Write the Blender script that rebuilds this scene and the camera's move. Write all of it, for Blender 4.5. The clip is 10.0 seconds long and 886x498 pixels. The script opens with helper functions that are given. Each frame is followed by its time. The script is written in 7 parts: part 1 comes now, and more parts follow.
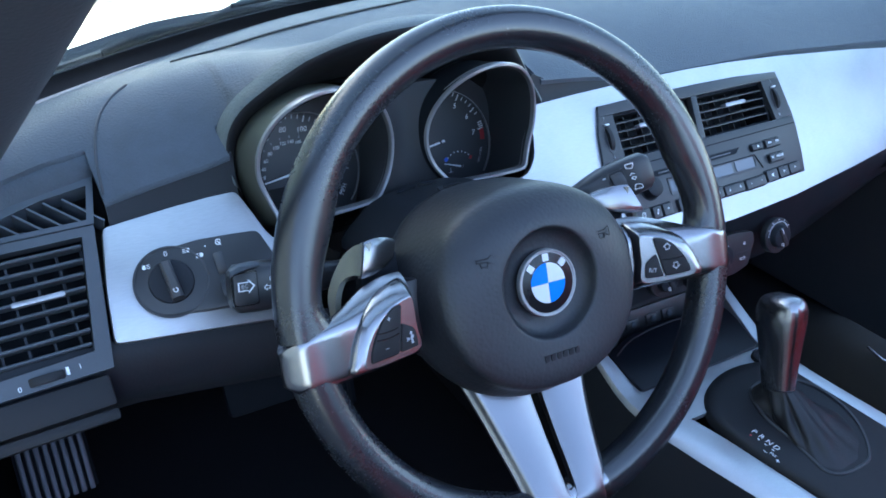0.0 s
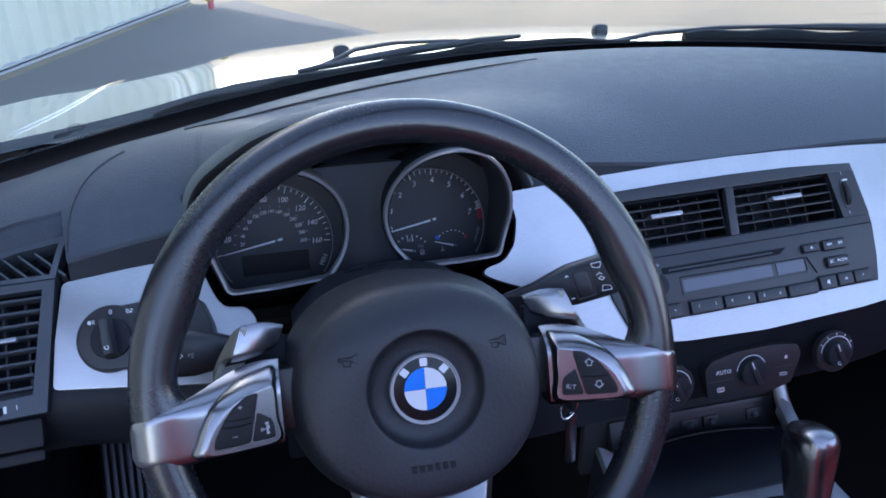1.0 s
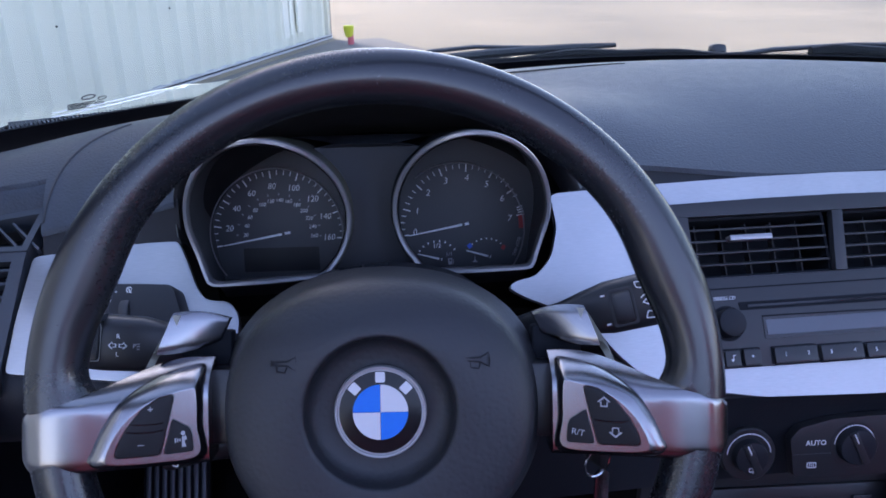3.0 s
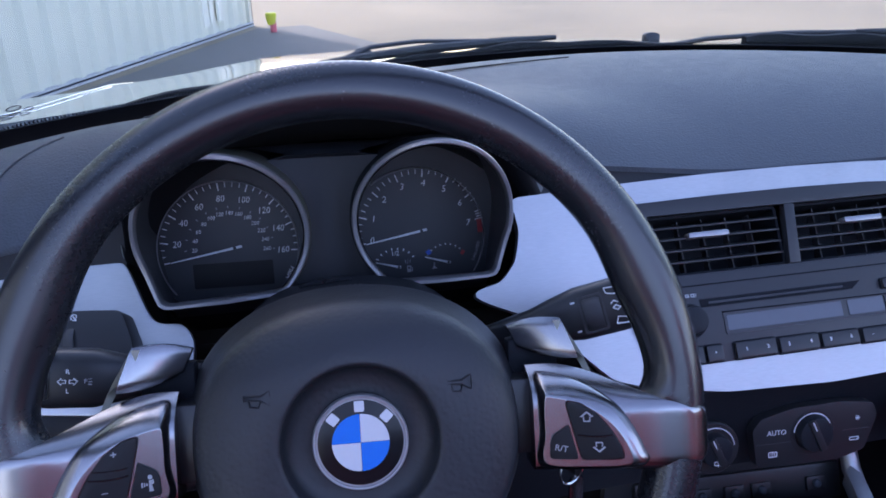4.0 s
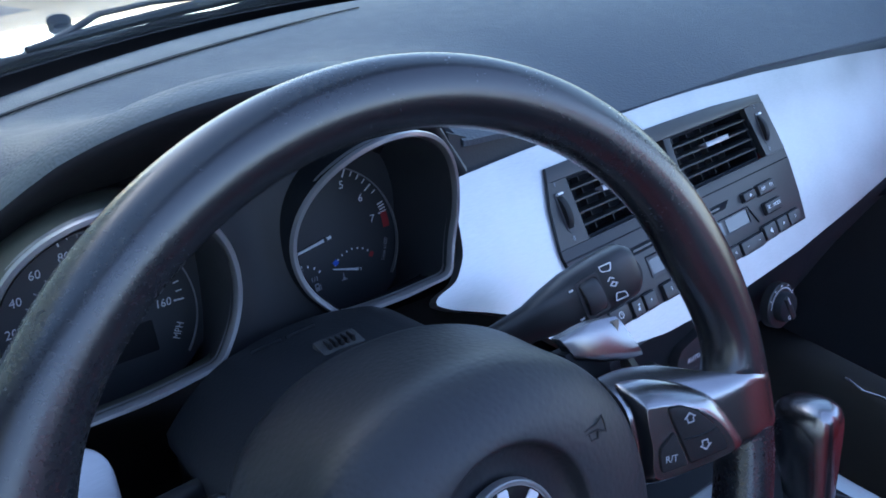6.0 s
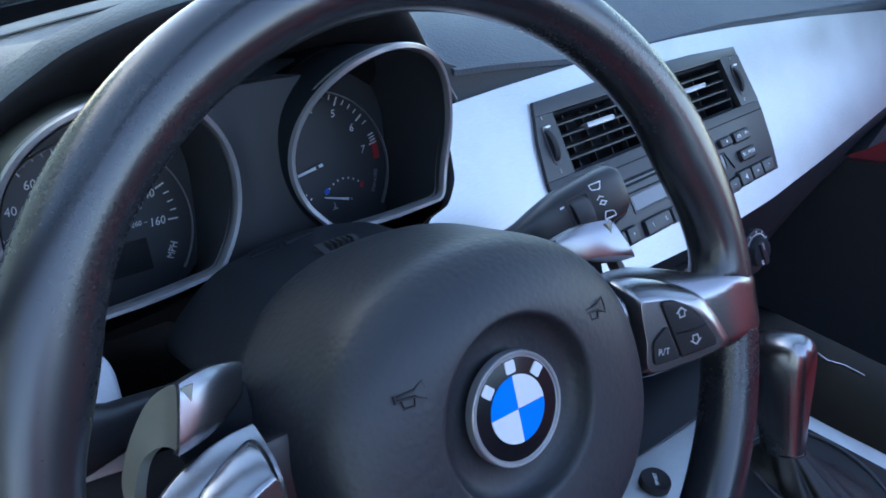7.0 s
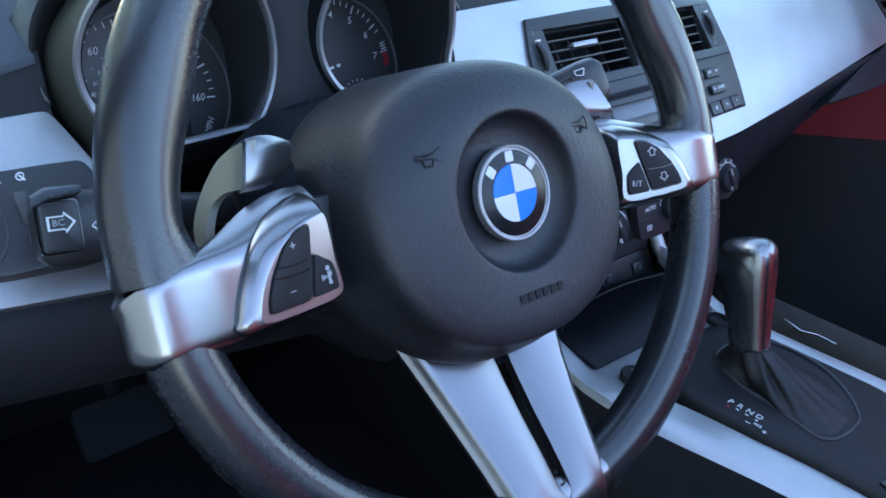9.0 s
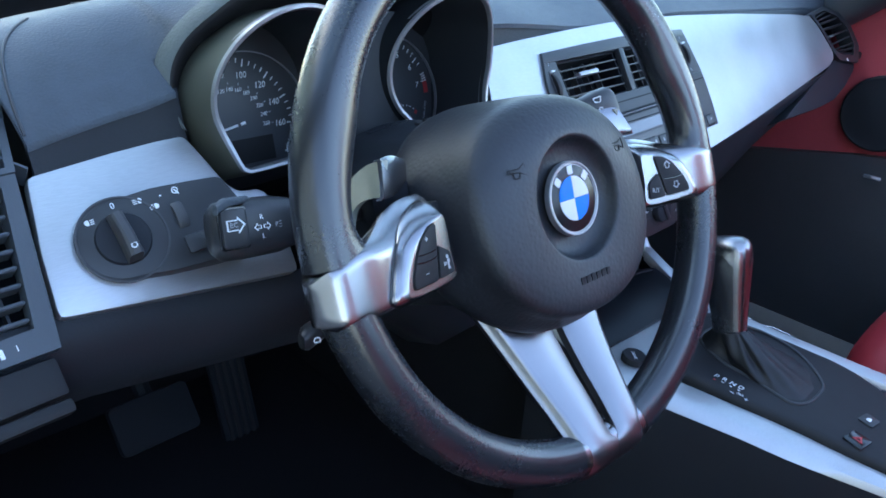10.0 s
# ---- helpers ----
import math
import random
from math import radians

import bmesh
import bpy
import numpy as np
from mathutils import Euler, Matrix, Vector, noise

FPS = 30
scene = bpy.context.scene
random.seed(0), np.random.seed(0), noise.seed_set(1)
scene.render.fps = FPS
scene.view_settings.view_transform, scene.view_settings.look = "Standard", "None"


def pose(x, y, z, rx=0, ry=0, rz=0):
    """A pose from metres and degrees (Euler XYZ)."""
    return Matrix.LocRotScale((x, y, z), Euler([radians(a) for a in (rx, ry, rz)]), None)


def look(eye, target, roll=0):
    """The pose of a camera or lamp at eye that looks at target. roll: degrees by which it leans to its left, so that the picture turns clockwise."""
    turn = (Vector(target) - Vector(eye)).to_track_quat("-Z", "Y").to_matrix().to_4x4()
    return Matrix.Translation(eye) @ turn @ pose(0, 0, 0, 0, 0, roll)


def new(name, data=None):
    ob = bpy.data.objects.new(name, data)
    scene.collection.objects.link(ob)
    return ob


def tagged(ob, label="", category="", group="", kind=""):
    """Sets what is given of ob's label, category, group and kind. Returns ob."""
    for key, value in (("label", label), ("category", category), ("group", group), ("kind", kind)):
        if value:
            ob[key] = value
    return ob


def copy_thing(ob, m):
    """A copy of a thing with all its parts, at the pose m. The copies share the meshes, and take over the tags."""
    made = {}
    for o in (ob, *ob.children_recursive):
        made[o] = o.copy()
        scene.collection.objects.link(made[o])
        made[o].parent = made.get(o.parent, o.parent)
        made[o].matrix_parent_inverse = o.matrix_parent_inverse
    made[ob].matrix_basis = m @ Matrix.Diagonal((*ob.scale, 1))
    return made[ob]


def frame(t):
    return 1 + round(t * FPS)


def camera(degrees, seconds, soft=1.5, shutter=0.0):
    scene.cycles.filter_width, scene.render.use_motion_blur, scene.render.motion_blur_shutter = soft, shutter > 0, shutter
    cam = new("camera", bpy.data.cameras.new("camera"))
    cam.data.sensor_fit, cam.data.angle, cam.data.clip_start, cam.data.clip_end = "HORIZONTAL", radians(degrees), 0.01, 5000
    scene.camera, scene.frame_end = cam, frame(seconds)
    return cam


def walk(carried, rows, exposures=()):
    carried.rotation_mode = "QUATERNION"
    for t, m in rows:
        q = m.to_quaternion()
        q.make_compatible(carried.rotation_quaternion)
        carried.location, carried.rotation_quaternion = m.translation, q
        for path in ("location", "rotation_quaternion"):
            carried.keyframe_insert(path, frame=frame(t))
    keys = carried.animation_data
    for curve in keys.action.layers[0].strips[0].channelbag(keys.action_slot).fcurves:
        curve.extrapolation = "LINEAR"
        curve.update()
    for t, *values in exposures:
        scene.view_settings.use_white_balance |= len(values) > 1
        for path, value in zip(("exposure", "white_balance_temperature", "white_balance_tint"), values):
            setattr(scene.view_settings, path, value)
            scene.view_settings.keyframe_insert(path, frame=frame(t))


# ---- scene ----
cam = camera(59.6, 10.0, soft=1.7)
# seconds, eye x y z, then the turn in degrees
ROWS = [
    (0.0, -0.2848, -0.3483, 1.0188, 61.06, -1.57, -29.34),
    (0.5, -0.1665, -0.3897, 1.0455, 62.15, -0.14, -20.54),
    (1.0, -0.0772, -0.3951, 1.0456, 63.91, 0.77, -13.21),
    (1.5, -0.0151, -0.3674, 1.0261, 65.86, 1.16, -7.47),
    (2.0, 0.0197, -0.332, 0.9952, 67.38, 1.05, -3.46),
    (3.5, 0.0103, -0.3212, 0.9718, 67.05, 0.34, -2.96),
    (4.0, -0.0026, -0.3034, 0.9832, 66.15, 0.64, -8.41),
    (4.5, -0.0236, -0.2529, 1.0015, 65.07, 1.09, -16.23),
    (5.0, -0.0776, -0.2051, 1.0107, 63.67, 1.35, -24.86),
    (6.5, -0.1563, -0.1424, 0.9672, 61.29, -0.77, -38.28),
    (7.0, -0.1726, -0.1637, 0.9485, 61.45, -1.16, -38.56),
    (7.5, -0.1926, -0.1873, 0.9239, 61.85, -1.46, -38.12),
    (8.0, -0.2056, -0.2093, 0.9077, 62.41, -1.62, -37.86),
    (8.5, -0.2236, -0.2207, 0.8907, 63.03, -1.73, -37.94),
    (9.0, -0.2453, -0.2399, 0.8879, 63.63, -2.02, -39.16),
    (9.5, -0.2839, -0.2498, 0.8941, 64.13, -2.46, -41.03),
    (10.0, -0.3645, -0.2625, 0.9199, 64.69, -2.74, -42.95),
]
# seconds, stops, kelvin, tint: the clip's camera darkens a little and turns bluer while it looks out ahead
EXPOSURES = [(0.0, 2.95, 6200, 11), (0.5, 2.67, 6300, 14), (1.0, 2.40, 6350, 24), (2.0, 2.2, 6400, 32), (3.5, 2.22, 6400, 34), (4.5, 2.10, 5850, 32), (5.0, 2.05, 5500, 28), (6.5, 2.62, 6200, 15), (7.5, 2.70, 6250, 14), (8.5, 2.86, 6300, 12), (9.0, 2.86, 6250, 12), (10.0, 3.05, 6300, 11)]
walk(cam, [(t, pose(*p)) for t, *p in ROWS], EXPOSURES)

# ---- daylight: the sun stands ahead to the left, behind the shed, so the car is in its shade ----
SUN_AZ, SUN_EL = radians(-33.0), radians(31.0)   # from +y towards +x
world = bpy.data.worlds.new("sky")
scene.world = world
world.use_nodes = True
wn = world.node_tree.nodes
sky = wn.new("ShaderNodeTexSky")
sky.sky_type, sky.sun_disc = "NISHITA", False
sky.sun_elevation, sky.sun_rotation = SUN_EL, SUN_AZ
sky.air_density, sky.dust_density, sky.ozone_density = 1.0, 1.0, 1.0
world.node_tree.links.new(sky.outputs[0], wn["Background"].inputs[0])
wn["Background"].inputs[1].default_value = 0.15
sun = new("sun", bpy.data.lights.new("sun", "SUN"))
sun.data.energy, sun.data.angle, sun.data.color = 1.2, radians(0.5), (1.0, 0.93, 0.82)
to_sun = Vector((math.sin(SUN_AZ) * math.cos(SUN_EL), math.cos(SUN_AZ) * math.cos(SUN_EL), math.sin(SUN_EL)))
sun.matrix_world = look(to_sun * 30, (0, 0, 0))


# ---- materials ----
def material(name, colour, rough=0.5, metal=0.0, vary=0.12, grain=0.0, size=400.0, stretch=(1, 1, 1), coat=0.0,
             patch=12.0, cells=False, spec=0.5, rough_vary=0.12, depth=0.0004):
    """A surface with broad tone patches, fine grain, uneven gloss and a fine relief."""
    m = bpy.data.materials.new(name)
    m.use_nodes = True
    t, n = m.node_tree.links, m.node_tree.nodes
    b = n["Principled BSDF"]
    b.inputs["Metallic"].default_value = metal
    b.inputs["Coat Weight"].default_value = coat
    b.inputs["Specular IOR Level"].default_value = spec
    co = n.new("ShaderNodeTexCoord")
    mp = n.new("ShaderNodeMapping")
    mp.inputs["Scale"].default_value = stretch
    t.new(co.outputs["Object"], mp.inputs["Vector"])
    big, fine = n.new("ShaderNodeTexNoise"), n.new("ShaderNodeTexNoise")
    big.inputs["Scale"].default_value, big.inputs["Detail"].default_value = patch, 4
    fine.inputs["Scale"].default_value, fine.inputs["Detail"].default_value = size, 3
    t.new(co.outputs["Object"], big.inputs["Vector"])
    t.new(mp.outputs[0], fine.inputs["Vector"])
    mix = n.new("ShaderNodeMath")
    mix.operation = "MULTIPLY_ADD"
    t.new(fine.outputs[0], mix.inputs[0])
    mix.inputs[1].default_value = 0.45
    t.new(big.outputs[0], mix.inputs[2])
    ramp = n.new("ShaderNodeMapRange")
    ramp.inputs["From Min"].default_value, ramp.inputs["From Max"].default_value = 0.4, 1.05
    ramp.inputs["To Min"].default_value, ramp.inputs["To Max"].default_value = 1 - vary, 1 + vary
    t.new(mix.outputs[0], ramp.inputs[0])
    sc = n.new("ShaderNodeVectorMath")
    sc.operation = "SCALE"
    sc.inputs[0].default_value = colour
    t.new(ramp.outputs[0], sc.inputs["Scale"])
    t.new(sc.outputs[0], b.inputs["Base Color"])
    rr = n.new("ShaderNodeMapRange")
    rr.inputs["From Min"].default_value, rr.inputs["From Max"].default_value = 0.4, 1.05
    rr.inputs["To Min"].default_value, rr.inputs["To Max"].default_value = max(0.02, rough * (1 - rough_vary)), min(1, rough * (1 + rough_vary))
    t.new(mix.outputs[0], rr.inputs[0])
    t.new(rr.outputs[0], b.inputs["Roughness"])
    if grain:
        bump = n.new("ShaderNodeBump")
        bump.inputs["Strength"].default_value, bump.inputs["Distance"].default_value = grain, depth
        if cells:
            v = n.new("ShaderNodeTexVoronoi")
            v.feature = "SMOOTH_F1"
            v.inputs["Scale"].default_value = size
            t.new(mp.outputs[0], v.inputs["Vector"])
            t.new(v.outputs["Distance"], bump.inputs["Height"])
        else:
            t.new(fine.outputs[0], bump.inputs["Height"])
        t.new(bump.outputs[0], b.inputs["Normal"])
    return m


DASH = material("soft_dash_vinyl", (0.054, 0.065, 0.080), 0.55, grain=0.7, size=620, cells=True, vary=0.16, spec=0.3, patch=60, rough_vary=0.15, depth=0.0006)
# dash vinyl made lighter and warmer for the sheen on the hood lip
ROLL_SHEEN = material("vinyl_painted_sheen", (0.105, 0.118, 0.118), 0.55, grain=0.7, size=620, cells=True, vary=0.16, spec=0.4, patch=60, depth=0.0006)
# left gauge cone with the yard's olive light in its colour
CONE_LIT = material("satin_plastic_lit_olive", (0.075, 0.078, 0.062), 0.40, vary=0.06)
DASH_LOW = material("dark_hard_plastic", (0.017, 0.019, 0.024), 0.5, spec=0.22, grain=0.25, size=600, cells=True)
VENT = material("grey_vent_plastic", (0.055, 0.064, 0.078), 0.5, grain=0.15, size=700)
BLACK = material("matt_black_plastic", (0.045, 0.046, 0.051), 0.55, grain=0.15, size=700)
PANEL = material("satin_grey_black_plastic", (0.022, 0.023, 0.026), 0.38, grain=0.12, size=900, vary=0.08)
GLOSSY = material("gloss_black_plastic", (0.01, 0.01, 0.012), 0.12, vary=0.05)
LEATHER = material("black_leather", (0.0115, 0.013, 0.0165), 0.27, grain=0.07, size=560, cells=True, vary=0.10, spec=0.78, rough_vary=0.08)
BOOT = material("soft_black_leather", (0.013, 0.013, 0.015), 0.5, spec=0.4, grain=0.5, size=380, cells=True)
# dark titanium with the yard's olive reflection put into its colour
TITAN = material("dark_titanium_yard_tint", (0.22, 0.215, 0.18), 0.42, metal=0.55, vary=0.08)
PILLAR = material("grey_pillar_trim", (0.050, 0.056, 0.068), 0.6, grain=0.4, size=500, cells=True, vary=0.12)
AIRBAG = material("grained_airbag_vinyl", (0.0150, 0.0166, 0.0210), 0.48, grain=0.55, size=400, cells=True, vary=0.08)
ALU = material("brushed_aluminium", (0.46, 0.466, 0.480), 0.40, metal=0.85, grain=0.2, size=120, stretch=(1, 16, 16), vary=0.2, patch=11, depth=0.0002, rough_vary=0.3)
SATIN = material("satin_chrome", (0.285, 0.280, 0.290), 0.25, metal=1.0, vary=0.03, rough_vary=0.03)
DULL_CHROME = material("brushed_dull_chrome", (0.225, 0.222, 0.235), 0.30, metal=1.0, vary=0.06, rough_vary=0.08, grain=0.1, size=300, stretch=(14, 1, 1), depth=0.0001)
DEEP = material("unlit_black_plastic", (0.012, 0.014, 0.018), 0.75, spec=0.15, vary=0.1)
WEB = material("matt_cluster_plastic", (0.014, 0.016, 0.021), 0.62, vary=0.06)
LID = material("smooth_black_lid", (0.005, 0.006, 0.009), 0.34, vary=0.04, spec=0.2)
DOOR_LOW = material("dark_grey_door_vinyl", (0.050, 0.052, 0.058), 0.55, spec=0.3, grain=0.4, size=420, cells=True, vary=0.15)
CHROME = material("polished_chrome", (0.72, 0.72, 0.73), 0.16, metal=1.0, vary=0.04)
BEZEL = material("matt_silver_paint", (0.34, 0.34, 0.36), 0.35, metal=0.6, vary=0.06)
RUBBER = material("dark_rubber", (0.013, 0.013, 0.015), 0.6, spec=0.3, grain=0.2, size=500)
FACE = material("gauge_face_black", (0.033, 0.036, 0.043), 0.45, vary=0.05)
PRINT = material("white_print", (0.75, 0.77, 0.8), 0.5, vary=0.03)
PRINT_DIM = material("grey_print", (0.36, 0.37, 0.40), 0.5, vary=0.03)
RED_PRINT = material("red_print", (0.36, 0.025, 0.03), 0.5, vary=0.05)
BLUE_PRINT = material("blue_print", (0.03, 0.12, 0.6), 0.5, vary=0.05)
LCD = material("grey_liquid_crystal", (0.1, 0.11, 0.13), 0.15, vary=0.05)
LCD_DARK = material("dark_liquid_crystal", (0.02, 0.02, 0.022), 0.2, vary=0.05)
EMBLEM_BLUE = material("blue_enamel", (0.003, 0.19, 0.72), 0.15, vary=0.04)
EMBLEM_WHITE = material("pale_enamel", (0.62, 0.64, 0.68), 0.18, vary=0.04)
RED = material("red_leather", (0.29, 0.022, 0.030), 0.45, grain=0.4, size=380, cells=True, vary=0.12)
# haze put into the colour: the seat's red leather, paler on the door
DOOR_RED = material("hazed_red_leather", (0.43, 0.066, 0.085), 0.45, grain=0.3, size=420, cells=True, vary=0.12)
EMBLEM_RING = material("worn_silver_ring", (0.34, 0.345, 0.36), 0.4, metal=0.7, vary=0.05)
CARPET = material("black_carpet", (0.011, 0.011, 0.013), 0.95, spec=0.2, grain=0.8, size=900, vary=0.3, depth=0.001)
STEEL = material("ribbed_pedal_steel", (0.09, 0.09, 0.1), 0.42, metal=0.9)
FRIT = material("black_glass_border", (0.008, 0.008, 0.01), 0.35, vary=0.1)
PAINT = material("silver_car_paint", (0.60, 0.605, 0.60), 0.14, metal=0.75, vary=0.04, coat=1.0, grain=0.02, size=900)
SIDING = material("white_painted_steel_siding", (0.70, 0.68, 0.575), 0.45, vary=0.07, patch=1.3, size=30)
FLASHING = material("dull_grey_flashing", (0.45, 0.46, 0.49), 0.45, vary=0.1, patch=3, size=40)
ASPHALT = material("worn_asphalt", (0.17, 0.16, 0.15), 0.9, vary=0.18, patch=0.7, size=60, grain=0.4, depth=0.004)
CONCRETE = material("sunlit_dusty_concrete", (0.28, 0.225, 0.150), 0.85, vary=0.42, patch=0.35, size=4, stretch=(0.3, 2.2, 1), grain=0.2, depth=0.003)
YELLOW = material("yellow_plastic", (0.55, 0.55, 0.03), 0.45, vary=0.1)
PINK = material("faded_red_plastic", (0.6, 0.12, 0.16), 0.5, vary=0.1)
# pale colour that stands in for sunlit patches on the shed
SUN_PATCH = material("pale_sun_patch", (0.93, 0.90, 0.80), 0.25, vary=0.05)


def glass(name, tint=(1, 1, 1), rough=0.0):
    m = bpy.data.materials.new(name)
    m.use_nodes = True
    n, t = m.node_tree.nodes, m.node_tree.links
    n.remove(n["Principled BSDF"])
    tr, gl, mx, fr = (n.new("ShaderNode" + k) for k in ("BsdfTransparent", "BsdfGlossy", "MixShader", "LayerWeight"))
    tr.inputs[0].default_value = (*tint, 1)
    gl.inputs["Roughness"].default_value = rough
    pw, sc = n.new("ShaderNodeMath"), n.new("ShaderNodeMath")
    pw.operation, pw.inputs[1].default_value = "POWER", 5.0
    sc.operation, sc.inputs[1].default_value, sc.inputs[2].default_value = "MULTIPLY_ADD", 0.9, 0.03
    fr.inputs[0].default_value = 0.5
    t.new(fr.outputs["Facing"], pw.inputs[0])
    t.new(pw.outputs[0], sc.inputs[0])
    t.new(sc.outputs[0], mx.inputs[0])
    t.new(tr.outputs[0], mx.inputs[1])
    t.new(gl.outputs[0], mx.inputs[2])
    t.new(mx.outputs[0], n["Material Output"].inputs[0])
    return m


EMBLEM_BLACK = material("black_enamel", (0.008, 0.008, 0.01), 0.22, vary=0.05, spec=0.3)
GLASS = glass("windscreen_glass", (0.9, 0.95, 0.93))
CLEAR = glass("clear_cover", (0.93, 0.93, 0.94), 0.02)


# ---- builders ----
def thing(name, at, label, category, group="", kind=""):
    ob = new(name)
    ob.location = at
    ob.empty_display_size = 0.02
    return tagged(ob, label, category, group, kind)


def meshed(bm, name, mat, smooth=35):
    bmesh.ops.recalc_face_normals(bm, faces=bm.faces)
    me = bpy.data.meshes.new(name)
    bm.to_mesh(me)
    bm.free()
    me.materials.append(mat)
    if smooth:
        me.shade_smooth()
        me.set_sharp_from_angle(angle=radians(smooth))
    return me


def part(name, bm, mat, parent=None, label="", m=None, smooth=35):
    """Links a bmesh (or a mesh that is shared) as one object under a thing or a part; its places are world places, or m's."""
    me = bm if isinstance(bm, bpy.types.Mesh) else meshed(bm, name, mat, smooth)
    ob = new(name, me)
    if m is not None:
        ob.matrix_basis = m
    if parent is not None:
        ob.parent = parent
        ob.matrix_parent_inverse = parent.matrix_basis.inverted()
    if label:
        ob["label"] = label
    return ob


def frame_of(origin, normal, right=None):
    """A pose whose z is the normal; its x lies level, or along right."""
    n = Vector(normal).normalized()
    e1 = Vector((-n.y, n.x, 0)) if right is None else Vector(right) - n * n.dot(Vector(right))
    e1.normalize()
    e2 = n.cross(e1)
    m = Matrix((e1, e2, n)).transposed().to_4x4()
    m.translation = origin
    return m


def bm_of(verts, faces):
    bm = bmesh.new()
    vs = [bm.verts.new(v) for v in verts]
    for f in faces:
        try:
            bm.faces.new([vs[i] for i in f])
        except ValueError:
            pass
    return bm


def loft(rings, close=True, cap=True, wrap=False):
    """A skin over rings of equal count. close: each ring is closed; wrap: the last ring joins the first."""
    bm = bmesh.new()
    R = [[bm.verts.new(p) for p in r] for r in rings]
    k = len(R[0])
    pairs = list(zip(R, R[1:])) + ([(R[-1], R[0])] if wrap else [])
    for a, b in pairs:
        for i in range(k if close else k - 1):
            j = (i + 1) % k
            bm.faces.new((a[i], a[j], b[j], b[i]))
    if cap and close and not wrap:
        bm.faces.new(R[0][::-1])
        bm.faces.new(R[-1])
    return bm


def sheet(rows, thick, back):
    """A surface over rows of points, given thickness along back."""
    back = Vector(back) * thick
    a = [[Vector(p) for p in r] for r in rows]
    n, k = len(a), len(a[0])
    bm = bmesh.new()
    top = [[bm.verts.new(p) for p in r] for r in a]
    low = [[bm.verts.new(p + back) for p in r] for r in a]
    for i in range(n - 1):
        for j in range(k - 1):
            bm.faces.new((top[i][j], top[i][j + 1], top[i + 1][j + 1], top[i + 1][j]))
            bm.faces.new((low[i][j], low[i + 1][j], low[i + 1][j + 1], low[i][j + 1]))
    for i in range(n - 1):
        bm.faces.new((top[i][0], top[i + 1][0], low[i + 1][0], low[i][0]))
        bm.faces.new((top[i][-1], low[i][-1], low[i + 1][-1], top[i + 1][-1]))
    for j in range(k - 1):
        bm.faces.new((top[0][j], low[0][j], low[0][j + 1], top[0][j + 1]))
        bm.faces.new((top[-1][j], top[-1][j + 1], low[-1][j + 1], low[-1][j]))
    return bm


def bevel(bm, width, segments=2, angle=25):
    es = [e for e in bm.edges if len(e.link_faces) == 2 and e.calc_face_angle(0) > radians(angle)]
    if es and width > 0:
        bmesh.ops.bevel(bm, geom=es, offset=width, segments=segments, affect="EDGES", profile=0.6, clamp_overlap=True)
    return bm


def plate(outline, z0, z1, m=None, edge=0.0, segments=2):
    """A plate with that outline in the plane of m, from z0 to z1 along its normal."""
    pts = [p for i, p in enumerate(outline) if (Vector(p) - Vector(outline[i - 1])).length > 1e-6]
    bm = loft([[Vector((x, y, z0)) for x, y in pts], [Vector((x, y, z1)) for x, y in pts]])
    bmesh.ops.recalc_face_normals(bm, faces=bm.faces)
    if edge:
        rim = [e for e in bm.edges if abs(e.verts[0].co.z - z1) < 1e-7 and abs(e.verts[1].co.z - z1) < 1e-7]
        bmesh.ops.bevel(bm, geom=rim, offset=edge, segments=segments, affect="EDGES", profile=0.6, clamp_overlap=True)
    if m is not None:
        bm.transform(m)
    return bm


def holed_plate(outline, holes, z0, z1, m=None):
    """A plate with openings through it."""
    bm = bmesh.new()
    for loop in (outline, *holes):
        vs = [bm.verts.new((x, y, z1)) for x, y in loop]
        for i in range(len(vs)):
            bm.edges.new((vs[i - 1], vs[i]))
    bmesh.ops.triangle_fill(bm, edges=bm.edges[:], use_beauty=True)
    bmesh.ops.recalc_face_normals(bm, faces=bm.faces)
    got = bmesh.ops.extrude_face_region(bm, geom=bm.faces[:])
    for v in got["geom"]:
        if isinstance(v, bmesh.types.BMVert):
            v.co.z = z0
    if m is not None:
        bm.transform(m)
    return bm


def ring_plate(outer, inner, z0, z1, m=None):
    """A flat frame between two outlines of equal count."""
    ring = [[Vector((x, y, z)) for x, y in o] for o, z in ((outer, z0), (outer, z1), (inner, z1), (inner, z0))]
    bm = loft(ring, wrap=True)
    if m is not None:
        bm.transform(m)
    return bm


def rounded(x0, y0, x1, y1, r, n=4):
    out = []
    for cx, cy, a0 in ((x1 - r, y1 - r, 0), (x0 + r, y1 - r, 90), (x0 + r, y0 + r, 180), (x1 - r, y0 + r, 270)):
        out += [(cx + r * math.cos(radians(a0 + 90 * i / n)), cy + r * math.sin(radians(a0 + 90 * i / n))) for i in range(n + 1)]
    return out


def smooth_loop(pts, n=6):
    """A closed Catmull-Rom curve through the points."""
    out, k = [], len(pts)
    for i in range(k):
        p0, p1, p2, p3 = (Vector(pts[(i + d) % k]) for d in (-1, 0, 1, 2))
        for j in range(n):
            t = j / n
            out.append(tuple(0.5 * ((2 * p1) + (p2 - p0) * t + (2 * p0 - 5 * p1 + 4 * p2 - p3) * t * t + (3 * p1 - p0 - 3 * p2 + p3) * t ** 3)))
    return out


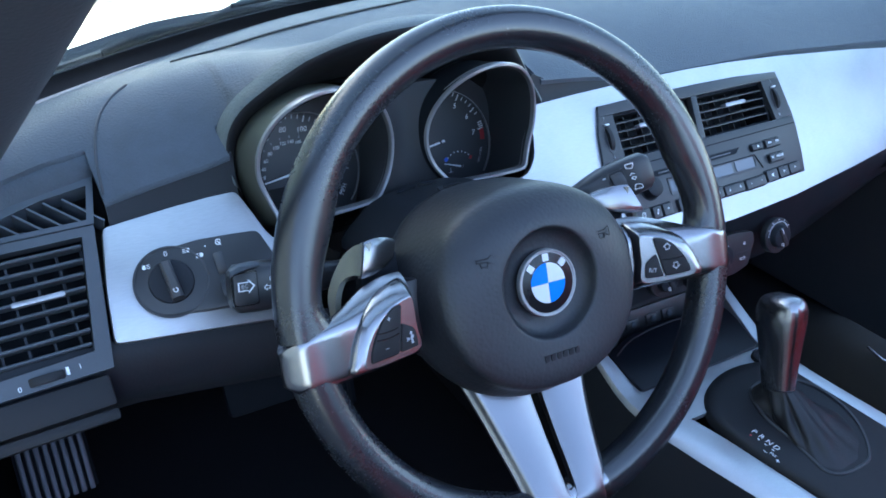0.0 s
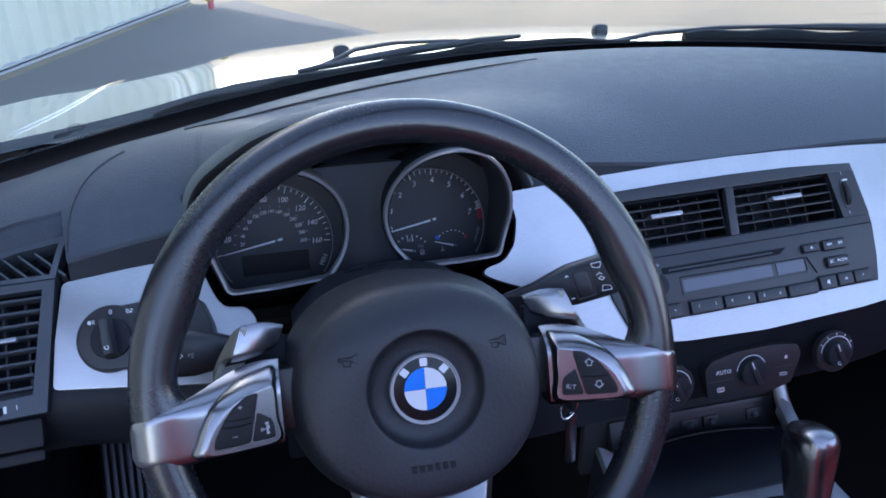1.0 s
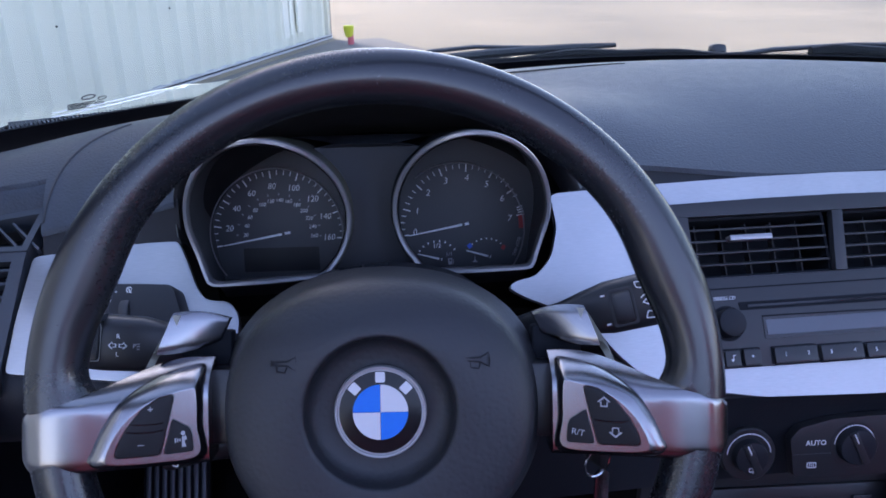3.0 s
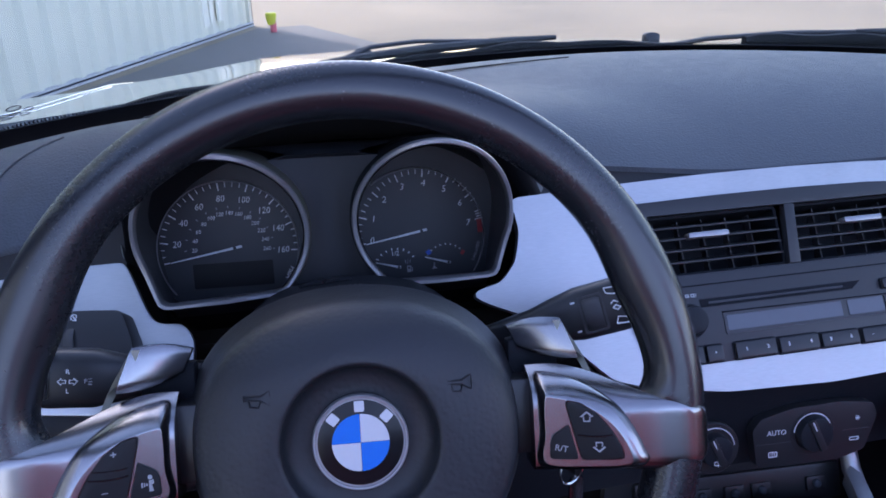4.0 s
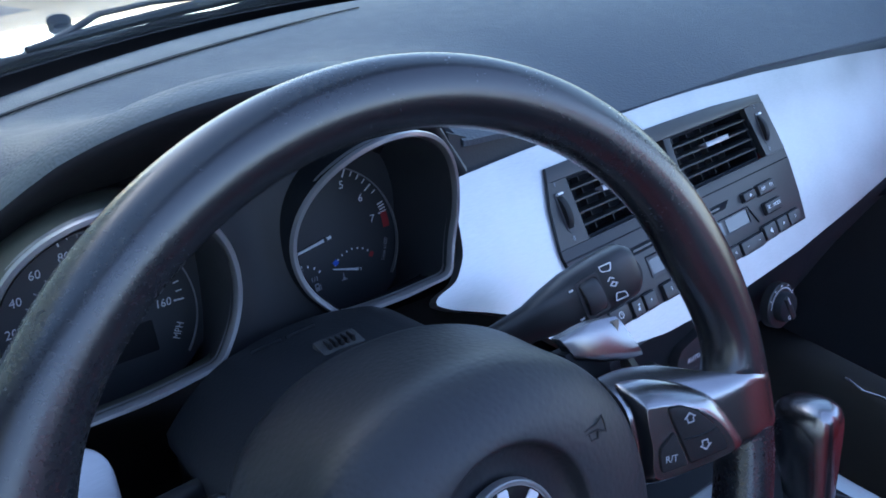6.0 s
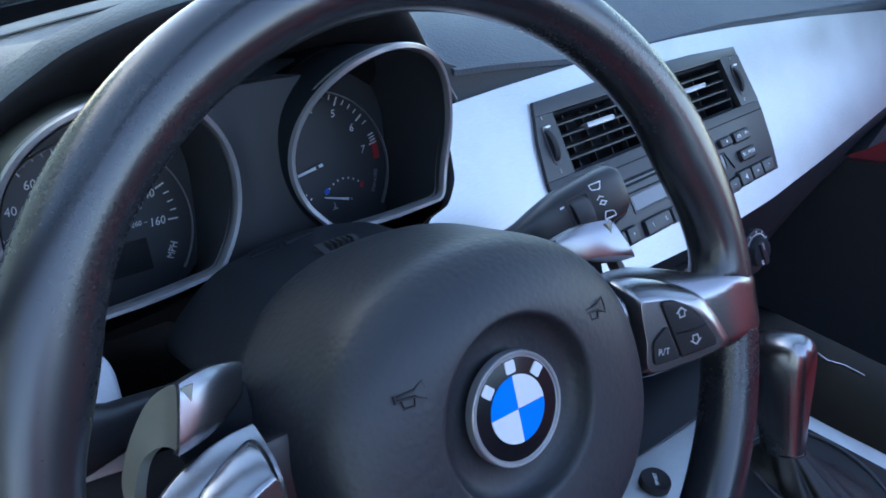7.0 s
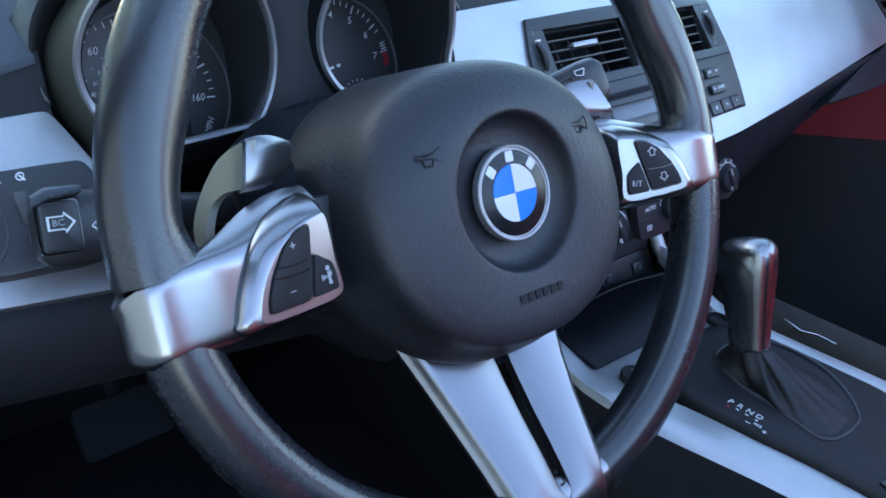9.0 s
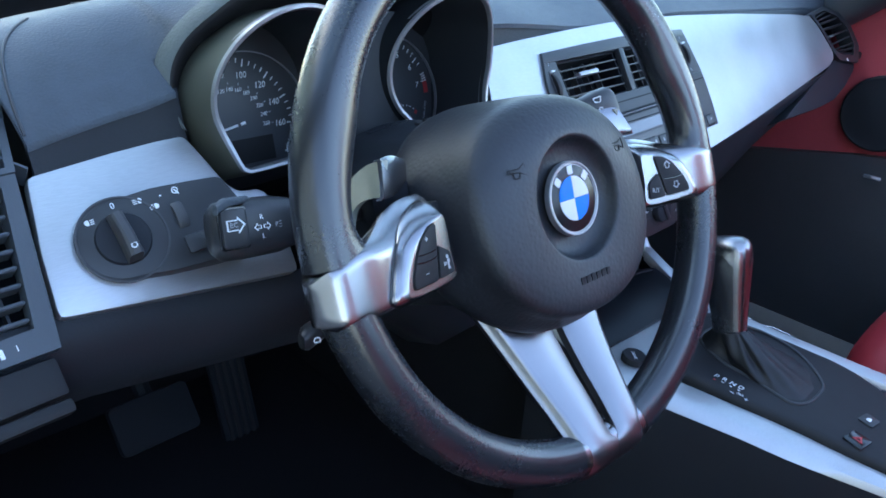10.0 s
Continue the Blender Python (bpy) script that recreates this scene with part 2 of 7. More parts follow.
def soften(pts, r, n=4):
    """The polygon with its corners rounded by about r."""
    out, k = [], len(pts)
    for i in range(k):
        p, a, b = Vector(pts[i]), Vector(pts[i - 1]), Vector(pts[(i + 1) % k])
        da, db = min(r, (a - p).length * 0.45), min(r, (b - p).length * 0.45)
        s, e = p + (a - p).normalized() * da, p + (b - p).normalized() * db
        for j in range(n + 1):
            t = j / n
            out.append(tuple(s * (1 - t) ** 2 + p * 2 * t * (1 - t) + e * t * t))
    return out


def circle(cx, cy, rx, ry=None, n=48, a0=0.0, a1=360.0):
    ry = rx if ry is None else ry
    full = abs(a1 - a0) >= 359.9
    return [(cx + rx * math.cos(radians(a0 + (a1 - a0) * i / (n if full else n - 1))), cy + ry * math.sin(radians(a0 + (a1 - a0) * i / (n if full else n - 1)))) for i in range(n)]


def lathe(profile, m, n=48, sx=1.0, sy=1.0):
    """Turns (radius, height) pairs round the z of m."""
    rings = [[Vector((r * sx * math.cos(2 * math.pi * i / n), r * sy * math.sin(2 * math.pi * i / n), z)) for i in range(n)] for r, z in profile]
    bm = loft(rings)
    bm.transform(m)
    return bm


def tube(path, radius, n=10, m=None, flat=1.0):
    """A round bar along a path; radius is one number or one for each point."""
    P = [Vector(p) for p in path]
    rings = []
    side = None
    for i, p in enumerate(P):
        d = (P[min(i + 1, len(P) - 1)] - P[max(i - 1, 0)]).normalized()
        if side is None:
            side = d.cross(Vector((0, 0, 1)) if abs(d.z) < 0.9 else Vector((1, 0, 0))).normalized()
        side = (side - d * side.dot(d)).normalized()
        up = side.cross(d)
        r = radius[i] if isinstance(radius, (list, tuple)) else radius
        rings.append([p + side * r * math.cos(2 * math.pi * k / n) + up * r * flat * math.sin(2 * math.pi * k / n) for k in range(n)])
    bm = loft(rings)
    if m is not None:
        bm.transform(m)
    return bm


def oval_loft(sections, n=20, power=2.0, m=None):
    """Sections (centre, half-axis a, half-axis b) as vectors, skinned with superellipses."""
    rings = []
    for c, a, b in sections:
        c, a, b = Vector(c), Vector(a), Vector(b)
        r = []
        for k in range(n):
            th = 2 * math.pi * k / n
            cs, sn = math.cos(th), math.sin(th)
            r.append(c + a * math.copysign(abs(cs) ** (2 / power), cs) + b * math.copysign(abs(sn) ** (2 / power), sn))
        rings.append(r)
    bm = loft(rings)
    if m is not None:
        bm.transform(m)
    return bm


def block(x0, y0, z0, x1, y1, z1, m=None, edge=0.0, segments=2):
    bm = loft([[Vector((x, y, z)) for x, y in ((x0, y0), (x1, y0), (x1, y1), (x0, y1))] for z in (z0, z1)])
    bmesh.ops.recalc_face_normals(bm, faces=bm.faces)
    bevel(bm, edge, segments)
    if m is not None:
        bm.transform(m)
    return bm


def joined(bms):
    out = bmesh.new()
    for b in bms:
        me = bpy.data.meshes.new("tmp")
        b.to_mesh(me)
        b.free()
        out.from_mesh(me)
        bpy.data.meshes.remove(me)
    return out


def lettering(body, size, m, mat, parent, name="lettering", slant=0.0, thick=0.00012, squeeze=1.0, centre=True):
    """Printed characters, lying in the plane of m."""
    cu = bpy.data.curves.new(name, "FONT")
    cu.body, cu.size, cu.extrude, cu.shear, cu.resolution_u = body, size, thick, slant, 2
    cu.align_x, cu.align_y = ("CENTER" if centre else "LEFT"), "CENTER"
    tmp = bpy.data.objects.new(name, cu)
    scene.collection.objects.link(tmp)
    me = bpy.data.meshes.new_from_object(tmp)
    bpy.data.objects.remove(tmp)
    bpy.data.curves.remove(cu)
    me.transform(m @ Matrix.Diagonal((squeeze, 1, 1, 1)))
    me.materials.clear()
    me.materials.append(mat)
    me.name = name
    return part(name, me, mat, parent)


def at(m, x, y, z=0.0, turn=0.0):
    """A pose in the plane of m."""
    return m @ pose(x, y, z, 0, 0, turn)

# ---- reference planes of the cabin ----
WHEEL = frame_of((0, 0, 0.75), (0, -0.9272, 0.3746)) @ pose(0, 0, 0, 0, 0, -0.8)   # steering wheel, turned a little
FAS = frame_of((0.206, 0.21, 0.778), (0.0604, -0.8226, 0.5654))           # trim before the passenger, and the radio
LEF = frame_of((-0.251, 0.196, 0.757), (0.0535, -0.7732, 0.6319))         # trim beside the door
CLI = frame_of((0.345, 0.137, 0.612), (0.0, -0.97, 0.24), (1, 0.05, 0))   # heater panel
BEZ = frame_of((0.0, 0.168, 0.746), (0, -0.9744, 0.2250))                 # gauge rims
DIAL = frame_of((0.0, 0.2560, 0.7474), (0, -0.970, 0.242))                 # gauge faces
CON = frame_of((0.345, 0.0, 0.470), (0, -0.0995, 0.995), (1, 0, 0))       # console top


def screen_base(x):
    """How far ahead the foot of the windscreen lies."""
    return 0.665 - 0.75 * (x - 0.345) ** 2


# ---- outside: ground, shed, post ----
ground = tagged(part("ground", block(-150, -150, -0.3, 150, 250, 0.0), CONCRETE, smooth=0), "dusty pale concrete yard in low sunlight", "ground", kind="structure")
apron = tagged(part("pavement", plate([(-6, -9), (1.8, -9), (1.8, 3.1), (-0.2, 7.15), (-0.62, 7.0), (-3.2, -0.4)], 0.002, 0.006), ASPHALT, smooth=0),
               "grey asphalt strip along the white shed", "pavement", kind="structure")

wall_dir = Vector((0.33, 0.944, 0)).normalized()
WALL = Matrix((wall_dir, (0, 0, 1), wall_dir.cross(Vector((0, 0, 1))))).transposed().to_4x4()
WALL.translation = (-0.68, 7.22, 0)
shed = thing("shed", (-0.68, 7.22, 0), "white corrugated steel shed with a grey base flashing", "building")
shed_h, shed_l = 4.0, 16.0
part("core", block(-shed_l, 0.05, -9.0, -0.03, shed_h, -0.03, WALL), SIDING, shed, smooth=0)
profile = []
pitch = 0.2
k = 0.0
while k < shed_l:
    profile += [(-k, 0.0), (-k - 0.11, 0.0), (-k - 0.128, 0.034), (-k - 0.172, 0.034)]
    k += pitch
rib_rows = [[WALL @ Vector((x, y, z - 0.025)) for x, z in profile] for y in (0.038, shed_h)]
part("siding", sheet(rib_rows, 0.004, -WALL.to_3x3().col[2]), SIDING, shed, smooth=20)
part("base_flashing", bevel(block(-shed_l, 0.026, -0.03, 0.02, 0.040, 0.016, WALL), 0.003), FLASHING, shed, "dull grey base flashing")
part("base_rail", bevel(block(-shed_l, 0.0, -0.03, 0.02, 0.015, 0.020, WALL), 0.003), FLASHING, shed, "dull grey rail under the siding")
part("plinth", block(-shed_l, 0.012, -0.03, 0.01, 0.030, 0.004, WALL), DEEP, shed, "dark joint under the siding")
part("corner_trim", block(-0.05, 0.04, -0.06, 0.004, shed_h, 0.012, WALL, 0.004), SIDING, shed)
part("corner_edge", block(0.005, 0.0, -0.30, 0.020, shed_h, 0.010, WALL, 0.003), DASH_LOW, shed, "dark edge of the corner trim")
for i in range(14):
    part("screw", lathe([(0.001, 0.0), (0.007, 0.0), (0.007, 0.006), (0.001, 0.008)], WALL @ pose(-0.93 - 0.5 * i, 0.5, 0.0), 8), DASH_LOW, shed, "dark screw head")
# sunlight on the ribs, modelled as three pale strips
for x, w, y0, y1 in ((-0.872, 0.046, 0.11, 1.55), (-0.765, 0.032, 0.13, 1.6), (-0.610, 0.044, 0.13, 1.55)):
    part("sun_patch", block(x - w, y0, -0.01, x + w, y1, 0.0115, WALL, 0.003), SUN_PATCH, shed, "narrow pale strip standing in for sunlight on the siding")

post = thing("marker_post", (-0.47, 6.75, 0), "short yellow marker with a faded red foot", "marker")
part("post", lathe([(0.026, 0.0), (0.028, 0.02), (0.026, 0.08), (0.02, 0.1)], pose(-0.455, 6.75, 0.0), 16), PINK, post, "faded red foot")
part("head", oval_loft([((-0.47, 6.75, z), (a, 0, 0), (0, b, 0)) for z, a, b in ((0.070, 0.030, 0.026), (0.085, 0.036, 0.032), (0.125, 0.044, 0.036), (0.158, 0.048, 0.036), (0.170, 0.040, 0.026))], 16, 3.0), YELLOW, post)

# ---- car body outside: bonnet, cowl, screen, wipers ----
bonnet = thing("bonnet", (0.345, 1.2, 0.75), "glossy silver car bonnet reflecting the shed", "car bonnet")


def bonnet_z(x, y):
    s, d = y - 0.85, abs(x - 0.345) / 0.745
    return 0.786 - (0.08 * s + 0.09 * s * s if s > 0 else 0.03 * s) - 0.1 * d ** 2.2 * min(1.1, max(0.0, y - 0.45)) + 0.008 * math.exp(-((d - 0.62) / 0.12) ** 2)


rows = []
for i in range(29):
    x = -0.375 + 1.44 * i / 28
    y0 = screen_base(x) + 0.17
    rows.append([(x, y0 + (2.05 - y0) * j / 17, bonnet_z(x, y0 + (2.05 - y0) * j / 17)) for j in range(18)])
part("panel", sheet(rows, 0.012, (0, 0, -1)), PAINT, bonnet, smooth=60)
for side in (-1, 1):
    rows = []
    for i in range(10):
        d = i / 9
        x = 0.345 + side * (0.724 + 0.24 * d)
        rows.append([(x, 0.36 + 1.65 * j / 14, bonnet_z(0.345 + side * 0.72, 0.36 + 1.65 * j / 14) - 0.002 - 0.055 * d ** 2.0 - 0.14 * max(0.0, d - 0.75)) for j in range(15)])
    part("wing", sheet(rows, 0.012, (0, 0, -1)), PAINT, bonnet, smooth=60)
for x, y in ((0.05, 0.90), (0.53, 0.95)):
    noz = oval_loft([((x, y - 0.012, 0.776), (0.010, 0, 0), (0, 0, 0.004)), ((x, y - 0.004, 0.78), (0.014, 0, 0), (0, 0, 0.01)), ((x, y + 0.008, 0.78), (0.013, 0, 0), (0, 0, 0.009)), ((x, y + 0.02, 0.774), (0.008, 0, 0), (0, 0, 0.004))], 14, 2.6)
    part("washer_nozzle", noz, BLACK, bonnet, "small black washer nozzle")
# the highlight on the bonnet joint, modelled as a thin chrome bar
part("edge_glint", tube([(x, y, bonnet_z(x, y) + 0.002) for x, y in ((-0.356, 0.50), (-0.345, 0.58), (-0.337, 0.65), (-0.330, 0.75), (-0.325, 0.90), (-0.322, 1.00), (-0.320, 1.07))], [0.0008, 0.0014, 0.0017, 0.0017, 0.0015, 0.0012, 0.0006], 8, flat=0.5), CHROME, bonnet, "thin chrome bar added as the glint along the bonnet joint")

cowl = tagged(part("cowl", sheet([[(x, screen_base(x) + a, z) for a, z in ((0.03, 0.775), (0.07, 0.779), (0.12, 0.778), (0.19, 0.768))] for x in np.linspace(-0.38, 1.07, 30)], 0.02, (0, 0, -1)), BLACK),
              "black plastic cowl under the windscreen", "cowl", kind="structure")

screen = thing("windscreen", (0.345, 0.6, 0.82), "clear curved windscreen with a black dotted border", "windscreen")
SLOPE = (0.0, -0.76, 0.57)


def on_screen(x, h, off=0.0):
    """A point of the glass, h metres up its slope."""
    bow = 0.05 * h * ((x - 0.345) / 0.745) ** 2
    return Vector((x + (0.345 - x) * 0.32 * h, screen_base(x) + 0.01 + SLOPE[1] * h - bow, 0.807 + SLOPE[2] * h)) + Vector((0, -0.64, -0.77)) * off


xs = np.linspace(-0.395, 1.085, 36)
pane = part("pane", sheet([[on_screen(x, h) for h in np.linspace(-0.03, 0.78, 12)] for x in xs], 0.004, (0, 0.64, 0.77)), GLASS, screen, smooth=60)
pane.visible_shadow = False
part("border", sheet([[on_screen(x, h, 0.002) for h in (-0.03, -0.01, 0.012, 0.026)] for x in xs], 0.0015, (0, -0.64, -0.77)), FRIT, screen, "black ceramic border of the glass")
dots = []
for i in range(560):
    x = -0.37 + 1.43 * i / 559
    for h, s in ((0.0285, 0.0006),):
        p = on_screen(x, h, 0.0025)
        e1, e2 = (on_screen(x + 0.004, h) - on_screen(x - 0.004, h)).normalized() * s, (on_screen(x, h + 0.004) - on_screen(x, h - 0.004)).normalized() * 0.0032
        dots.append([p - e1 - e2, p + e1 - e2, p + e1 * 0.8 + e2, p - e1 * 0.8 + e2])
flat, faces = [], []
for q in dots:
    faces.append(range(len(flat), len(flat) + 4))
    flat += q
part("border_dots", bm_of(flat, faces), FRIT, screen, "row of printed black dashes", smooth=0)["kind"] = "stuff"
etch = []
eo = on_screen(-0.27, 0.055, 0.003)
ex, ey = (on_screen(-0.26, 0.055) - on_screen(-0.28, 0.055)).normalized(), (on_screen(-0.27, 0.06) - on_screen(-0.27, 0.05)).normalized()
ey = (ey - ex * ey.dot(ex)).normalized()
EM = Matrix((ex, ey, ex.cross(ey))).transposed().to_4x4()
EM.translation = eo
part("maker_mark", joined([ring_plate(circle(0.004, 0.009, 0.0062, 0.0042, 20), circle(0.004, 0.009, 0.005, 0.0031, 20), 0, 0.0004), *[block(-0.012 + 0.0007 * i, -0.0005 - 0.0027 * i, 0, 0.012 - 0.002 * i, 0.0006 - 0.0027 * i, 0.0004) for i in range(4)],
      ring_plate(circle(0.017, 0.004, 0.004, 0.003, 16), circle(0.017, 0.004, 0.0032, 0.0022, 16), 0, 0.0004), ring_plate(circle(0.016, -0.004, 0.0045, 0.0022, 16), circle(0.016, -0.004, 0.0038, 0.0015, 16), 0, 0.0004)]), FRIT, screen, "small etched glass mark, unreadable", m=EM)

pillars = []
for side, name in ((-1, "pillar_left"), (1, "pillar_right")):
    secs = []
    for i in range(14):
        y = 0.34 - 0.68 * i / 13
        x = 0.345 + side * (0.641 + 0.325 * y)
        secs.append(((x, y + 0.012, 0.955 - 0.74 * y), Vector((0.041, 0, 0)), Vector((0, 0.022, 0.030))))
    pillars.append(tagged(part(name, oval_loft(secs, 18, 2.6), PILLAR, smooth=50), "dark grey padded windscreen pillar", "pillar", kind="structure"))
header = tagged(part("trim_header", oval_loft([(on_screen(x, 0.79, 0.004), Vector((0, 0.04, 0.03)), Vector((0, -0.018, 0.024))) for x in np.linspace(-0.41, 1.10, 14)], 14, 2.6), DASH, smooth=50),
                "dark padded windscreen header rail", "header rail", kind="structure")


def lie(x, up, out):
    return (x, screen_base(x) + out, up)


def wiper(name, arm, blade, thick):
    """arm and blade: x, height, distance ahead of the glass foot; the blade is a lumpy bar of joints and rubber."""
    w = thing(name, lie(*arm[0]), "black wiper with a curved arm resting below the glass", "wiper", "wipers")
    path = [Vector(lie(*p)) for p in arm]
    fine = [path[i].lerp(path[i + 1], k / 4) for i in range(len(path) - 1) for k in range(4)] + [path[-1]]
    part("arm", tube(fine, [0.0062 - 0.0028 * i / len(fine) for i in range(len(fine))], 10, flat=0.6), BLACK, w)
    (x0, z0), (x1, z1) = blade
    secs = []
    for i in range(40):
        f = i / 39
        x = x0 + (x1 - x0) * f
        z = z0 + (z1 - z0) * f
        lump = 0.0030 * math.sin(9 * f + 1) + 0.0018 * math.sin(31 * f)
        h = thick * (0.35 + 0.65 * math.sin(math.pi * min(1, 0.12 + f * 1.05)) ** 0.6) + lump * 0.5
        secs.append((Vector(lie(x, z + lump * 0.6, 0.034)), Vector((0, 0.007, 0)), Vector((0, 0, max(0.003, h)))))
    part("blade", oval_loft(secs, 12, 2.6), RUBBER, w, smooth=40)
    part("blade_bridge", tube([lie(x0 + (x1 - x0) * f, z0 + (z1 - z0) * f + thick * 1.1, 0.045) for f in (0.25, 0.35, 0.5, 0.65, 0.75)], [0.003, 0.005, 0.006, 0.005, 0.003], 8), BLACK, w)
    part("pivot_cap", lathe([(0.001, 0.016), (0.008, 0.014), (0.012, 0.006), (0.013, -0.02)], pose(*lie(*arm[0])), 16), BLACK, w)


wiper("wiper", [(-0.13, 0.785, 0.085), (-0.05, 0.796, 0.10), (0.02, 0.812, 0.10), (0.05, 0.822, 0.10), (0.11, 0.825, 0.09), (0.20, 0.822, 0.07), (0.28, 0.816, 0.05)], ((-0.20, 0.801), (0.46, 0.814)), 0.013)
wiper("wiper", [(0.40, 0.795, 0.075), (0.52, 0.812, 0.09), (0.62, 0.820, 0.10), (0.72, 0.827, 0.09), (0.82, 0.832, 0.075), (0.92, 0.83, 0.06)], ((0.54, 0.812), (1.06, 0.832)), 0.013)

# ---- dashboard ----
dash = thing("dashboard", (0.345, 0.3, 0.6), "dark grey soft-grained dashboard with a raised gauge hood", "dashboard")


def dash_front(x):
    """Front edge of the soft pad: y, z."""
    if x > 0.13:
        return 0.214 + 0.0732 * (x - 0.206) + 0.011, 0.794 - 0.06 * max(0, x - 0.5)
    if x < -0.246:
        return 0.236 + 0.25 * (x + 0.246), 0.7955 + 0.16 * (x + 0.246)
    if x < -0.14:
        return 0.205 + 0.069 * (x + 0.2), 0.766 + 0.05 * (x + 0.2)
    t = (x + 0.14) / 0.27
    return 0.2005 + 0.019 * t + 0.035 * math.sin(math.pi * t), 0.769 + 0.025 * t


def blend(lo, hi, v):
    t = min(1.0, max(0.0, (v - lo) / (hi - lo)))
    return t * t * (3 - 2 * t)


HOOD_X, HALF_L, HALF_R = 0.003, 0.1725, 0.1440


def across(x):
    """How far x lies from the hood's middle towards its foot, 0 to 1; the outer foot reaches further."""
    return min(1.0, abs(x - HOOD_X) / (HALF_L if x < HOOD_X else HALF_R))


def crest(x):
    """Height of the hood's front crest over the gauges."""
    u = across(x)
    foot = pad_base(XL, 0.242) + 0.002 if x < HOOD_X else pad_base(XR, 0.257) + 0.002
    return foot + (0.890 - foot) * (1 - u ** 2.2) ** 0.78


def crest_y(x):
    """The crest comes forward over the gauges and falls back at its ends."""
    return 0.184 + (0.062 if x < HOOD_X else 0.077) * across(x) ** 2


def pad_base(x, y):
    """The soft top of the dashboard without the hood."""
    yf, zf = dash_front(x) if x > -0.246 else (0.205 + 0.069 * (x + 0.2), 0.766 + 0.05 * (x + 0.2) + 0.0125 * blend(0.246, 0.285, -x))
    yb = screen_base(x) + 0.005
    top = 0.83 - 0.03 * ((x - 0.345) / 0.745) ** 2
    v = (y - yf) / (yb - yf)
    return zf + (top - zf) * (1 - (1 - min(1, max(0.0, v) / 0.55)) ** 2.6) - max(0, v - 0.6) ** 2 * 0.14


# the rim of the gauge opening: up one side, over the crest, down the other
RIM_PATH = []
XL, XR = HOOD_X - HALF_L, HOOD_X + HALF_R
for j in range(16):
    f = j / 16
    y0, z0 = dash_front(-0.1515)
    x, y = -0.1515 + (XL + 0.1515) * f ** 1.5, y0 + (crest_y(XL) - 0.004 - y0) * f
    RIM_PATH.append(Vector((x, y, pad_base(x, y) + 0.002 * f)))
for a in np.linspace(-1, 1, 61):
    s = math.sin(a * math.pi / 2)
    x = HOOD_X + (HALF_L if s < 0 else HALF_R) * s
    RIM_PATH.append(Vector((x, crest_y(x) - 0.004 * abs(s) ** 6, crest(x))))
for j in range(16):
    f = 1 - (j + 1) / 16
    y0, z0 = dash_front(XR)
    y = y0 + (crest_y(XR) - 0.004 - y0) * f
    RIM_PATH.append(Vector((XR, y, pad_base(XR, y) + 0.002 * f)))
# the same rim in even steps, its corners rounded
steps = [0.0]
for p, q in zip(RIM_PATH, RIM_PATH[1:]):
    steps.append(steps[-1] + (q - p).length)
dense = np.array([tuple(p) for p in RIM_PATH])
at_s = np.linspace(0, steps[-1], 96)
P = np.stack([np.interp(at_s, steps, dense[:, c]) for c in range(3)], 1)
for _ in range(32):
    P[1:-1] = P[1:-1] * 0.5 + (P[:-2] + P[2:]) * 0.25
for _ in range(60):
    P[1:30] = P[1:30] * 0.5 + (P[:29] + P[2:31]) * 0.25
    P[-26:-1] = P[-26:-1] * 0.5 + (P[-27:-2] + P[-25:]) * 0.25
RIM_PATH = [Vector(p) for p in P]
RIM_XY = np.array([(p.x, p.y) for p in RIM_PATH])
RIM_LIFT = np.array([p.z - pad_base(p.x, p.y) for p in RIM_PATH])


def pad_height(x, y):
    """The soft top of the dashboard, rolling up to the crest and down into the gauge opening."""
    e = np.hypot(RIM_XY[:, 0] - x, RIM_XY[:, 1] - y)
    w = np.exp(-e / 0.016)
    lift = float((RIM_LIFT * w).sum() / max(1e-30, w.sum()))
    near = float(e.min())
    g = blend(-0.020, 0.025, lift)
    f = max(0.0, 1 - near / (0.060 + 0.135 * g))
    return pad_base(x, y) + lift * ((1 - g) * f ** 2.4 + g * f * f * (3 - 2 * f))


rows = []


def pad_row(front, back_x, count=30):
    yb = screen_base(back_x) + 0.005
    row = []
    for j in range(count):
        f = (j / (count - 1)) ** 1.6
        x, y = front[0] + (back_x - front[0]) * f, front[1] + (yb - front[1]) * f
        row.append((x, y, pad_height(x, y)))
    rows.append(row)


left = sorted(set(np.linspace(-0.405, XL - 0.004, 34)) | {-0.2468, -0.2452})
for x in left:
    pad_row((float(x), dash_front(float(x))[0]), -0.405 + (float(x) + 0.405) * 0.86)
b0, b1 = -0.405 + (XL + 0.401) * 0.86, 0.5 - (0.5 - XR - 0.004) * 0.90
for j, p in enumerate(RIM_PATH):
    pad_row((p.x, p.y), b0 + (b1 - b0) * (j + 1) / (len(RIM_PATH) + 1))
for x in np.linspace(XR + 0.004, 1.095, 40):
    x = float(x)
    pad_row((x, dash_front(x)[0]), 0.5 - (0.5 - x) * 0.90 if x < 0.5 else x)
part("soft_pad", sheet(rows, 0.004, (0, 0, -1)), DASH, dash, smooth=60)

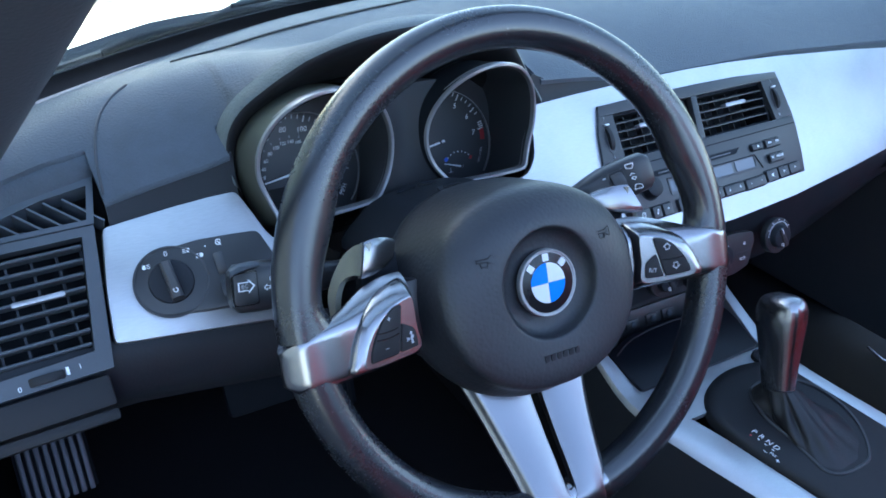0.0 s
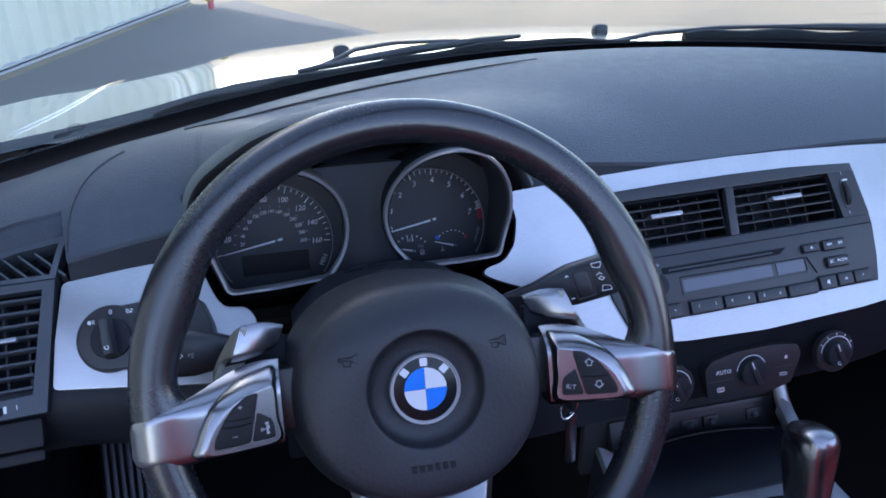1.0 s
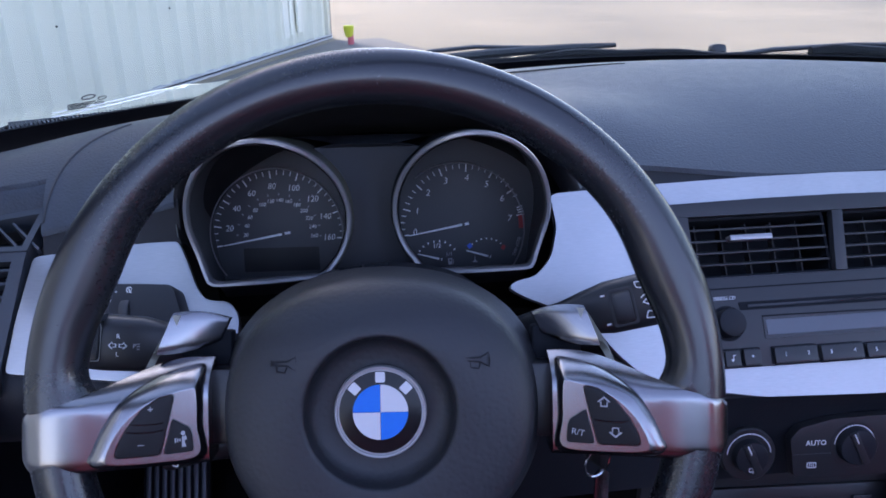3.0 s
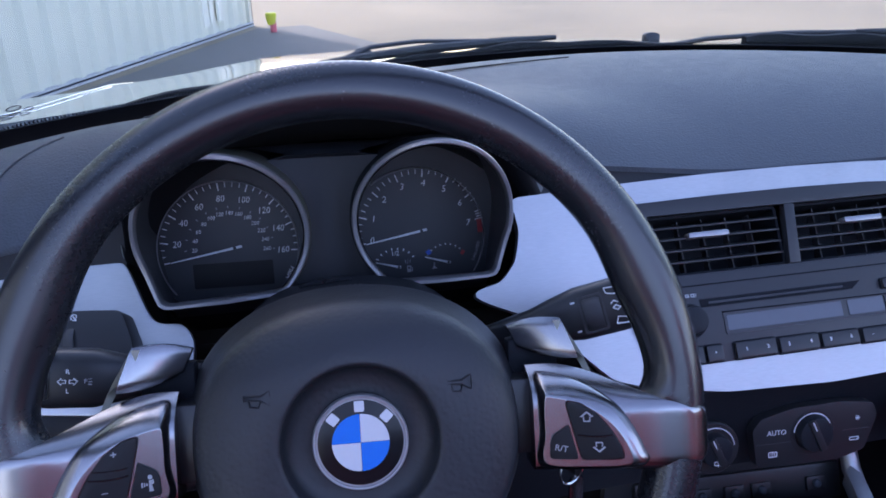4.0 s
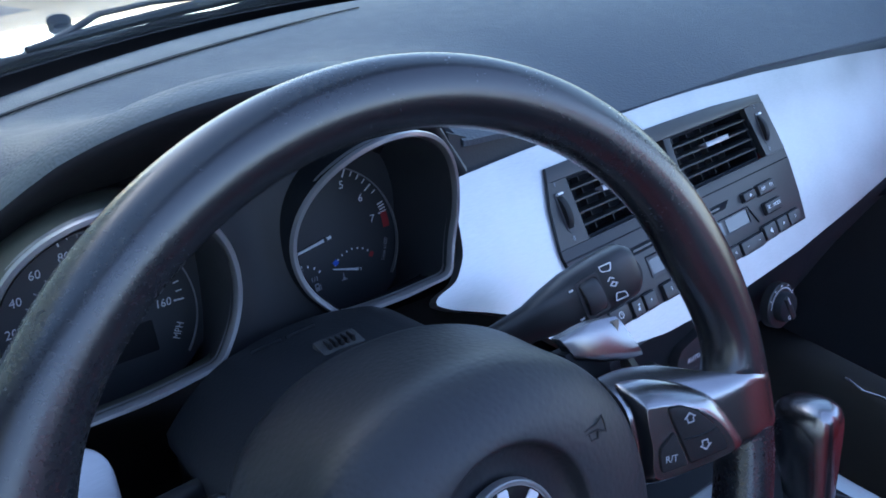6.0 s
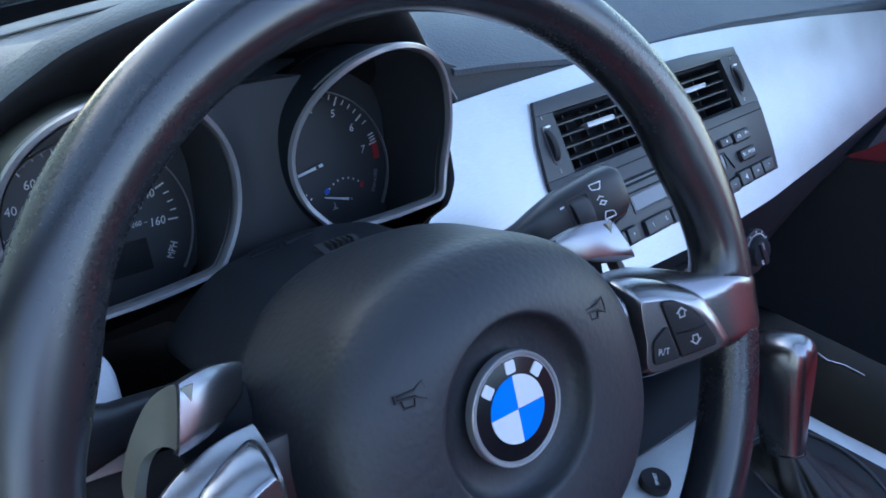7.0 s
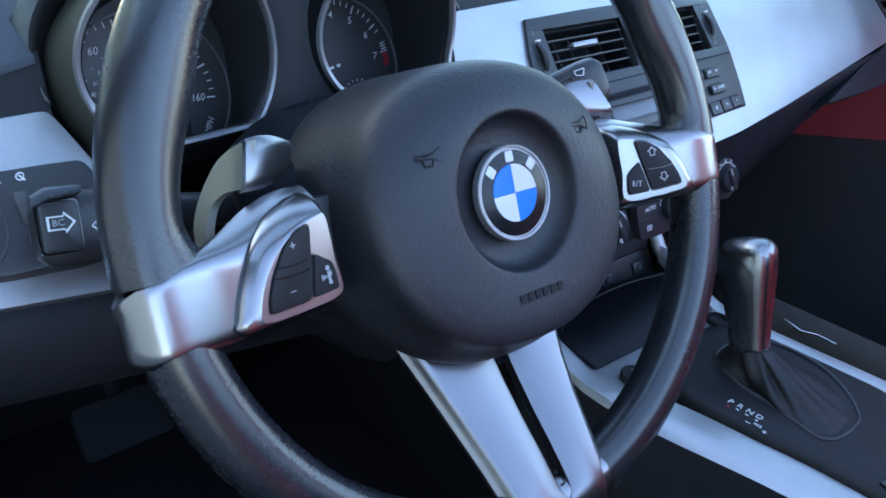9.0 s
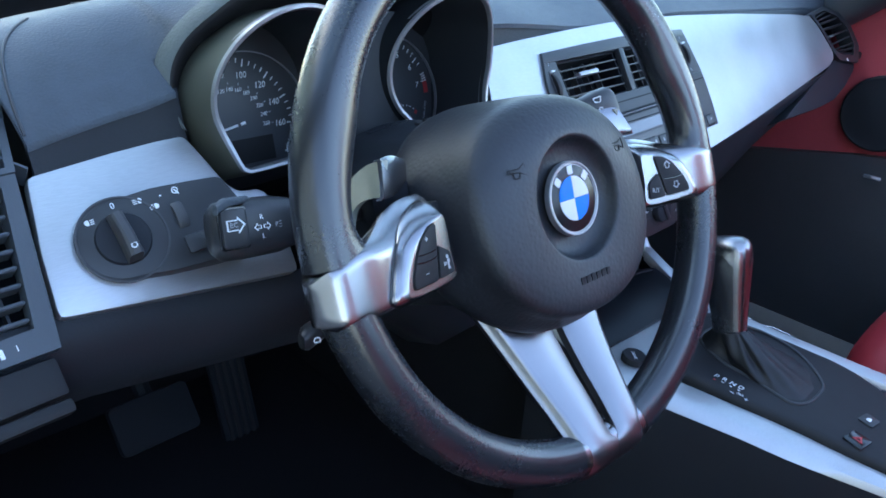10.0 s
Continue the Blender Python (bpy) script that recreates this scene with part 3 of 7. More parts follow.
# the hood's soft rolled lip, from the crest into the opening, and the dark lining
lip = [[] for _ in range(13)]
lining = [[] for _ in range(4)]
MID = Vector((HOOD_X, 0, 0.765))
for p in RIM_PATH:
    out = Vector((p.x, 0, p.z)) - MID
    leg = blend(0.0, 0.04, crest_y(XL) - 0.004 - p.y) * blend(0.75, 1.0, across(p.x))
    q = MID + out * (0.875 + 0.090 * leg)
    if p.x < HOOD_X:
        q.x += (-0.1475 - q.x) * leg
    i = Vector((q.x, p.y - 0.004 + 0.008 * leg, q.z - 0.006 - 0.010 * leg))
    c = Vector((p.x + (q.x - p.x) * 0.25, p.y - 0.034 * (1 - leg), p.z + 0.001))
    o = Vector((p.x, p.y, p.z - 0.0006))
    for n, ring in enumerate(lip):
        t = n / 12
        ring.append(o * (1 - t) ** 2 + c * 2 * t * (1 - t) + i * t * t)
    bx = (i.x - 0.002) / 0.139
    back = BEZ @ Vector((0.002 + 0.142 * bx, 0.033 + 0.066 * max(0.0, 1 - abs(bx) ** 2.2) ** 0.6 - 0.06 * leg, -0.112))
    for ring, k in zip(lining, (0.0, 0.25, 0.6, 1.0)):
        ring.append(i.lerp(back, k) - Vector((0, 0, 0.036 * k * (1 - k))))
# sheen and shade put into colour: outer roll lighter, inner edge black
part("hood_lip", loft(lip[:6], close=False, cap=False), ROLL_SHEEN, dash, "soft rolled lip of the gauge hood, lightened for its sheen", smooth=60)
part("hood_edge", loft(lip[5:], close=False, cap=False), RUBBER, dash, "inner edge of the gauge hood, coloured black for its shade", smooth=60)
part("hood_lining", loft(lining, close=False, cap=False), RUBBER, dash, "matt black lining of the gauge hood", smooth=60)

# thin defroster slot along the top
slot = []
for x in np.linspace(-0.158, 0.262, 26):
    slot.append((float(x), 0.352 + 0.190 * (min(1, max(0, x + 0.160) / 0.42)) ** 0.62))


part("defroster_slot", sheet([[(x, y - w, pad_height(x, y) + 0.0015), (x, y + w, pad_height(x, y) + 0.0015)] for (x, y), w in zip(slot, [0.0020 * math.sin(math.pi * (0.08 + 0.9 * i / 25)) + 0.0009 for i in range(26)])], 0.0008, (0, 0, -1)), DEEP, dash, "narrow black slot in the dashboard top")
seam = [tuple(Vector((-0.2445, 0.206, 0)) * (1 - f) ** 2 + Vector((-0.2440, 0.262, 0)) * 2 * f * (1 - f) + Vector((-0.205, 0.302, 0)) * f * f) for f in np.linspace(0, 1, 15)]
part("seam", tube([(x, y, pad_height(x, y) + 0.0003) for x, y, z in seam], 0.0010, 6), BLACK, dash, "dark joint line of the dashboard end")

# lower dashboard
lower = []
for x in np.linspace(-0.405, 1.095, 40):
    x = float(x)
    if x < 0.0:
        top = LEF @ Vector(((x + 0.251), -0.0835 - 0.148 * max(0.0, x + 0.262), -0.004))
        pts = [(x, top.y, top.z), (x, top.y - 0.006, top.z - 0.012), (x, top.y - 0.006, top.z - 0.035), (x, top.y + 0.004, top.z - 0.055), (x, top.y + 0.03, top.z - 0.07), (x, 0.36, 0.60)]
    else:
        s = -0.1435 + 0.03 * max(0, (x - 0.45) / 0.45)
        top = FAS @ Vector((x - 0.206, s, -0.004))
        out = -0.004 * math.exp(-((x - 0.345) / 0.16) ** 4)
        d = max(0.0, (x - 0.5) / 0.5)
        pts = [(x, top.y, top.z), (x, top.y - out, top.z - 0.008), (x, top.y - out + 0.004 + 0.02 * d, top.z - 0.05 + 0.01 * d), (x, top.y + 0.012 - out + 0.05 * d, top.z - 0.085 + 0.02 * d), (x, top.y + 0.05 + 0.05 * d, top.z - 0.1 + 0.02 * d), (x, 0.40, 0.56)]
    lower.append(pts)
part("knee_panel", sheet(lower, 0.005, (0, 0.7, 0.7)), DASH_LOW, dash, smooth=50)
edge = [[(x, y + 0.003, pad_height(x, y) - 0.001), (x, y - 0.003, min(z, pad_height(x, y)) - 0.003), (x, y - 0.006, z - 0.014)] for x, (y, z) in ((float(x), dash_front(float(x))) for x in np.linspace(-0.2450, -0.1490, 22))]
part("pad_edge", sheet(edge, 0.004, (0, 1, 0)), DASH_LOW, dash, "dark lower edge of the soft pad", smooth=60)
edge = [[(x, y + 0.003, max(z, pad_height(x, y)) - 0.001), (x, y - 0.002, z - 0.004), (x, y - 0.006, z - 0.010)] for x, (y, z) in ((float(x), dash_front(float(x))) for x in np.linspace(0.136, 1.06, 42))]
part("pad_edge", sheet(edge, 0.004, (0, 1, 0)), DASH_LOW, dash, "dark lower edge of the soft pad", smooth=60)
edge = [[(x, y + 0.004, pad_height(x, y) - 0.001), (x, y - 0.004, pad_height(x, y) - 0.006), (x, y - 0.006, pad_height(x, y) - 0.020)] for x, y in ((float(x), dash_front(float(x))[0]) for x in np.linspace(-0.405, -0.2475, 12))]
part("pad_edge", sheet(edge, 0.004, (0, 1, 0)), DASH, dash, smooth=60)
part("dash_end", plate(soften([(0.470, -0.1505), (0.600, -0.1550), (0.669, -0.1534), (0.7366, -0.1404), (0.795, -0.1230), (0.812, -0.1120), (0.740, -0.0960), (0.712, -0.0990), (0.6855, -0.1070), (0.600, -0.1230)], 0.008, 3), -0.030, -0.0030, FAS, 0.006, 3), DASH_LOW, dash, "rounded dark end of the dashboard", smooth=50)
part("dash_core", sheet([[(x, 0.30, 0.775), (x, 0.31, 0.70), (x, 0.36, 0.62)] for x in np.linspace(-0.405, 1.095, 12)], 0.01, (0, 1, 0)), BLACK, dash, "black inner dashboard shell")

# ---- brushed aluminium trim ----
trim_r = [(-0.0857, 0.0134), (-0.02, 0.0165), (0.07, 0.019), (0.14, 0.0195), (0.2, 0.0185), (0.29, 0.0145), (0.44, 0.004), (0.62, -0.0124), (0.685, -0.0205), (0.703, -0.04), (0.722, -0.084), (0.712, -0.095), (0.6855, -0.103),
          (0.5175, -0.120), (0.369, -0.135), (0.25, -0.1445), (0.14, -0.1475), (0.0556, -0.1437), (0.0, -0.1345), (-0.03, -0.125), (-0.05, -0.105), (-0.066, -0.083), (-0.0886, -0.0715), (-0.112, -0.061), (-0.1225, -0.0545), (-0.119, -0.050), (-0.1015, -0.0465), (-0.089, -0.033), (-0.083, -0.012)]
trim = thing("decor_trim", FAS @ Vector((0.3, -0.07, 0)), "brushed silver aluminium trim across the passenger dashboard", "trim panel", "dashboard trims")
opening = [(0.004, -0.004), (0.271, -0.006), (0.277, -0.066), (0.270, -0.118), (0.006, -0.118), (-0.009, -0.061)]
part("panel", holed_plate(soften(trim_r, 0.005, 2), [opening], -0.006, 0.0025, FAS), ALU, trim, smooth=30)
trim_l = [(0.0, 0.0), (0.05, 0.0045), (0.099, 0.0072), (0.103, 0.001), (0.1085, -0.0137), (0.114, -0.03), (0.1195, -0.0385), (0.127, -0.0400), (0.1355, -0.0405), (0.1415, -0.0475), (0.1435, -0.056), (0.141, -0.078), (0.138, -0.1035), (0.09, -0.0970), (0.045, -0.0908), (-0.0136, -0.0826), (-0.009, -0.045)]
trim2 = thing("decor_trim", LEF @ Vector((0.05, -0.05, 0)), "brushed silver aluminium trim round the light switch", "trim panel", "dashboard trims")
part("panel", plate(soften(trim_l, 0.004, 2), -0.006, 0.0025, LEF, 0.002), ALU, trim2, smooth=30)

# ---- steering wheel ----
wheel = thing("steering_wheel", (0, 0, 0.75), "black leather three-spoke steering wheel with satin silver spokes", "steering wheel")
R_MID, R_RAD, R_AX = 0.1666, 0.0142, 0.0144
RIM = WHEEL @ pose(0, 0.005, -0.0186, -1.86, 0, 0)


def grip(a):
    """How far the rim swells inwards: thumb rests at ten and two, and the fillets into the spokes."""
    a = math.degrees(a) % 360
    a = 180 - a if a > 90 else a
    if a > 90 or a < -6:
        return 0.0
    return 0.0105 * max(0.0, 1 - max(0.0, a + 0.5) / 7.5) ** 2 + 0.0042 * math.exp(-((a - 23) / 10) ** 2)


def rim_arc(a0, a1, n, grow=0.0, sides=36, swell=True):
    """Part of the rim between two angles (degrees from +x, anticlockwise)."""
    rings = []
    for i in range(n):
        a = radians(a0 + (a1 - a0) * i / (n - 1))
        d = grip(a) if swell else 0.0
        ring = []
        for k in range(sides):
            b = 2 * math.pi * k / sides
            c, s = (math.copysign(abs(f) ** 0.9, f) for f in (math.cos(b), math.sin(b)))
            rr = R_MID + (R_RAD + grow) * c - d * max(0.0, -c) ** 1.5
            ring.append(RIM @ Vector((rr * math.cos(a), rr * math.sin(a), (R_AX + grow) * s)))
        rings.append(ring)
    return rings


rim = part("rim", loft(rim_arc(-1.2, 181.2, 130)), LEATHER, wheel, smooth=60)
part("rim", loft(rim_arc(-10.4, -79.0, 40, swell=False)), LEATHER, wheel, smooth=60)
part("rim", loft(rim_arc(-101.0, -169.6, 40, swell=False)), LEATHER, wheel, smooth=60)
# the seam on the inner side of the rim, with its stitches
stitch = []
for i in range(170):
    a = radians(7 + 166 * i / 169)
    c, s = math.cos(a), math.sin(a)
    rr = R_MID - R_RAD * 0.895 - grip(a) * 0.85
    p = Vector((rr * c, rr * s, -R_AX * 0.42))
    stitch.append(tube([p + Vector((-s, c, 0)) * -0.0011, p + Vector((-s, c, 0)) * 0.0007 + Vector((0, 0, 0.0009))], 0.0004, 5))
part("stitching", joined(stitch), BLACK, rim, "dark leather stitching", m=RIM)

# the side spokes: distance from the middle, upper edge, front level
SPOKE = ((0.1822, -0.0040, -0.0200), (0.1816, -0.0012, -0.0160), (0.1796, 0.0004, -0.0112), (0.1760, 0.0014, -0.0068), (0.1710, 0.0026, -0.0040), (0.1660, 0.0040, -0.0032), (0.1600, 0.0058, -0.0034), (0.1530, 0.0078, -0.0042), (0.1460, 0.0102, -0.0056), (0.1380, 0.0132, -0.0078), (0.1290, 0.0172, -0.0104), (0.1190, 0.0212, -0.0134), (0.1080, 0.0240, -0.0164), (0.0990, 0.0246, -0.0186), (0.0900, 0.0240, -0.0208))
SP_U = np.linspace(0.0900, 0.1822, 93)
SP_LINES = []
for c in (1, 2):
    line = np.interp(SP_U, [r[0] for r in SPOKE][::-1], [r[c] for r in SPOKE][::-1])
    for _ in range(26):
        line[1:-1] = line[1:-1] * 0.5 + (line[:-2] + line[2:]) * 0.25
    SP_LINES.append(line)
# the outer end rolls round the rim
end = SP_U > 0.1655
SP_LINES[1][end] = -0.0190 + 0.0158 * np.sqrt(np.maximum(0.0, 1 - ((SP_U[end] - 0.1655) / 0.0168) ** 2)) + (SP_LINES[1][~end][-1] + 0.0032) * (1 - (SP_U[end] - 0.1655) / 0.0168)


def spoke_edge(u):
    return float(np.interp(u, SP_U, SP_LINES[0]))


def spoke_low(u):
    return -0.0294 + 0.0045 * max(0.0, (u - 0.172) / 0.0102) ** 2.2


def spoke_z(u, v):
    """The front of the spoke: broad and level, rolling back along its upper edge towards the hub."""
    top, low = spoke_edge(u), spoke_low(u)
    roll = blend(0.164, 0.118, u)
    band = 0.004 + 0.015 * roll
    t = max(0.0, (v - (top - band)) / band)
    b = max(0.0, (low + 0.006 - v) / 0.006)
    return float(np.interp(u, SP_U, SP_LINES[1])) - (0.0014 + 0.0150 * roll) * t ** 2.2 - 0.0036 * b ** 2.2


def pod_face(u):
    return -0.0112 + 0.265 * (u - 0.1)


for sgn in (-1, 1):
    rings = []
    for u in [0.1822, 0.1819, 0.1814, 0.1808] + [0.1800 - 0.0018 * i for i in range(51)]:
        top, w, low = spoke_edge(u), float(np.interp(u, SP_U, SP_LINES[1])), spoke_low(u)
        vs = [low + (top - low) * (0.5 - 0.5 * math.cos(math.pi * k / 21)) for k in range(22)]
        front = [(v, spoke_z(u, v)) for v in vs]
        deep = min(w - 0.016, front[-1][1] - 0.004) if u < 0.15 else min(w - 0.002, -0.0190 - 0.0158 * math.sqrt(max(0.0, 1 - ((u - 0.1655) / 0.0168) ** 2)))
        back = [(top - 0.001, deep), ((top + low) / 2, deep - 0.001), (low + 0.001, deep)]
        rings.append([WHEEL @ Vector((sgn * u, v, z)) for v, z in front + back])
    arm_ob = part("spoke", loft(rings), SATIN, wheel, "satin silver spoke clasping the rim", smooth=65)
    # the raised control pod: a shoulder that rises from the spoke to a level face
    shoulder = [(0.1452, -0.0235), (0.1432, -0.0180), (0.1385, -0.0072), (0.1305, 0.0052), (0.1190, 0.0142), (0.1080, 0.0190), (0.1000, 0.0208), (0.0936, 0.0206), (0.0922, 0.0120), (0.0924, -0.0080), (0.0922, -0.0262), (0.1160, -0.0284), (0.1390, -0.0276)]
    flat = [(0.1352, -0.0215), (0.1336, -0.0150), (0.1292, -0.0070), (0.1215, 0.0012), (0.1125, 0.0070), (0.1045, 0.0098), (0.0990, 0.0110), (0.0948, 0.0112), (0.0938, 0.0050), (0.0938, -0.0080), (0.0936, -0.0226), (0.1140, -0.0246), (0.1318, -0.0240)]
    A, B = smooth_loop(shoulder, 6), smooth_loop(flat, 6)
    rings = []
    for f, g, lift in ((0.0, 0.0, -0.0040), (0.0, 0.0, 0.0004), (0.03, 0.10, 0.0006), (0.12, 0.25, 0.0006), (0.3, 0.48, 0.0004), (0.55, 0.72, 0.0002), (0.8, 0.90, 0.0), (0.94, 0.985, 0.0), (1.0, 1.0, 0.0), (1.06, 1.0, 0.0)):
        ring = []
        for (xa, ya), (xb, yb) in zip(A, B):
            x, y = xa + (xb - xa) * f, ya + (yb - ya) * f
            za = spoke_z(min(xa, 0.1445), min(ya, spoke_edge(xa) - 0.001))
            ring.append(WHEEL @ Vector((sgn * x, y, za + (pod_face(x) - za) * g + lift)))
        rings.append(ring)
    pod_ob = part("button_pod", loft(rings), SATIN, wheel, "raised satin silver control pod", smooth=50)
    edge = [[WHEEL @ Vector((sgn * (x + dx), y, spoke_z(min(x, 0.1445), min(y, spoke_edge(x) - 0.001)) + 0.0005)) for x, y in A[:49]] for dx in (0.0007, -0.0006)]
    part("pod_gap", loft(edge, close=False, cap=False), GLOSSY, pod_ob, "dark joint line round the pod", smooth=60)
    big = [(0.1312, -0.0192), (0.1300, -0.0145), (0.1262, -0.0070), (0.1192, 0.0022), (0.1115, 0.0074), (0.1056, 0.0088), (0.1043, 0.0076), (0.1062, -0.0010), (0.1108, -0.0200), (0.1122, -0.0207), (0.1300, -0.0206)]
    small = [(0.1046, -0.0036), (0.0972, -0.0084), (0.0960, -0.0120), (0.0956, -0.0188), (0.0962, -0.0202), (0.1082, -0.0206), (0.1090, -0.0196), (0.1052, -0.0040)]
    slope = math.degrees(math.atan(0.265))
    FACE_M = WHEEL @ pose(sgn * 0.1, 0, pod_face(0.1), 0, -sgn * slope, 0)

    def on_face(pts):
        return [((sgn * (x - 0.1)) / math.cos(radians(slope)), y) for x, y in pts]

    for pts, lab in ((big, "dark rocker button"), (small, "dark small button")):
        mx, my = sum(p[0] for p in pts) / len(pts), sum(p[1] for p in pts) / len(pts)
        grown = [(x + (x - mx) * 0.05, y + (y - my) * 0.05) for x, y in pts]
        part("button_gap", plate(on_face(soften(grown, 0.0012, 2)), -0.001, 0.00025, FACE_M), GLOSSY, pod_ob, "black gap round the button")
        part("button", plate(on_face(soften(pts, 0.0014, 3)), -0.001, 0.0013, FACE_M, 0.0009), RUBBER, pod_ob, lab)
    z = 0.00135
    put = lambda x, y, turn=0.0: at(FACE_M, sgn * (x - 0.1) / math.cos(radians(slope)), y, z, turn)
    part("groove", tube([(-0.0088, 0.0004, 0), (-0.003, -0.0004, 0), (0.004, -0.0005, 0), (0.0088, 0.0002, 0)], 0.00045, 6), GLOSSY, pod_ob, m=put(0.1178, -0.0085))
    if sgn < 0:
        part("groove", tube([(-0.0080, 0.0004, 0), (-0.003, -0.0002, 0), (0.004, -0.0003, 0), (0.0075, 0.0002, 0)], 0.00035, 6), GLOSSY, pod_ob, m=put(0.1165, -0.0048))
        lettering("+", 0.0056, put(0.1150, 0.0022), PRINT_DIM, pod_ob, "plus_sign")
        lettering("\u2013", 0.0056, put(0.1195, -0.0148), PRINT_DIM, pod_ob, "minus_sign")
        voice = [plate(circle(0.0008, 0.0034, 0.0011, n=10), 0, 0.0002), plate([(0.0002, -0.0034), (0.0002, 0.0018), (0.0022, 0.0022), (0.0026, 0.0004), (0.0014, -0.0004), (0.0022, -0.0034)], 0, 0.0002)]
        voice += [block(-0.0032 + 0.0011 * i, -0.0012 + 0.0003 * i, 0, -0.0026 + 0.0011 * i, 0.0012 - 0.0003 * i, 0.0002) for i in range(3)]
        part("voice_sign", joined(voice), PRINT_DIM, pod_ob, m=put(0.1010, -0.0140))
    else:
        arrow = [(0, 0.0030), (0.0034, 0.0002), (0.0018, 0.0002), (0.0018, -0.0024), (-0.0018, -0.0024), (-0.0018, 0.0002), (-0.0034, 0.0002)]
        inner = [(x * 0.70, (y - 0.0002) * 0.70) for x, y in arrow]
        part("arrow_sign", ring_plate(arrow, inner, 0, 0.0002), PRINT_DIM, pod_ob, m=put(0.1140, 0.0010))
        part("arrow_sign", ring_plate(arrow, inner, 0, 0.0002), PRINT_DIM, pod_ob, m=put(0.1195, -0.0142, 180))
        lettering("R/T", 0.0046, put(0.1012, -0.0150, -10), PRINT_DIM, pod_ob)

# dark necks between the spokes and the airbag cover
for sgn in (-1, 1):
    part("spoke_neck", block(min(sgn * 0.066, sgn * 0.094), -0.0225, -0.050, max(sgn * 0.066, sgn * 0.094), 0.018, -0.0300, WHEEL, 0.003), FRIT, wheel, "matt black neck of the spoke")

# lower spoke: two legs either side of a slot, joined where they wrap the rim
LOWER = ((-0.056, 0.0570, -0.0430), (-0.075, 0.0512, -0.0362), (-0.095, 0.0458, -0.0282), (-0.115, 0.0412, -0.0190), (-0.130, 0.0382, -0.0110), (-0.143, 0.0360, -0.0046), (-0.1500, 0.0350, -0.0014), (-0.1540, 0.0345, 0.0002), (-0.1570, 0.0342, 0.0010), (-0.1615, 0.0338, 0.0014), (-0.1670, 0.0333, 0.0004), (-0.1715, 0.0330, -0.0022), (-0.1748, 0.0327, -0.0064), (-0.1764, 0.0325, -0.0112), (-0.1766, 0.0324, -0.0160))
for sgn in (-1, 1):
    rings = []
    for v, half, w in LOWER:
        u0 = 0.0050 - 0.0012 * (-0.060 - v) / 0.09 if v > -0.152 else (0.0026 if v > -0.155 else 0.00015)
        u1, d = half, 0.0075
        soft = 0.0012 if v > -0.155 else 0.0
        sec = [(u0, w - d), (u0, w - soft), (u0 + 0.0014, w), (u0 + (u1 - u0) * 0.5, w + 0.0004), (u1 - 0.0090, w - 0.0002), (u1 - 0.0062, w - 0.0010), (u1 - 0.0044, w - 0.0026), (u1 - 0.0034, w - 0.0048), (u1 - 0.0018, w - 0.0060), (u1 - 0.0004, w - 0.0072), (u1, w - 0.0094), (u1 - 0.0010, w - 0.0120), (u0 + (u1 - u0) * 0.5, w - d - 0.003)]
        rings.append([WHEEL @ Vector((sgn * a, v, b)) for a, b in sec])
    part("lower_spoke", loft(rings), DULL_CHROME, wheel, "satin silver lower spoke leg", smooth=40)
part("spoke_clasp", loft(rim_arc(-78.8, -101.2, 24, -0.0004, swell=False)), SATIN, wheel, "satin silver clasp on the rim", smooth=60)
part("slot_stud", lathe([(0.001, 0.0005), (0.0026, 0.0), (0.0040, -0.0022), (0.0042, -0.006)], WHEEL @ pose(0, -0.1520, -0.0040, 14, 0, 0), 18), SATIN, wheel, "rounded silver end of the slot")

# airbag cover: a deep oval drum with a dished middle; its front leans back towards the top


def hub_ring(rx, ry, low, cy, z, lean, power, n=88):
    """An oval of the cover, fuller below (low) than above (ry), leaning back towards the top."""
    ring = []
    for k in range(n):
        c, s = math.cos(2 * math.pi * k / n), math.sin(2 * math.pi * k / n)
        x, y = rx * math.copysign(abs(c) ** (2 / power), c), math.copysign(abs(s) ** (2 / power), s)
        y *= ry if s > 0 else low
        ring.append(WHEEL @ Vector((x, cy + y, z + lean * (y if y > 0 else y * 0.8))))
    return ring


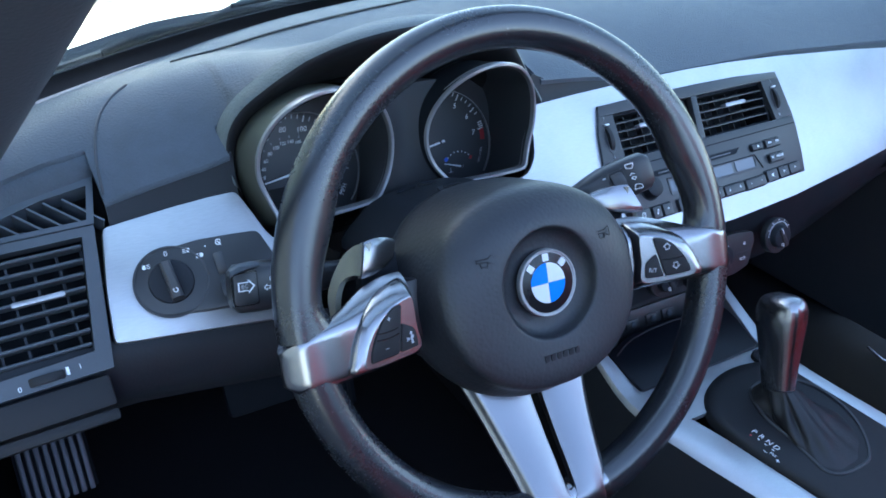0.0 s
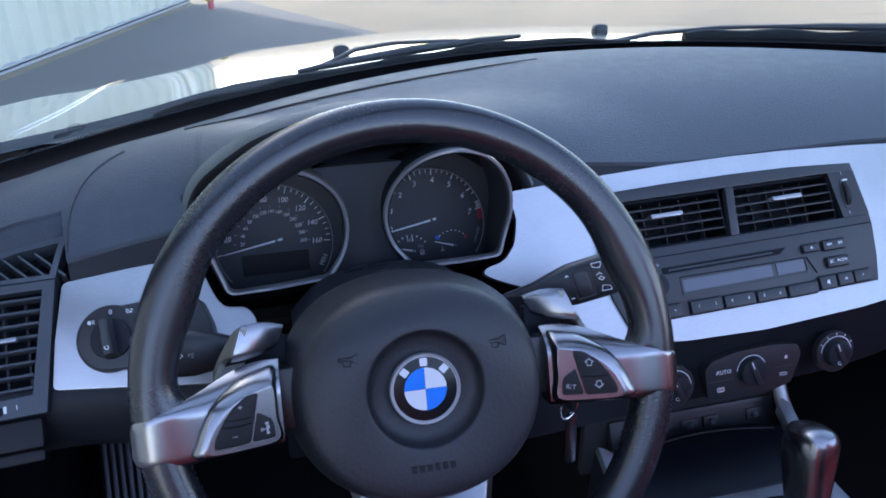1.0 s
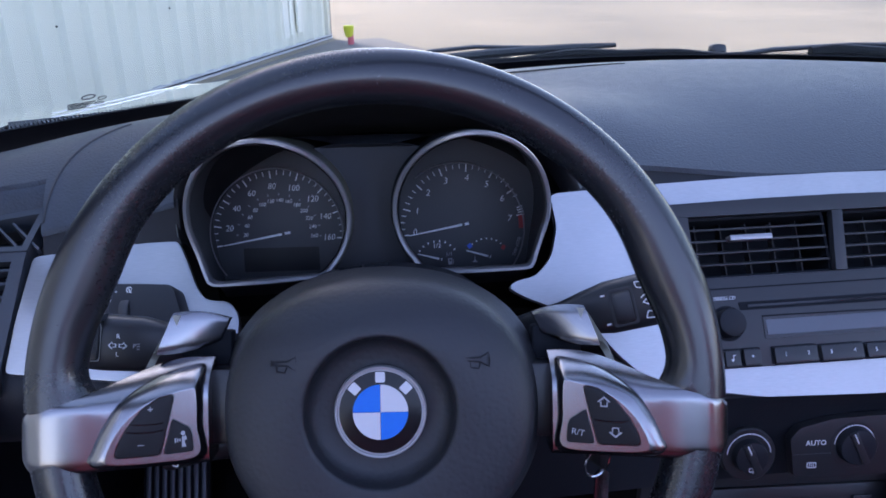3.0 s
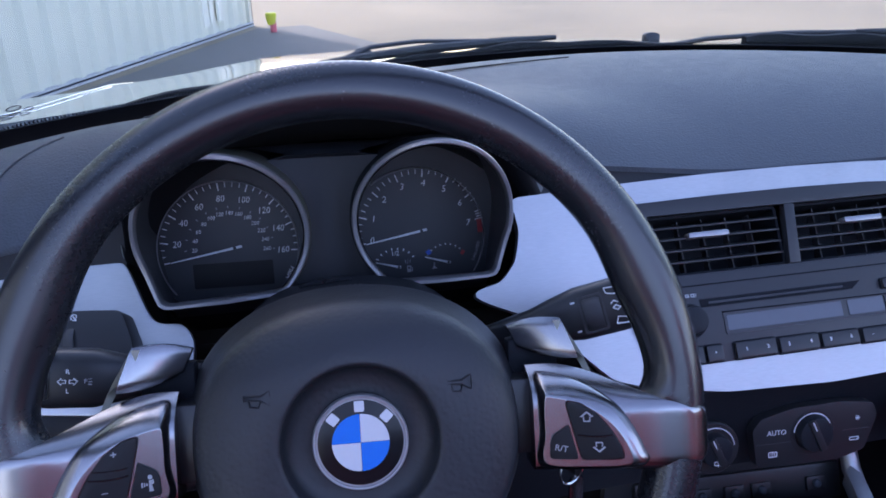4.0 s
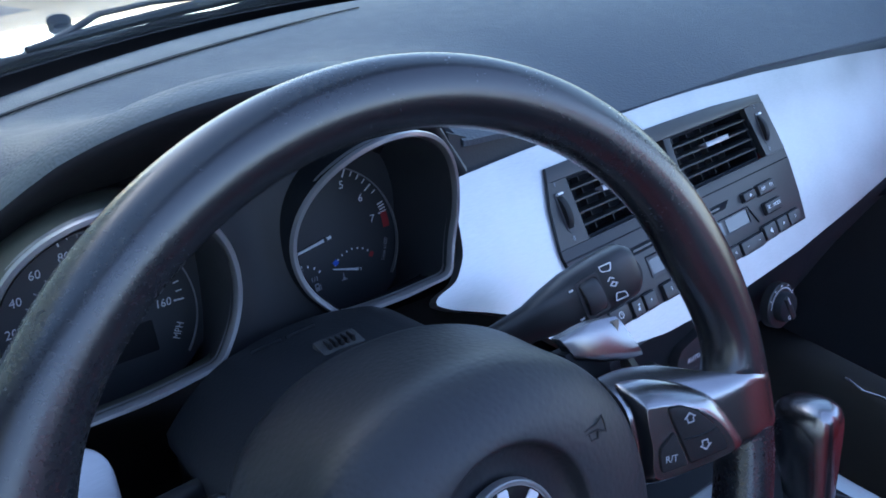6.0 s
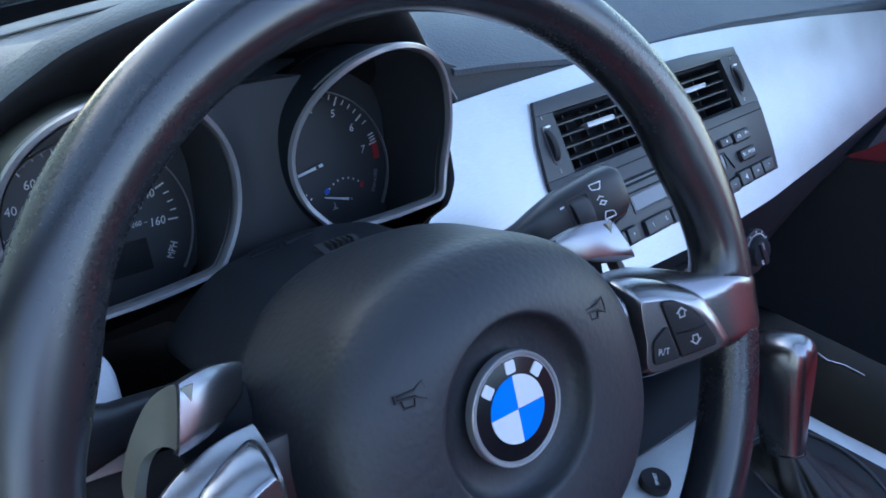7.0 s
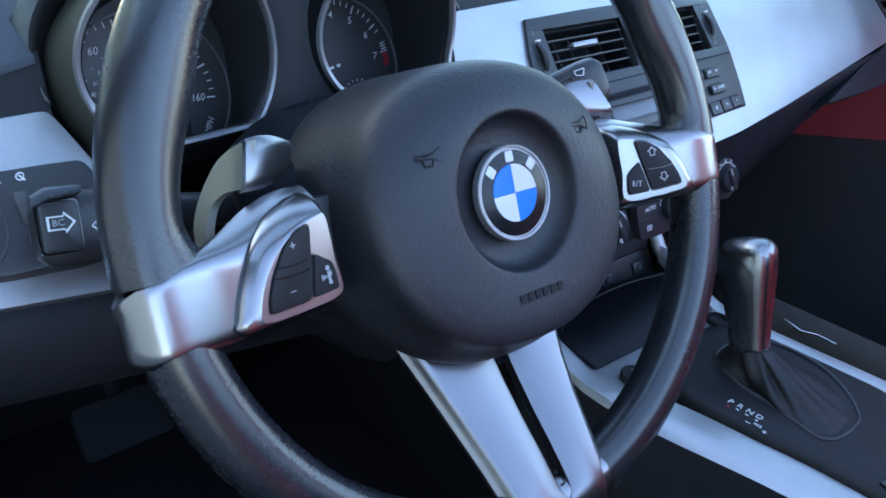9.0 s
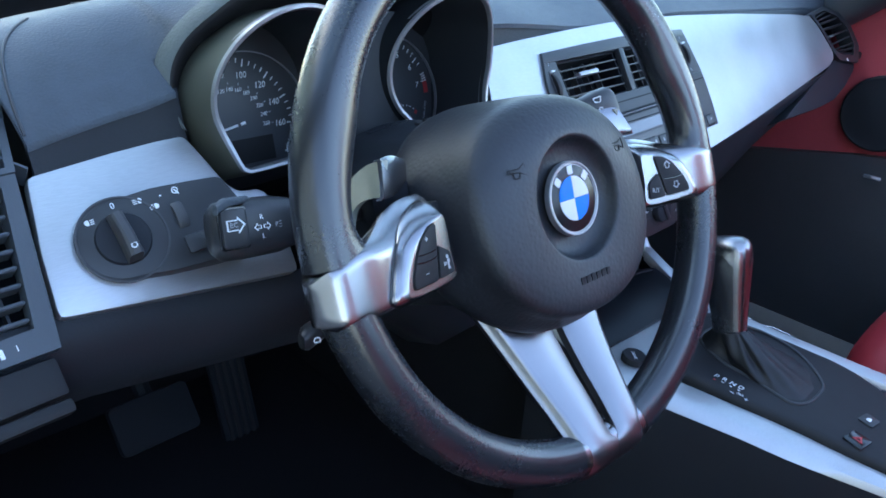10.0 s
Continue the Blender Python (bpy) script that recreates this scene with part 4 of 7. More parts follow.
HUB = [(r, r, r, 0.0, z, 0, 2) for r, z in ((0.0010, -0.0060), (0.0240, -0.0060), (0.0310, -0.0054), (0.0345, -0.0036), (0.0362, -0.0008), (0.0371, 0.0022), (0.0376, 0.0040), (0.0383, 0.0049), (0.0396, 0.0051))]
HUB += [(0.0480, 0.0450, 0.0465, 0.0004, 0.0047, -0.04, 2.05), (0.0580, 0.0512, 0.0555, 0.0010, 0.0034, -0.08, 2.1), (0.0670, 0.0564, 0.0635, 0.0016, 0.0010, -0.12, 2.16), (0.0730, 0.0600, 0.0685, 0.0020, -0.0018, -0.15, 2.2), (0.0762, 0.0620, 0.0712, 0.0023, -0.0042, -0.17, 2.2), (0.0781, 0.0633, 0.0730, 0.0024, -0.0075, -0.18, 2.2), (0.0791, 0.0642, 0.0742, 0.0024, -0.0115, -0.19, 2.2), (0.0798, 0.0648, 0.0750, 0.0024, -0.0160, -0.21, 2.2), (0.0808, 0.0653, 0.0762, 0.0024, -0.0215, -0.23, 2.2),
        (0.0836, 0.0660, 0.0795, 0.0025, -0.0310, -0.30, 2.2), (0.0872, 0.0668, 0.0830, 0.0026, -0.0420, -0.36, 2.2), (0.0896, 0.0672, 0.0845, 0.0026, -0.0500, -0.38, 2.2), (0.0896, 0.0664, 0.0835, 0.0026, -0.0560, -0.38, 2.2), (0.0860, 0.0630, 0.0780, 0.0020, -0.0640, -0.30, 2.2), (0.0700, 0.0520, 0.0620, 0.0, -0.0700, -0.1, 2.2)]
cover = part("airbag_cover", loft([hub_ring(*h) for h in HUB]), AIRBAG, wheel, "black grained airbag cover", smooth=60)
strokes = ([(0.0015, 0.0010), (0.0052, 0.0030), (0.0056, 0.0), (0.0052, -0.0030), (0.0015, -0.0010)], [(0.0018, 0.0010), (-0.0055, 0.0009)], [(0.0018, -0.0010), (-0.0055, -0.0003)], [(-0.0055, 0.0016), (-0.0055, -0.0010)], [(-0.0034, -0.0006), (-0.0030, -0.0034), (0.0006, -0.0038), (0.0014, -0.0012)])
for x, y, z, ry in ((-0.0470, 0.0252, 0.0028, -4), (0.0484, 0.0254, 0.0024, 4)):
    part("horn_sign", joined([tube([(a, b, 0) for a, b in st], 0.00042, 6) for st in strokes]), RUBBER, cover, "embossed dark horn sign", m=at(WHEEL, x, y, z) @ pose(0, 0, 0, -8, ry, 0) @ Matrix.Diagonal((1.12, 1.12, 1, 1)))
for i in range(6):
    part("embossed_bar", block(-0.0016, -0.0022, -0.0006, 0.0016, 0.0022, 0.0005, WHEEL @ pose(-0.0125 + 0.005 * i, -0.0490, 0.0066, 3, 0, 0)), RUBBER, cover, "embossed lettering, unreadable")

emblem = part("emblem", lathe([(0.001, 0.0006), (0.0205, 0.0004), (0.0218, 0.0), (0.0222, -0.0012), (0.0222, -0.004)], WHEEL, 64), EMBLEM_BLACK, wheel, "round black emblem with blue and white quarters")
part("emblem_ring", lathe([(0.0212, 0.0004), (0.0216, 0.0012), (0.0224, 0.0013), (0.0229, 0.0008), (0.0231, -0.003), (0.0212, -0.003)], WHEEL, 64), EMBLEM_RING, emblem, "silver outer ring")
for q in range(4):
    a0 = 90 * q
    pts = [(0.0, 0.0)] + circle(0, 0, 0.0136, n=16, a0=a0, a1=a0 + 90)
    part("quarter", plate([(x + 0.0001 * (1 if q in (0, 3) else -1), y + 0.0001 * (1 if q < 2 else -1)) for x, y in pts], 0.0004, 0.00095, WHEEL), EMBLEM_BLUE if q in (1, 3) else EMBLEM_WHITE, emblem, "blue quarter" if q in (1, 3) else "white quarter", smooth=0)
for a in (137, 90, 43):
    part("emblem_bar", plate(rounded(-0.0024, -0.0026, 0.0024, 0.0026, 0.0007, 2), 0.0004, 0.0010, WHEEL @ pose(0, 0, 0, 0, 0, a - 90) @ pose(0, 0.0174, 0)), EMBLEM_WHITE, emblem, "plain pale bar on the emblem")

# shift paddles above the spokes: a slanting blade with a pointed tip towards the hub, on a curved arm
for sgn in (-1, 1):
    drop = 0.0 if sgn < 0 else -0.004
    flip = lambda p: WHEEL @ Vector((sgn * p[0], p[1], p[2] + drop))
    top_o, top_i, low_i, low_o = Vector((0.1112, 0.0478, -0.0345)), Vector((0.0845, 0.0436, -0.0475)), Vector((0.0893, 0.0318, -0.0440)), Vector((0.1190, 0.0262, -0.0290))
    blade = []
    for i in range(13):
        f = i / 12
        row = []
        for j in range(9):
            g = j / 8
            p = top_o.lerp(top_i, f).lerp(low_o.lerp(low_i, f), g)
            p += Vector((0, 0.0022, 0)) * math.sin(math.pi * f) * (1 - 2 * g) + Vector((0, 0, 0.0020)) * math.sin(math.pi * min(1, 0.08 + f * 0.92)) * math.sin(math.pi * (0.12 + 0.76 * g))
            p += Vector((0, 0, -0.0022)) * (max(0, 1 - g / 0.14) ** 2 + max(0, 1 - (1 - g) / 0.14) ** 2) * 0.5
            row.append(p)
        blade.append([flip(p) for p in row])
    paddle = part("shift_paddle", bevel(sheet(blade, 0.0065, WHEEL.to_3x3() @ Vector((0, -0.1, -1))), 0.0011, 2, 50), SATIN, wheel, "satin silver gearshift paddle", smooth=45)
    ribbon = (((0.1110, 0.0466, -0.0340), (0.1186, 0.0272, -0.0330)), ((0.1128, 0.0458, -0.0450), (0.1200, 0.0276, -0.0400)), ((0.1180, 0.0415, -0.0530), (0.1238, 0.0262, -0.0450)), ((0.1230, 0.0345, -0.0575), (0.1275, 0.0225, -0.0480)), ((0.1290, 0.0250, -0.0590), (0.1308, 0.0165, -0.0482)), ((0.1338, 0.0140, -0.0585), (0.1334, 0.0090, -0.0475)), ((0.1345, 0.0000, -0.0580), (0.1342, -0.0010, -0.0470)))
    path = [[Vector(a) for a, b in ribbon], [Vector(b) for a, b in ribbon]]
    fine = [[tuple(p) for p in smooth_loop(line + line[::-1], 3)[:19]] for line in path]
    part("paddle_arm", bevel(sheet([[flip(Vector(a).lerp(Vector(b), k / 4)) for k in range(5)] for a, b in zip(*fine)], 0.004, WHEEL.to_3x3() @ Vector((-sgn, 0, 0))), 0.0008, 2, 60), TITAN, paddle, "grey arm of the paddle, tinted olive for the reflected yard", smooth=45)
    part("paddle_link", block(sgn * 0.098 - 0.014, 0.012, -0.062, sgn * 0.098 + 0.014, 0.036, -0.050, WHEEL, 0.002), DEEP, paddle)

# ---- steering column with stalks and key ----
column = thing("steering_column", (0, 0.13, 0.70), "black plastic steering column cover", "steering column")
secs = []
for w, a, b, v in ((-0.060, 0.070, 0.060, -0.004), (-0.085, 0.068, 0.058, -0.006), (-0.12, 0.066, 0.055, -0.010), (-0.17, 0.066, 0.050, -0.016), (-0.24, 0.066, 0.048, -0.02)):
    secs.append(((0, v, w), (a, 0, 0), (0, b, 0)))
part("shroud", oval_loft(secs, 32, 3.0, WHEEL), DASH_LOW, column, smooth=50)
part("upper_cover", sheet([[(x, y, 0.7655 - 0.0045 * min(1.0, abs(x) / 0.034) ** 2 - 14.0 * max(0.0, abs(x) - 0.030) ** 2 - (y - 0.13) * 0.22) for y in np.linspace(0.078, 0.172, 8)] for x in np.linspace(-0.078, 0.074, 41)], 0.008, (0, 0, -1)), DASH_LOW, column, smooth=50)
for i in range(5):
    part("grip_rib", block(-0.0060 + 0.0032 * i, -0.0005, 0, -0.0041 + 0.0032 * i, 0.0065, 0.006, pose(-0.0005, 0.126, 0.7640, -10, 0, 0), 0.0008), PANEL, column, "small ribbed grip")
for a, b in (((-0.0320, 0.1631, 0.7548), (-0.0168, 0.1592, 0.7585)), ((-0.0145, 0.1585, 0.7592), (0.0022, 0.1598, 0.7596))):
    part("cover_slot", tube([a, b], 0.0013, 8), DEEP, column, "narrow black slot in the column cover")
part("grip_base", block(-0.0105, 0.1225, 0.740, 0.0125, 0.1375, 0.7668, None, 0.002), BLACK, column)


def stalk(name, label, root, mid, tip, high, thick, face_turn):
    s = thing(name, root, label, "stalk")
    root, mid, tip = Vector(root), Vector(mid), Vector(tip)
    d = (tip - mid).normalized()
    upv = Vector((0, 0.35, 0.93))
    upv = (upv - d * upv.dot(d)).normalized()
    out = d.cross(upv)
    secs = []
    for f, h, t in ((0.0, 0.42, 0.55), (0.25, 0.48, 0.6), (0.5, 0.62, 0.75)):
        secs.append((root.lerp(mid, f / 0.5), upv * high * h, out * thick * t))
    for f, h, t in ((0.18, 0.8, 0.9), (0.4, 0.98, 1.0), (0.75, 1.0, 1.0), (0.93, 0.96, 0.95), (1.0, 0.72, 0.7)):
        secs.append((mid.lerp(tip, f), upv * high * h, out * thick * t))
    part("lever", oval_loft(secs, 22, 3.2), PANEL, s, smooth=50)
    face = out if out.y < 0 else -out
    m = Matrix((d if d.x > 0 else -d, upv, face)).transposed().to_4x4()
    m.translation = mid.lerp(tip, 0.6) + face * thick * 1.0
    return s, m


ws, wm = stalk("wiper_stalk", "dark grey wiper stalk with white signs and a thumb wheel", (0.066, 0.140, 0.712), (0.116, 0.118, 0.737), (0.184, 0.105, 0.759), 0.0172, 0.010, 0)
wm = wm @ pose(0.003, 0, 0) @ Matrix.Diagonal((0.92, 0.92, 1, 1))
part("thumb_wheel", lathe([(0.001, -0.006), (0.0065, -0.006), (0.0072, -0.004), (0.0072, 0.004), (0.0065, 0.006), (0.001, 0.006)], wm @ pose(-0.009, -0.001, -0.002, 0, 90, 0), 18, 1.0, 1.6), BLACK, ws, "black thumb wheel")
part("wheel_frame", ring_plate(rounded(-0.0175, -0.0135, -0.0005, 0.0125, 0.002), rounded(-0.0160, -0.0120, -0.0020, 0.0110, 0.002), 0, 0.0006), BLACK, ws, m=wm)
for y in (0.0095, -0.0105):
    part("mark", block(-0.0225, y - 0.0006, 0.0, -0.0195, y + 0.0006, 0.0003), PRINT, ws, m=wm)
screen_sign = [(-0.0048, 0.0022), (0.0048, 0.0032), (0.0036, -0.0026), (-0.0030, -0.0020)]
for y, turn in ((0.0115, -12), (-0.0095, 168)):
    part("wiper_sign", ring_plate(soften(screen_sign, 0.001, 2), [(a * 0.82, b * 0.7) for a, b in soften(screen_sign, 0.001, 2)], 0, 0.0003), PRINT, ws, m=wm @ pose(0.0075 - 0.18 * y, y, 0.0002, 0, 0, turn))
for y, turn in ((0.0045, 0), (0.0012, 0), (-0.0022, 180)):
    part("wiper_sign", joined([block(-0.003, -0.0004, 0, 0.0004, 0.0004, 0.0003, pose(0, 0.0, 0, 0, 0, 35)), block(-0.0004, -0.0004, 0, 0.003, 0.0004, 0.0003, pose(0, 0, 0, 0, 0, -35))]), PRINT, ws, m=wm @ pose(0.0070 - 0.18 * y, y, 0.0002, 0, 0, turn))

ts, tm = stalk("indicator_stalk", "dark grey indicator stalk with white arrows and a square tip button", (-0.072, 0.125, 0.718), (-0.124, 0.105, 0.732), (-0.187, 0.102, 0.740), 0.0172, 0.011, 0)
tb = tm @ pose(-0.0185, 0.0030, 0)
tm = tm @ pose(-0.0055, 0, 0) @ Matrix.Diagonal((0.64, 0.64, 1, 1))
part("tip_button", plate(rounded(-0.0080, -0.0120, 0.0080, 0.0095, 0.002), -0.002, 0.0028, tb @ pose(0, -0.0005, 0), 0.001), PANEL, ts, "square dark button")
part("tip_frame", ring_plate(rounded(-0.0088, -0.0128, 0.0088, 0.0103, 0.002), rounded(-0.0080, -0.0120, 0.0080, 0.0095, 0.002), -0.001, 0.0009), GLOSSY, ts, m=tb @ pose(0, -0.0005, 0))
part("tip_cap", oval_loft([((-0.0105, 0.0095, 0.002), (0, 0.003, 0), (0, 0, 0.003)), ((-0.004, 0.0125, 0.001), (0, 0.003, 0), (0, 0, 0.005)), ((0.010, 0.0135, -0.002), (0, 0.002, 0), (0, 0, 0.006))], 12, 2.4, tb), DASH, ts, "worn grey edge of the stalk tip")
fat_arrow = [(0.0068, 0), (0.0018, 0.0052), (0.0018, 0.0034), (-0.0062, 0.0034), (-0.0062, -0.0034), (0.0018, -0.0034), (0.0018, -0.0052)]
part("arrow_sign", ring_plate(fat_arrow, [(x * 0.82, y * 0.78) for x, y in fat_arrow], 0, 0.0003), PRINT, ts, m=tb @ pose(0, 0, 0.0029) @ Matrix.Diagonal((0.9, 0.9, 1, 1)))
lettering("BC", 0.0040, tb @ pose(-0.0010, 0, 0.0029), PRINT_DIM, ts)
lettering("R", 0.0060, tm @ pose(0.0085, 0.0085, 0.0003), PRINT, ts)
lettering("L", 0.0060, tm @ pose(0.0085, -0.0085, 0.0003), PRINT, ts)
for dx, turn in ((-0.0045, 180), (0.0045, 0)):
    tri = [(0.0042, 0), (0.0005, 0.0036), (0.0005, 0.0017), (-0.0034, 0.0017), (-0.0034, -0.0017), (0.0005, -0.0017), (0.0005, -0.0036)]
    part("arrow_sign", ring_plate(tri, [(x * 0.74, y * 0.68) for x, y in tri], 0, 0.0003), PRINT, ts, m=tm @ pose(0.0085 + dx, 0, 0.0003, 0, 0, turn))
lettering("P", 0.0058, tm @ pose(0.0235, 0, 0.0003), PRINT_DIM, ts)
part("lamp_sign", joined([block(0.0, y - 0.0003, 0, 0.003, y + 0.0003, 0.0003, pose(0.0258, 0, 0, 0, 0, y * 4000)) for y in (-0.0022, 0.0, 0.0022)]), PRINT_DIM, ts, m=tm @ pose(0, 0, 0.0003))

cs = thing("cruise_stalk", (-0.10, 0.09, 0.67), "short dark cruise control stalk with a white sign", "stalk")
part("lever", oval_loft([((-0.060, 0.115, 0.659), (0, 0, 0.007), (0, 0.006, 0)), ((-0.097, 0.100, 0.660), (0, 0, 0.008), (0, 0.006, 0)), ((-0.120, 0.094, 0.661), (0, 0, 0.007), (0, 0.006, 0)), ((-0.139, 0.087, 0.661), (0, 0, 0.0075), (0, 0.006, 0)), ((-0.143, 0.085, 0.661), (0, 0, 0.005), (0, 0.004, 0))], 16, 2.8), PANEL, cs, smooth=50)
part("dial_sign", ring_plate(circle(0, 0, 0.0024, n=14, a0=-40, a1=220), circle(0, 0, 0.0016, n=14, a0=-40, a1=220), 0, 0.0003), PRINT, cs, m=frame_of((-0.1345, 0.0805, 0.6612), (-0.35, -0.93, 0.1)))

key = thing("car_key", (0.135, 0.085, 0.64), "metal car key hanging in the ignition", "key")
part("lock", lathe([(0.012, -0.02), (0.012, 0.0), (0.010, 0.003), (0.001, 0.003)], frame_of((0.118, 0.100, 0.668), (0.45, -0.8, 0.1)), 20), BLACK, key)
part("ring", tube([(0.134 + 0.009 * math.cos(a), 0.078 + 0.004 * math.cos(a), 0.652 + 0.011 * math.sin(a)) for a in np.linspace(0, 2 * math.pi, 20)], 0.0008, 6), CHROME, key)
part("tag", plate(rounded(-0.0048, -0.028, 0.0048, 0.024, 0.0045), -0.0012, 0.0012, frame_of((0.140, 0.084, 0.616), (0.1, -0.98, 0.05)), 0.0006), SATIN, key, "narrow silver key fob")
part("bow", oval_loft([((0.122, 0.093, 0.662), (0.002, 0, 0), (0, 0, 0.006)), ((0.130, 0.082, 0.660), (0.003, 0, 0), (0, 0, 0.010)), ((0.136, 0.073, 0.658), (0.002, 0, 0), (0, 0, 0.008))], 12), RUBBER, key)

# ---- instrument cluster ----
cluster = thing("instrument_cluster", (-0.01, 0.22, 0.78), "black instrument cluster with two round silver-rimmed gauges", "instrument cluster")


def even(loop, n):
    """n points evenly along a closed loop."""
    P = [Vector(p) for p in loop] + [Vector(loop[0])]
    d = [0.0]
    for a, b in zip(P, P[1:]):
        d.append(d[-1] + (b - a).length)
    out, k = [], 0
    for i in range(n):
        s = d[-1] * i / n
        while d[k + 1] < s:
            k += 1
        out.append(P[k].lerp(P[k + 1], (s - d[k]) / max(1e-9, d[k + 1] - d[k])))
    return out


def dee(side, grow, n=84):
    """The outline of a gauge: an arch over a slanting foot with one sharp outer corner."""
    if side < 0:
        c, rx, ry, a0, a1 = Vector((-0.0812, 0.0425)), 0.0580, 0.0562, -32, 190
        foot = [(-0.1256, -0.0052), (-0.042, -0.0004)]
    else:
        c, rx, ry, a0, a1 = Vector((0.0610, 0.0455)), 0.0560, 0.0557, -10, 212
        foot = [(0.026, 0.0005), (0.1045, 0.0012)]
    arc = circle(c.x, c.y, rx, ry, 60, a0, a1)
    loop = even(arc + foot, 240)
    loop = even(soften([tuple(p) for p in loop[::4]], 0.004, 2), n)
    return [tuple(p + (p - c).normalized() * grow) for p in loop]


def peak(side, x, y, w):
    """The rim is no flat ring: its top leans out towards the driver and its flanks fall back."""
    cx, cy = (-0.0812, 0.0425) if side < 0 else (0.0610, 0.0455)
    a = math.atan2(y - cy, x - cx)
    return w + (0.0016 + 0.0139 * math.sin(a) - 0.0097 * math.cos(2 * a)) * blend(-0.075, -0.012, w)


def gauge(name, label, side):
    ringed = lambda steps: [[BEZ @ Vector((x, y, peak(side, x, y, w))) for x, y in dee(side, gr)] for gr, w in steps]
    bowl = lambda steps: [[BEZ @ Vector((x, y + 0.40 * min(0.0, w + 0.004) * blend(0.042, 0.006, y), peak(side, x, y, w))) for x, y in dee(side, gr)] for gr, w in steps]
    g = part(name, loft(bowl(((0.0012, -0.104), (0.0, -0.064), (-0.0018, -0.034), (-0.0038, -0.006), (-0.0046, -0.001))), cap=False), FACE, cluster, label, smooth=60)
    part("gauge_rim", loft(ringed(((-0.0038, -0.006), (-0.0036, 0.0005), (-0.0028, 0.0022), (-0.0008, 0.0022), (0.0, 0.0006), (0.0002, -0.006))), wrap=True), BEZEL, g, "matt silver gauge rim", smooth=50)
    sunk = lambda steps: [[BEZ @ Vector((x, y + (0.08 + 0.085 * blend(0.045, 0.095, y)) * (w + 0.001), peak(side, x, y, w))) for x, y in dee(side, gr)] for gr, w in steps]
    # both cones are one plastic: left coloured as lit, right as shaded
    part("gauge_skirt", loft(sunk(((0.0001, -0.001), (0.0012, -0.010), (0.0042, -0.028), (0.0070, -0.040), (0.0062, -0.043))), cap=False), CONE_LIT if side < 0 else DEEP, g, "gauge cone, the left coloured as lit olive, the right as shaded black", smooth=60)
    part("gauge_sleeve", loft(bowl(((0.0014, -0.0405), (0.0020, -0.056), (0.0020, -0.117))), cap=False), DEEP, g, "black sleeve behind the cone", smooth=60)
    return g


speedo = gauge("speedometer", "speedometer with white figures to 160", -1)
tacho = gauge("tachometer", "rev counter with white figures to 7", 1)
hb = bmesh.new()
arch = [(-0.145, -0.045)] + [(0.002 + 0.147 * math.sin(a * math.pi / 2), 0.036 + 0.066 * max(0.0, 1 - abs(math.sin(a * math.pi / 2)) ** 2.2) ** 0.6) for a in np.linspace(-1, 1, 41)] + [(0.149, -0.045)]
for loop in (arch,):
    vs = [hb.verts.new((x, y, -0.114)) for x, y in loop]
    for i in range(len(vs)):
        hb.edges.new((vs[i - 1], vs[i]))
bmesh.ops.triangle_fill(hb, edges=hb.edges[:], use_beauty=True)
hb.transform(BEZ)
web = []
for y in np.linspace(-0.002, 0.090, 16):
    y = float(y)
    xl = -0.0812 + 0.0590 * math.sqrt(max(0.0, 1 - ((y - 0.0425) / 0.0572) ** 2))
    xr = 0.0610 - 0.0570 * math.sqrt(max(0.0, 1 - ((y - 0.0455) / 0.0567) ** 2))
    web.append([BEZ @ Vector((xl + (xr - xl) * f, y, -0.016 - 0.006 * math.sin(math.pi * f))) for f in (0, 0.25, 0.5, 0.75, 1)])
for y, w, half in ((0.0925, -0.017, 0.0215), (0.0945, -0.022, 0.030), (0.0960, -0.030, 0.040), (0.0970, -0.042, 0.050), (0.0970, -0.060, 0.060), (0.0960, -0.085, 0.068), (0.0940, -0.113, 0.074)):
    web.append([BEZ @ Vector((-0.012 + half * f, y, w)) for f in (-1, -0.5, 0, 0.5, 1)])
part("cluster_web", sheet(web, 0.003, (0, 1, 0)), WEB, cluster, "matt black face between the gauges", smooth=60)
part("housing", hb, DEEP, cluster, "matt black cluster face", smooth=0)
for g, cx in ((speedo, -0.082), (tacho, 0.0605)):
    part("dial", plate(circle(cx, 0.010, 0.069, 0.068, 48), -0.003, -0.0005, DIAL), FACE, g, "black printed dial")
    cx, cy, r, h, a0, a1 = (-0.0849, 0.0018, 0.0505, 0.0235, -38, 218) if cx < 0 else (0.0545, 0.0003, 0.0528, 0.0146, -34, 128)
    ring = [[DIAL @ Vector((x, y, z)) for x, y in circle(cx, cy, rr, n=64, a0=a0, a1=a1)] for rr, z in ((r + 0.0006, h - 0.004), (r + 0.0005, h), (r - 0.0003, h + 0.0003), (r - 0.0005, h - 0.0004))]
    part("scale_ring", loft(ring, close=False, cap=False), BEZEL, g, "thin silver ring over the scale", smooth=40)


def ticks(g, cx, angles, r0, r1, wide, mat, cy=0.0, name="graduation"):
    bms = []
    for a in angles:
        bms.append(block(r0, -wide / 2, 0.0002, r1, wide / 2, 0.0005, pose(cx, cy, 0, 0, 0, a)))
    part(name, joined(bms), mat, g, m=DIAL, smooth=0)


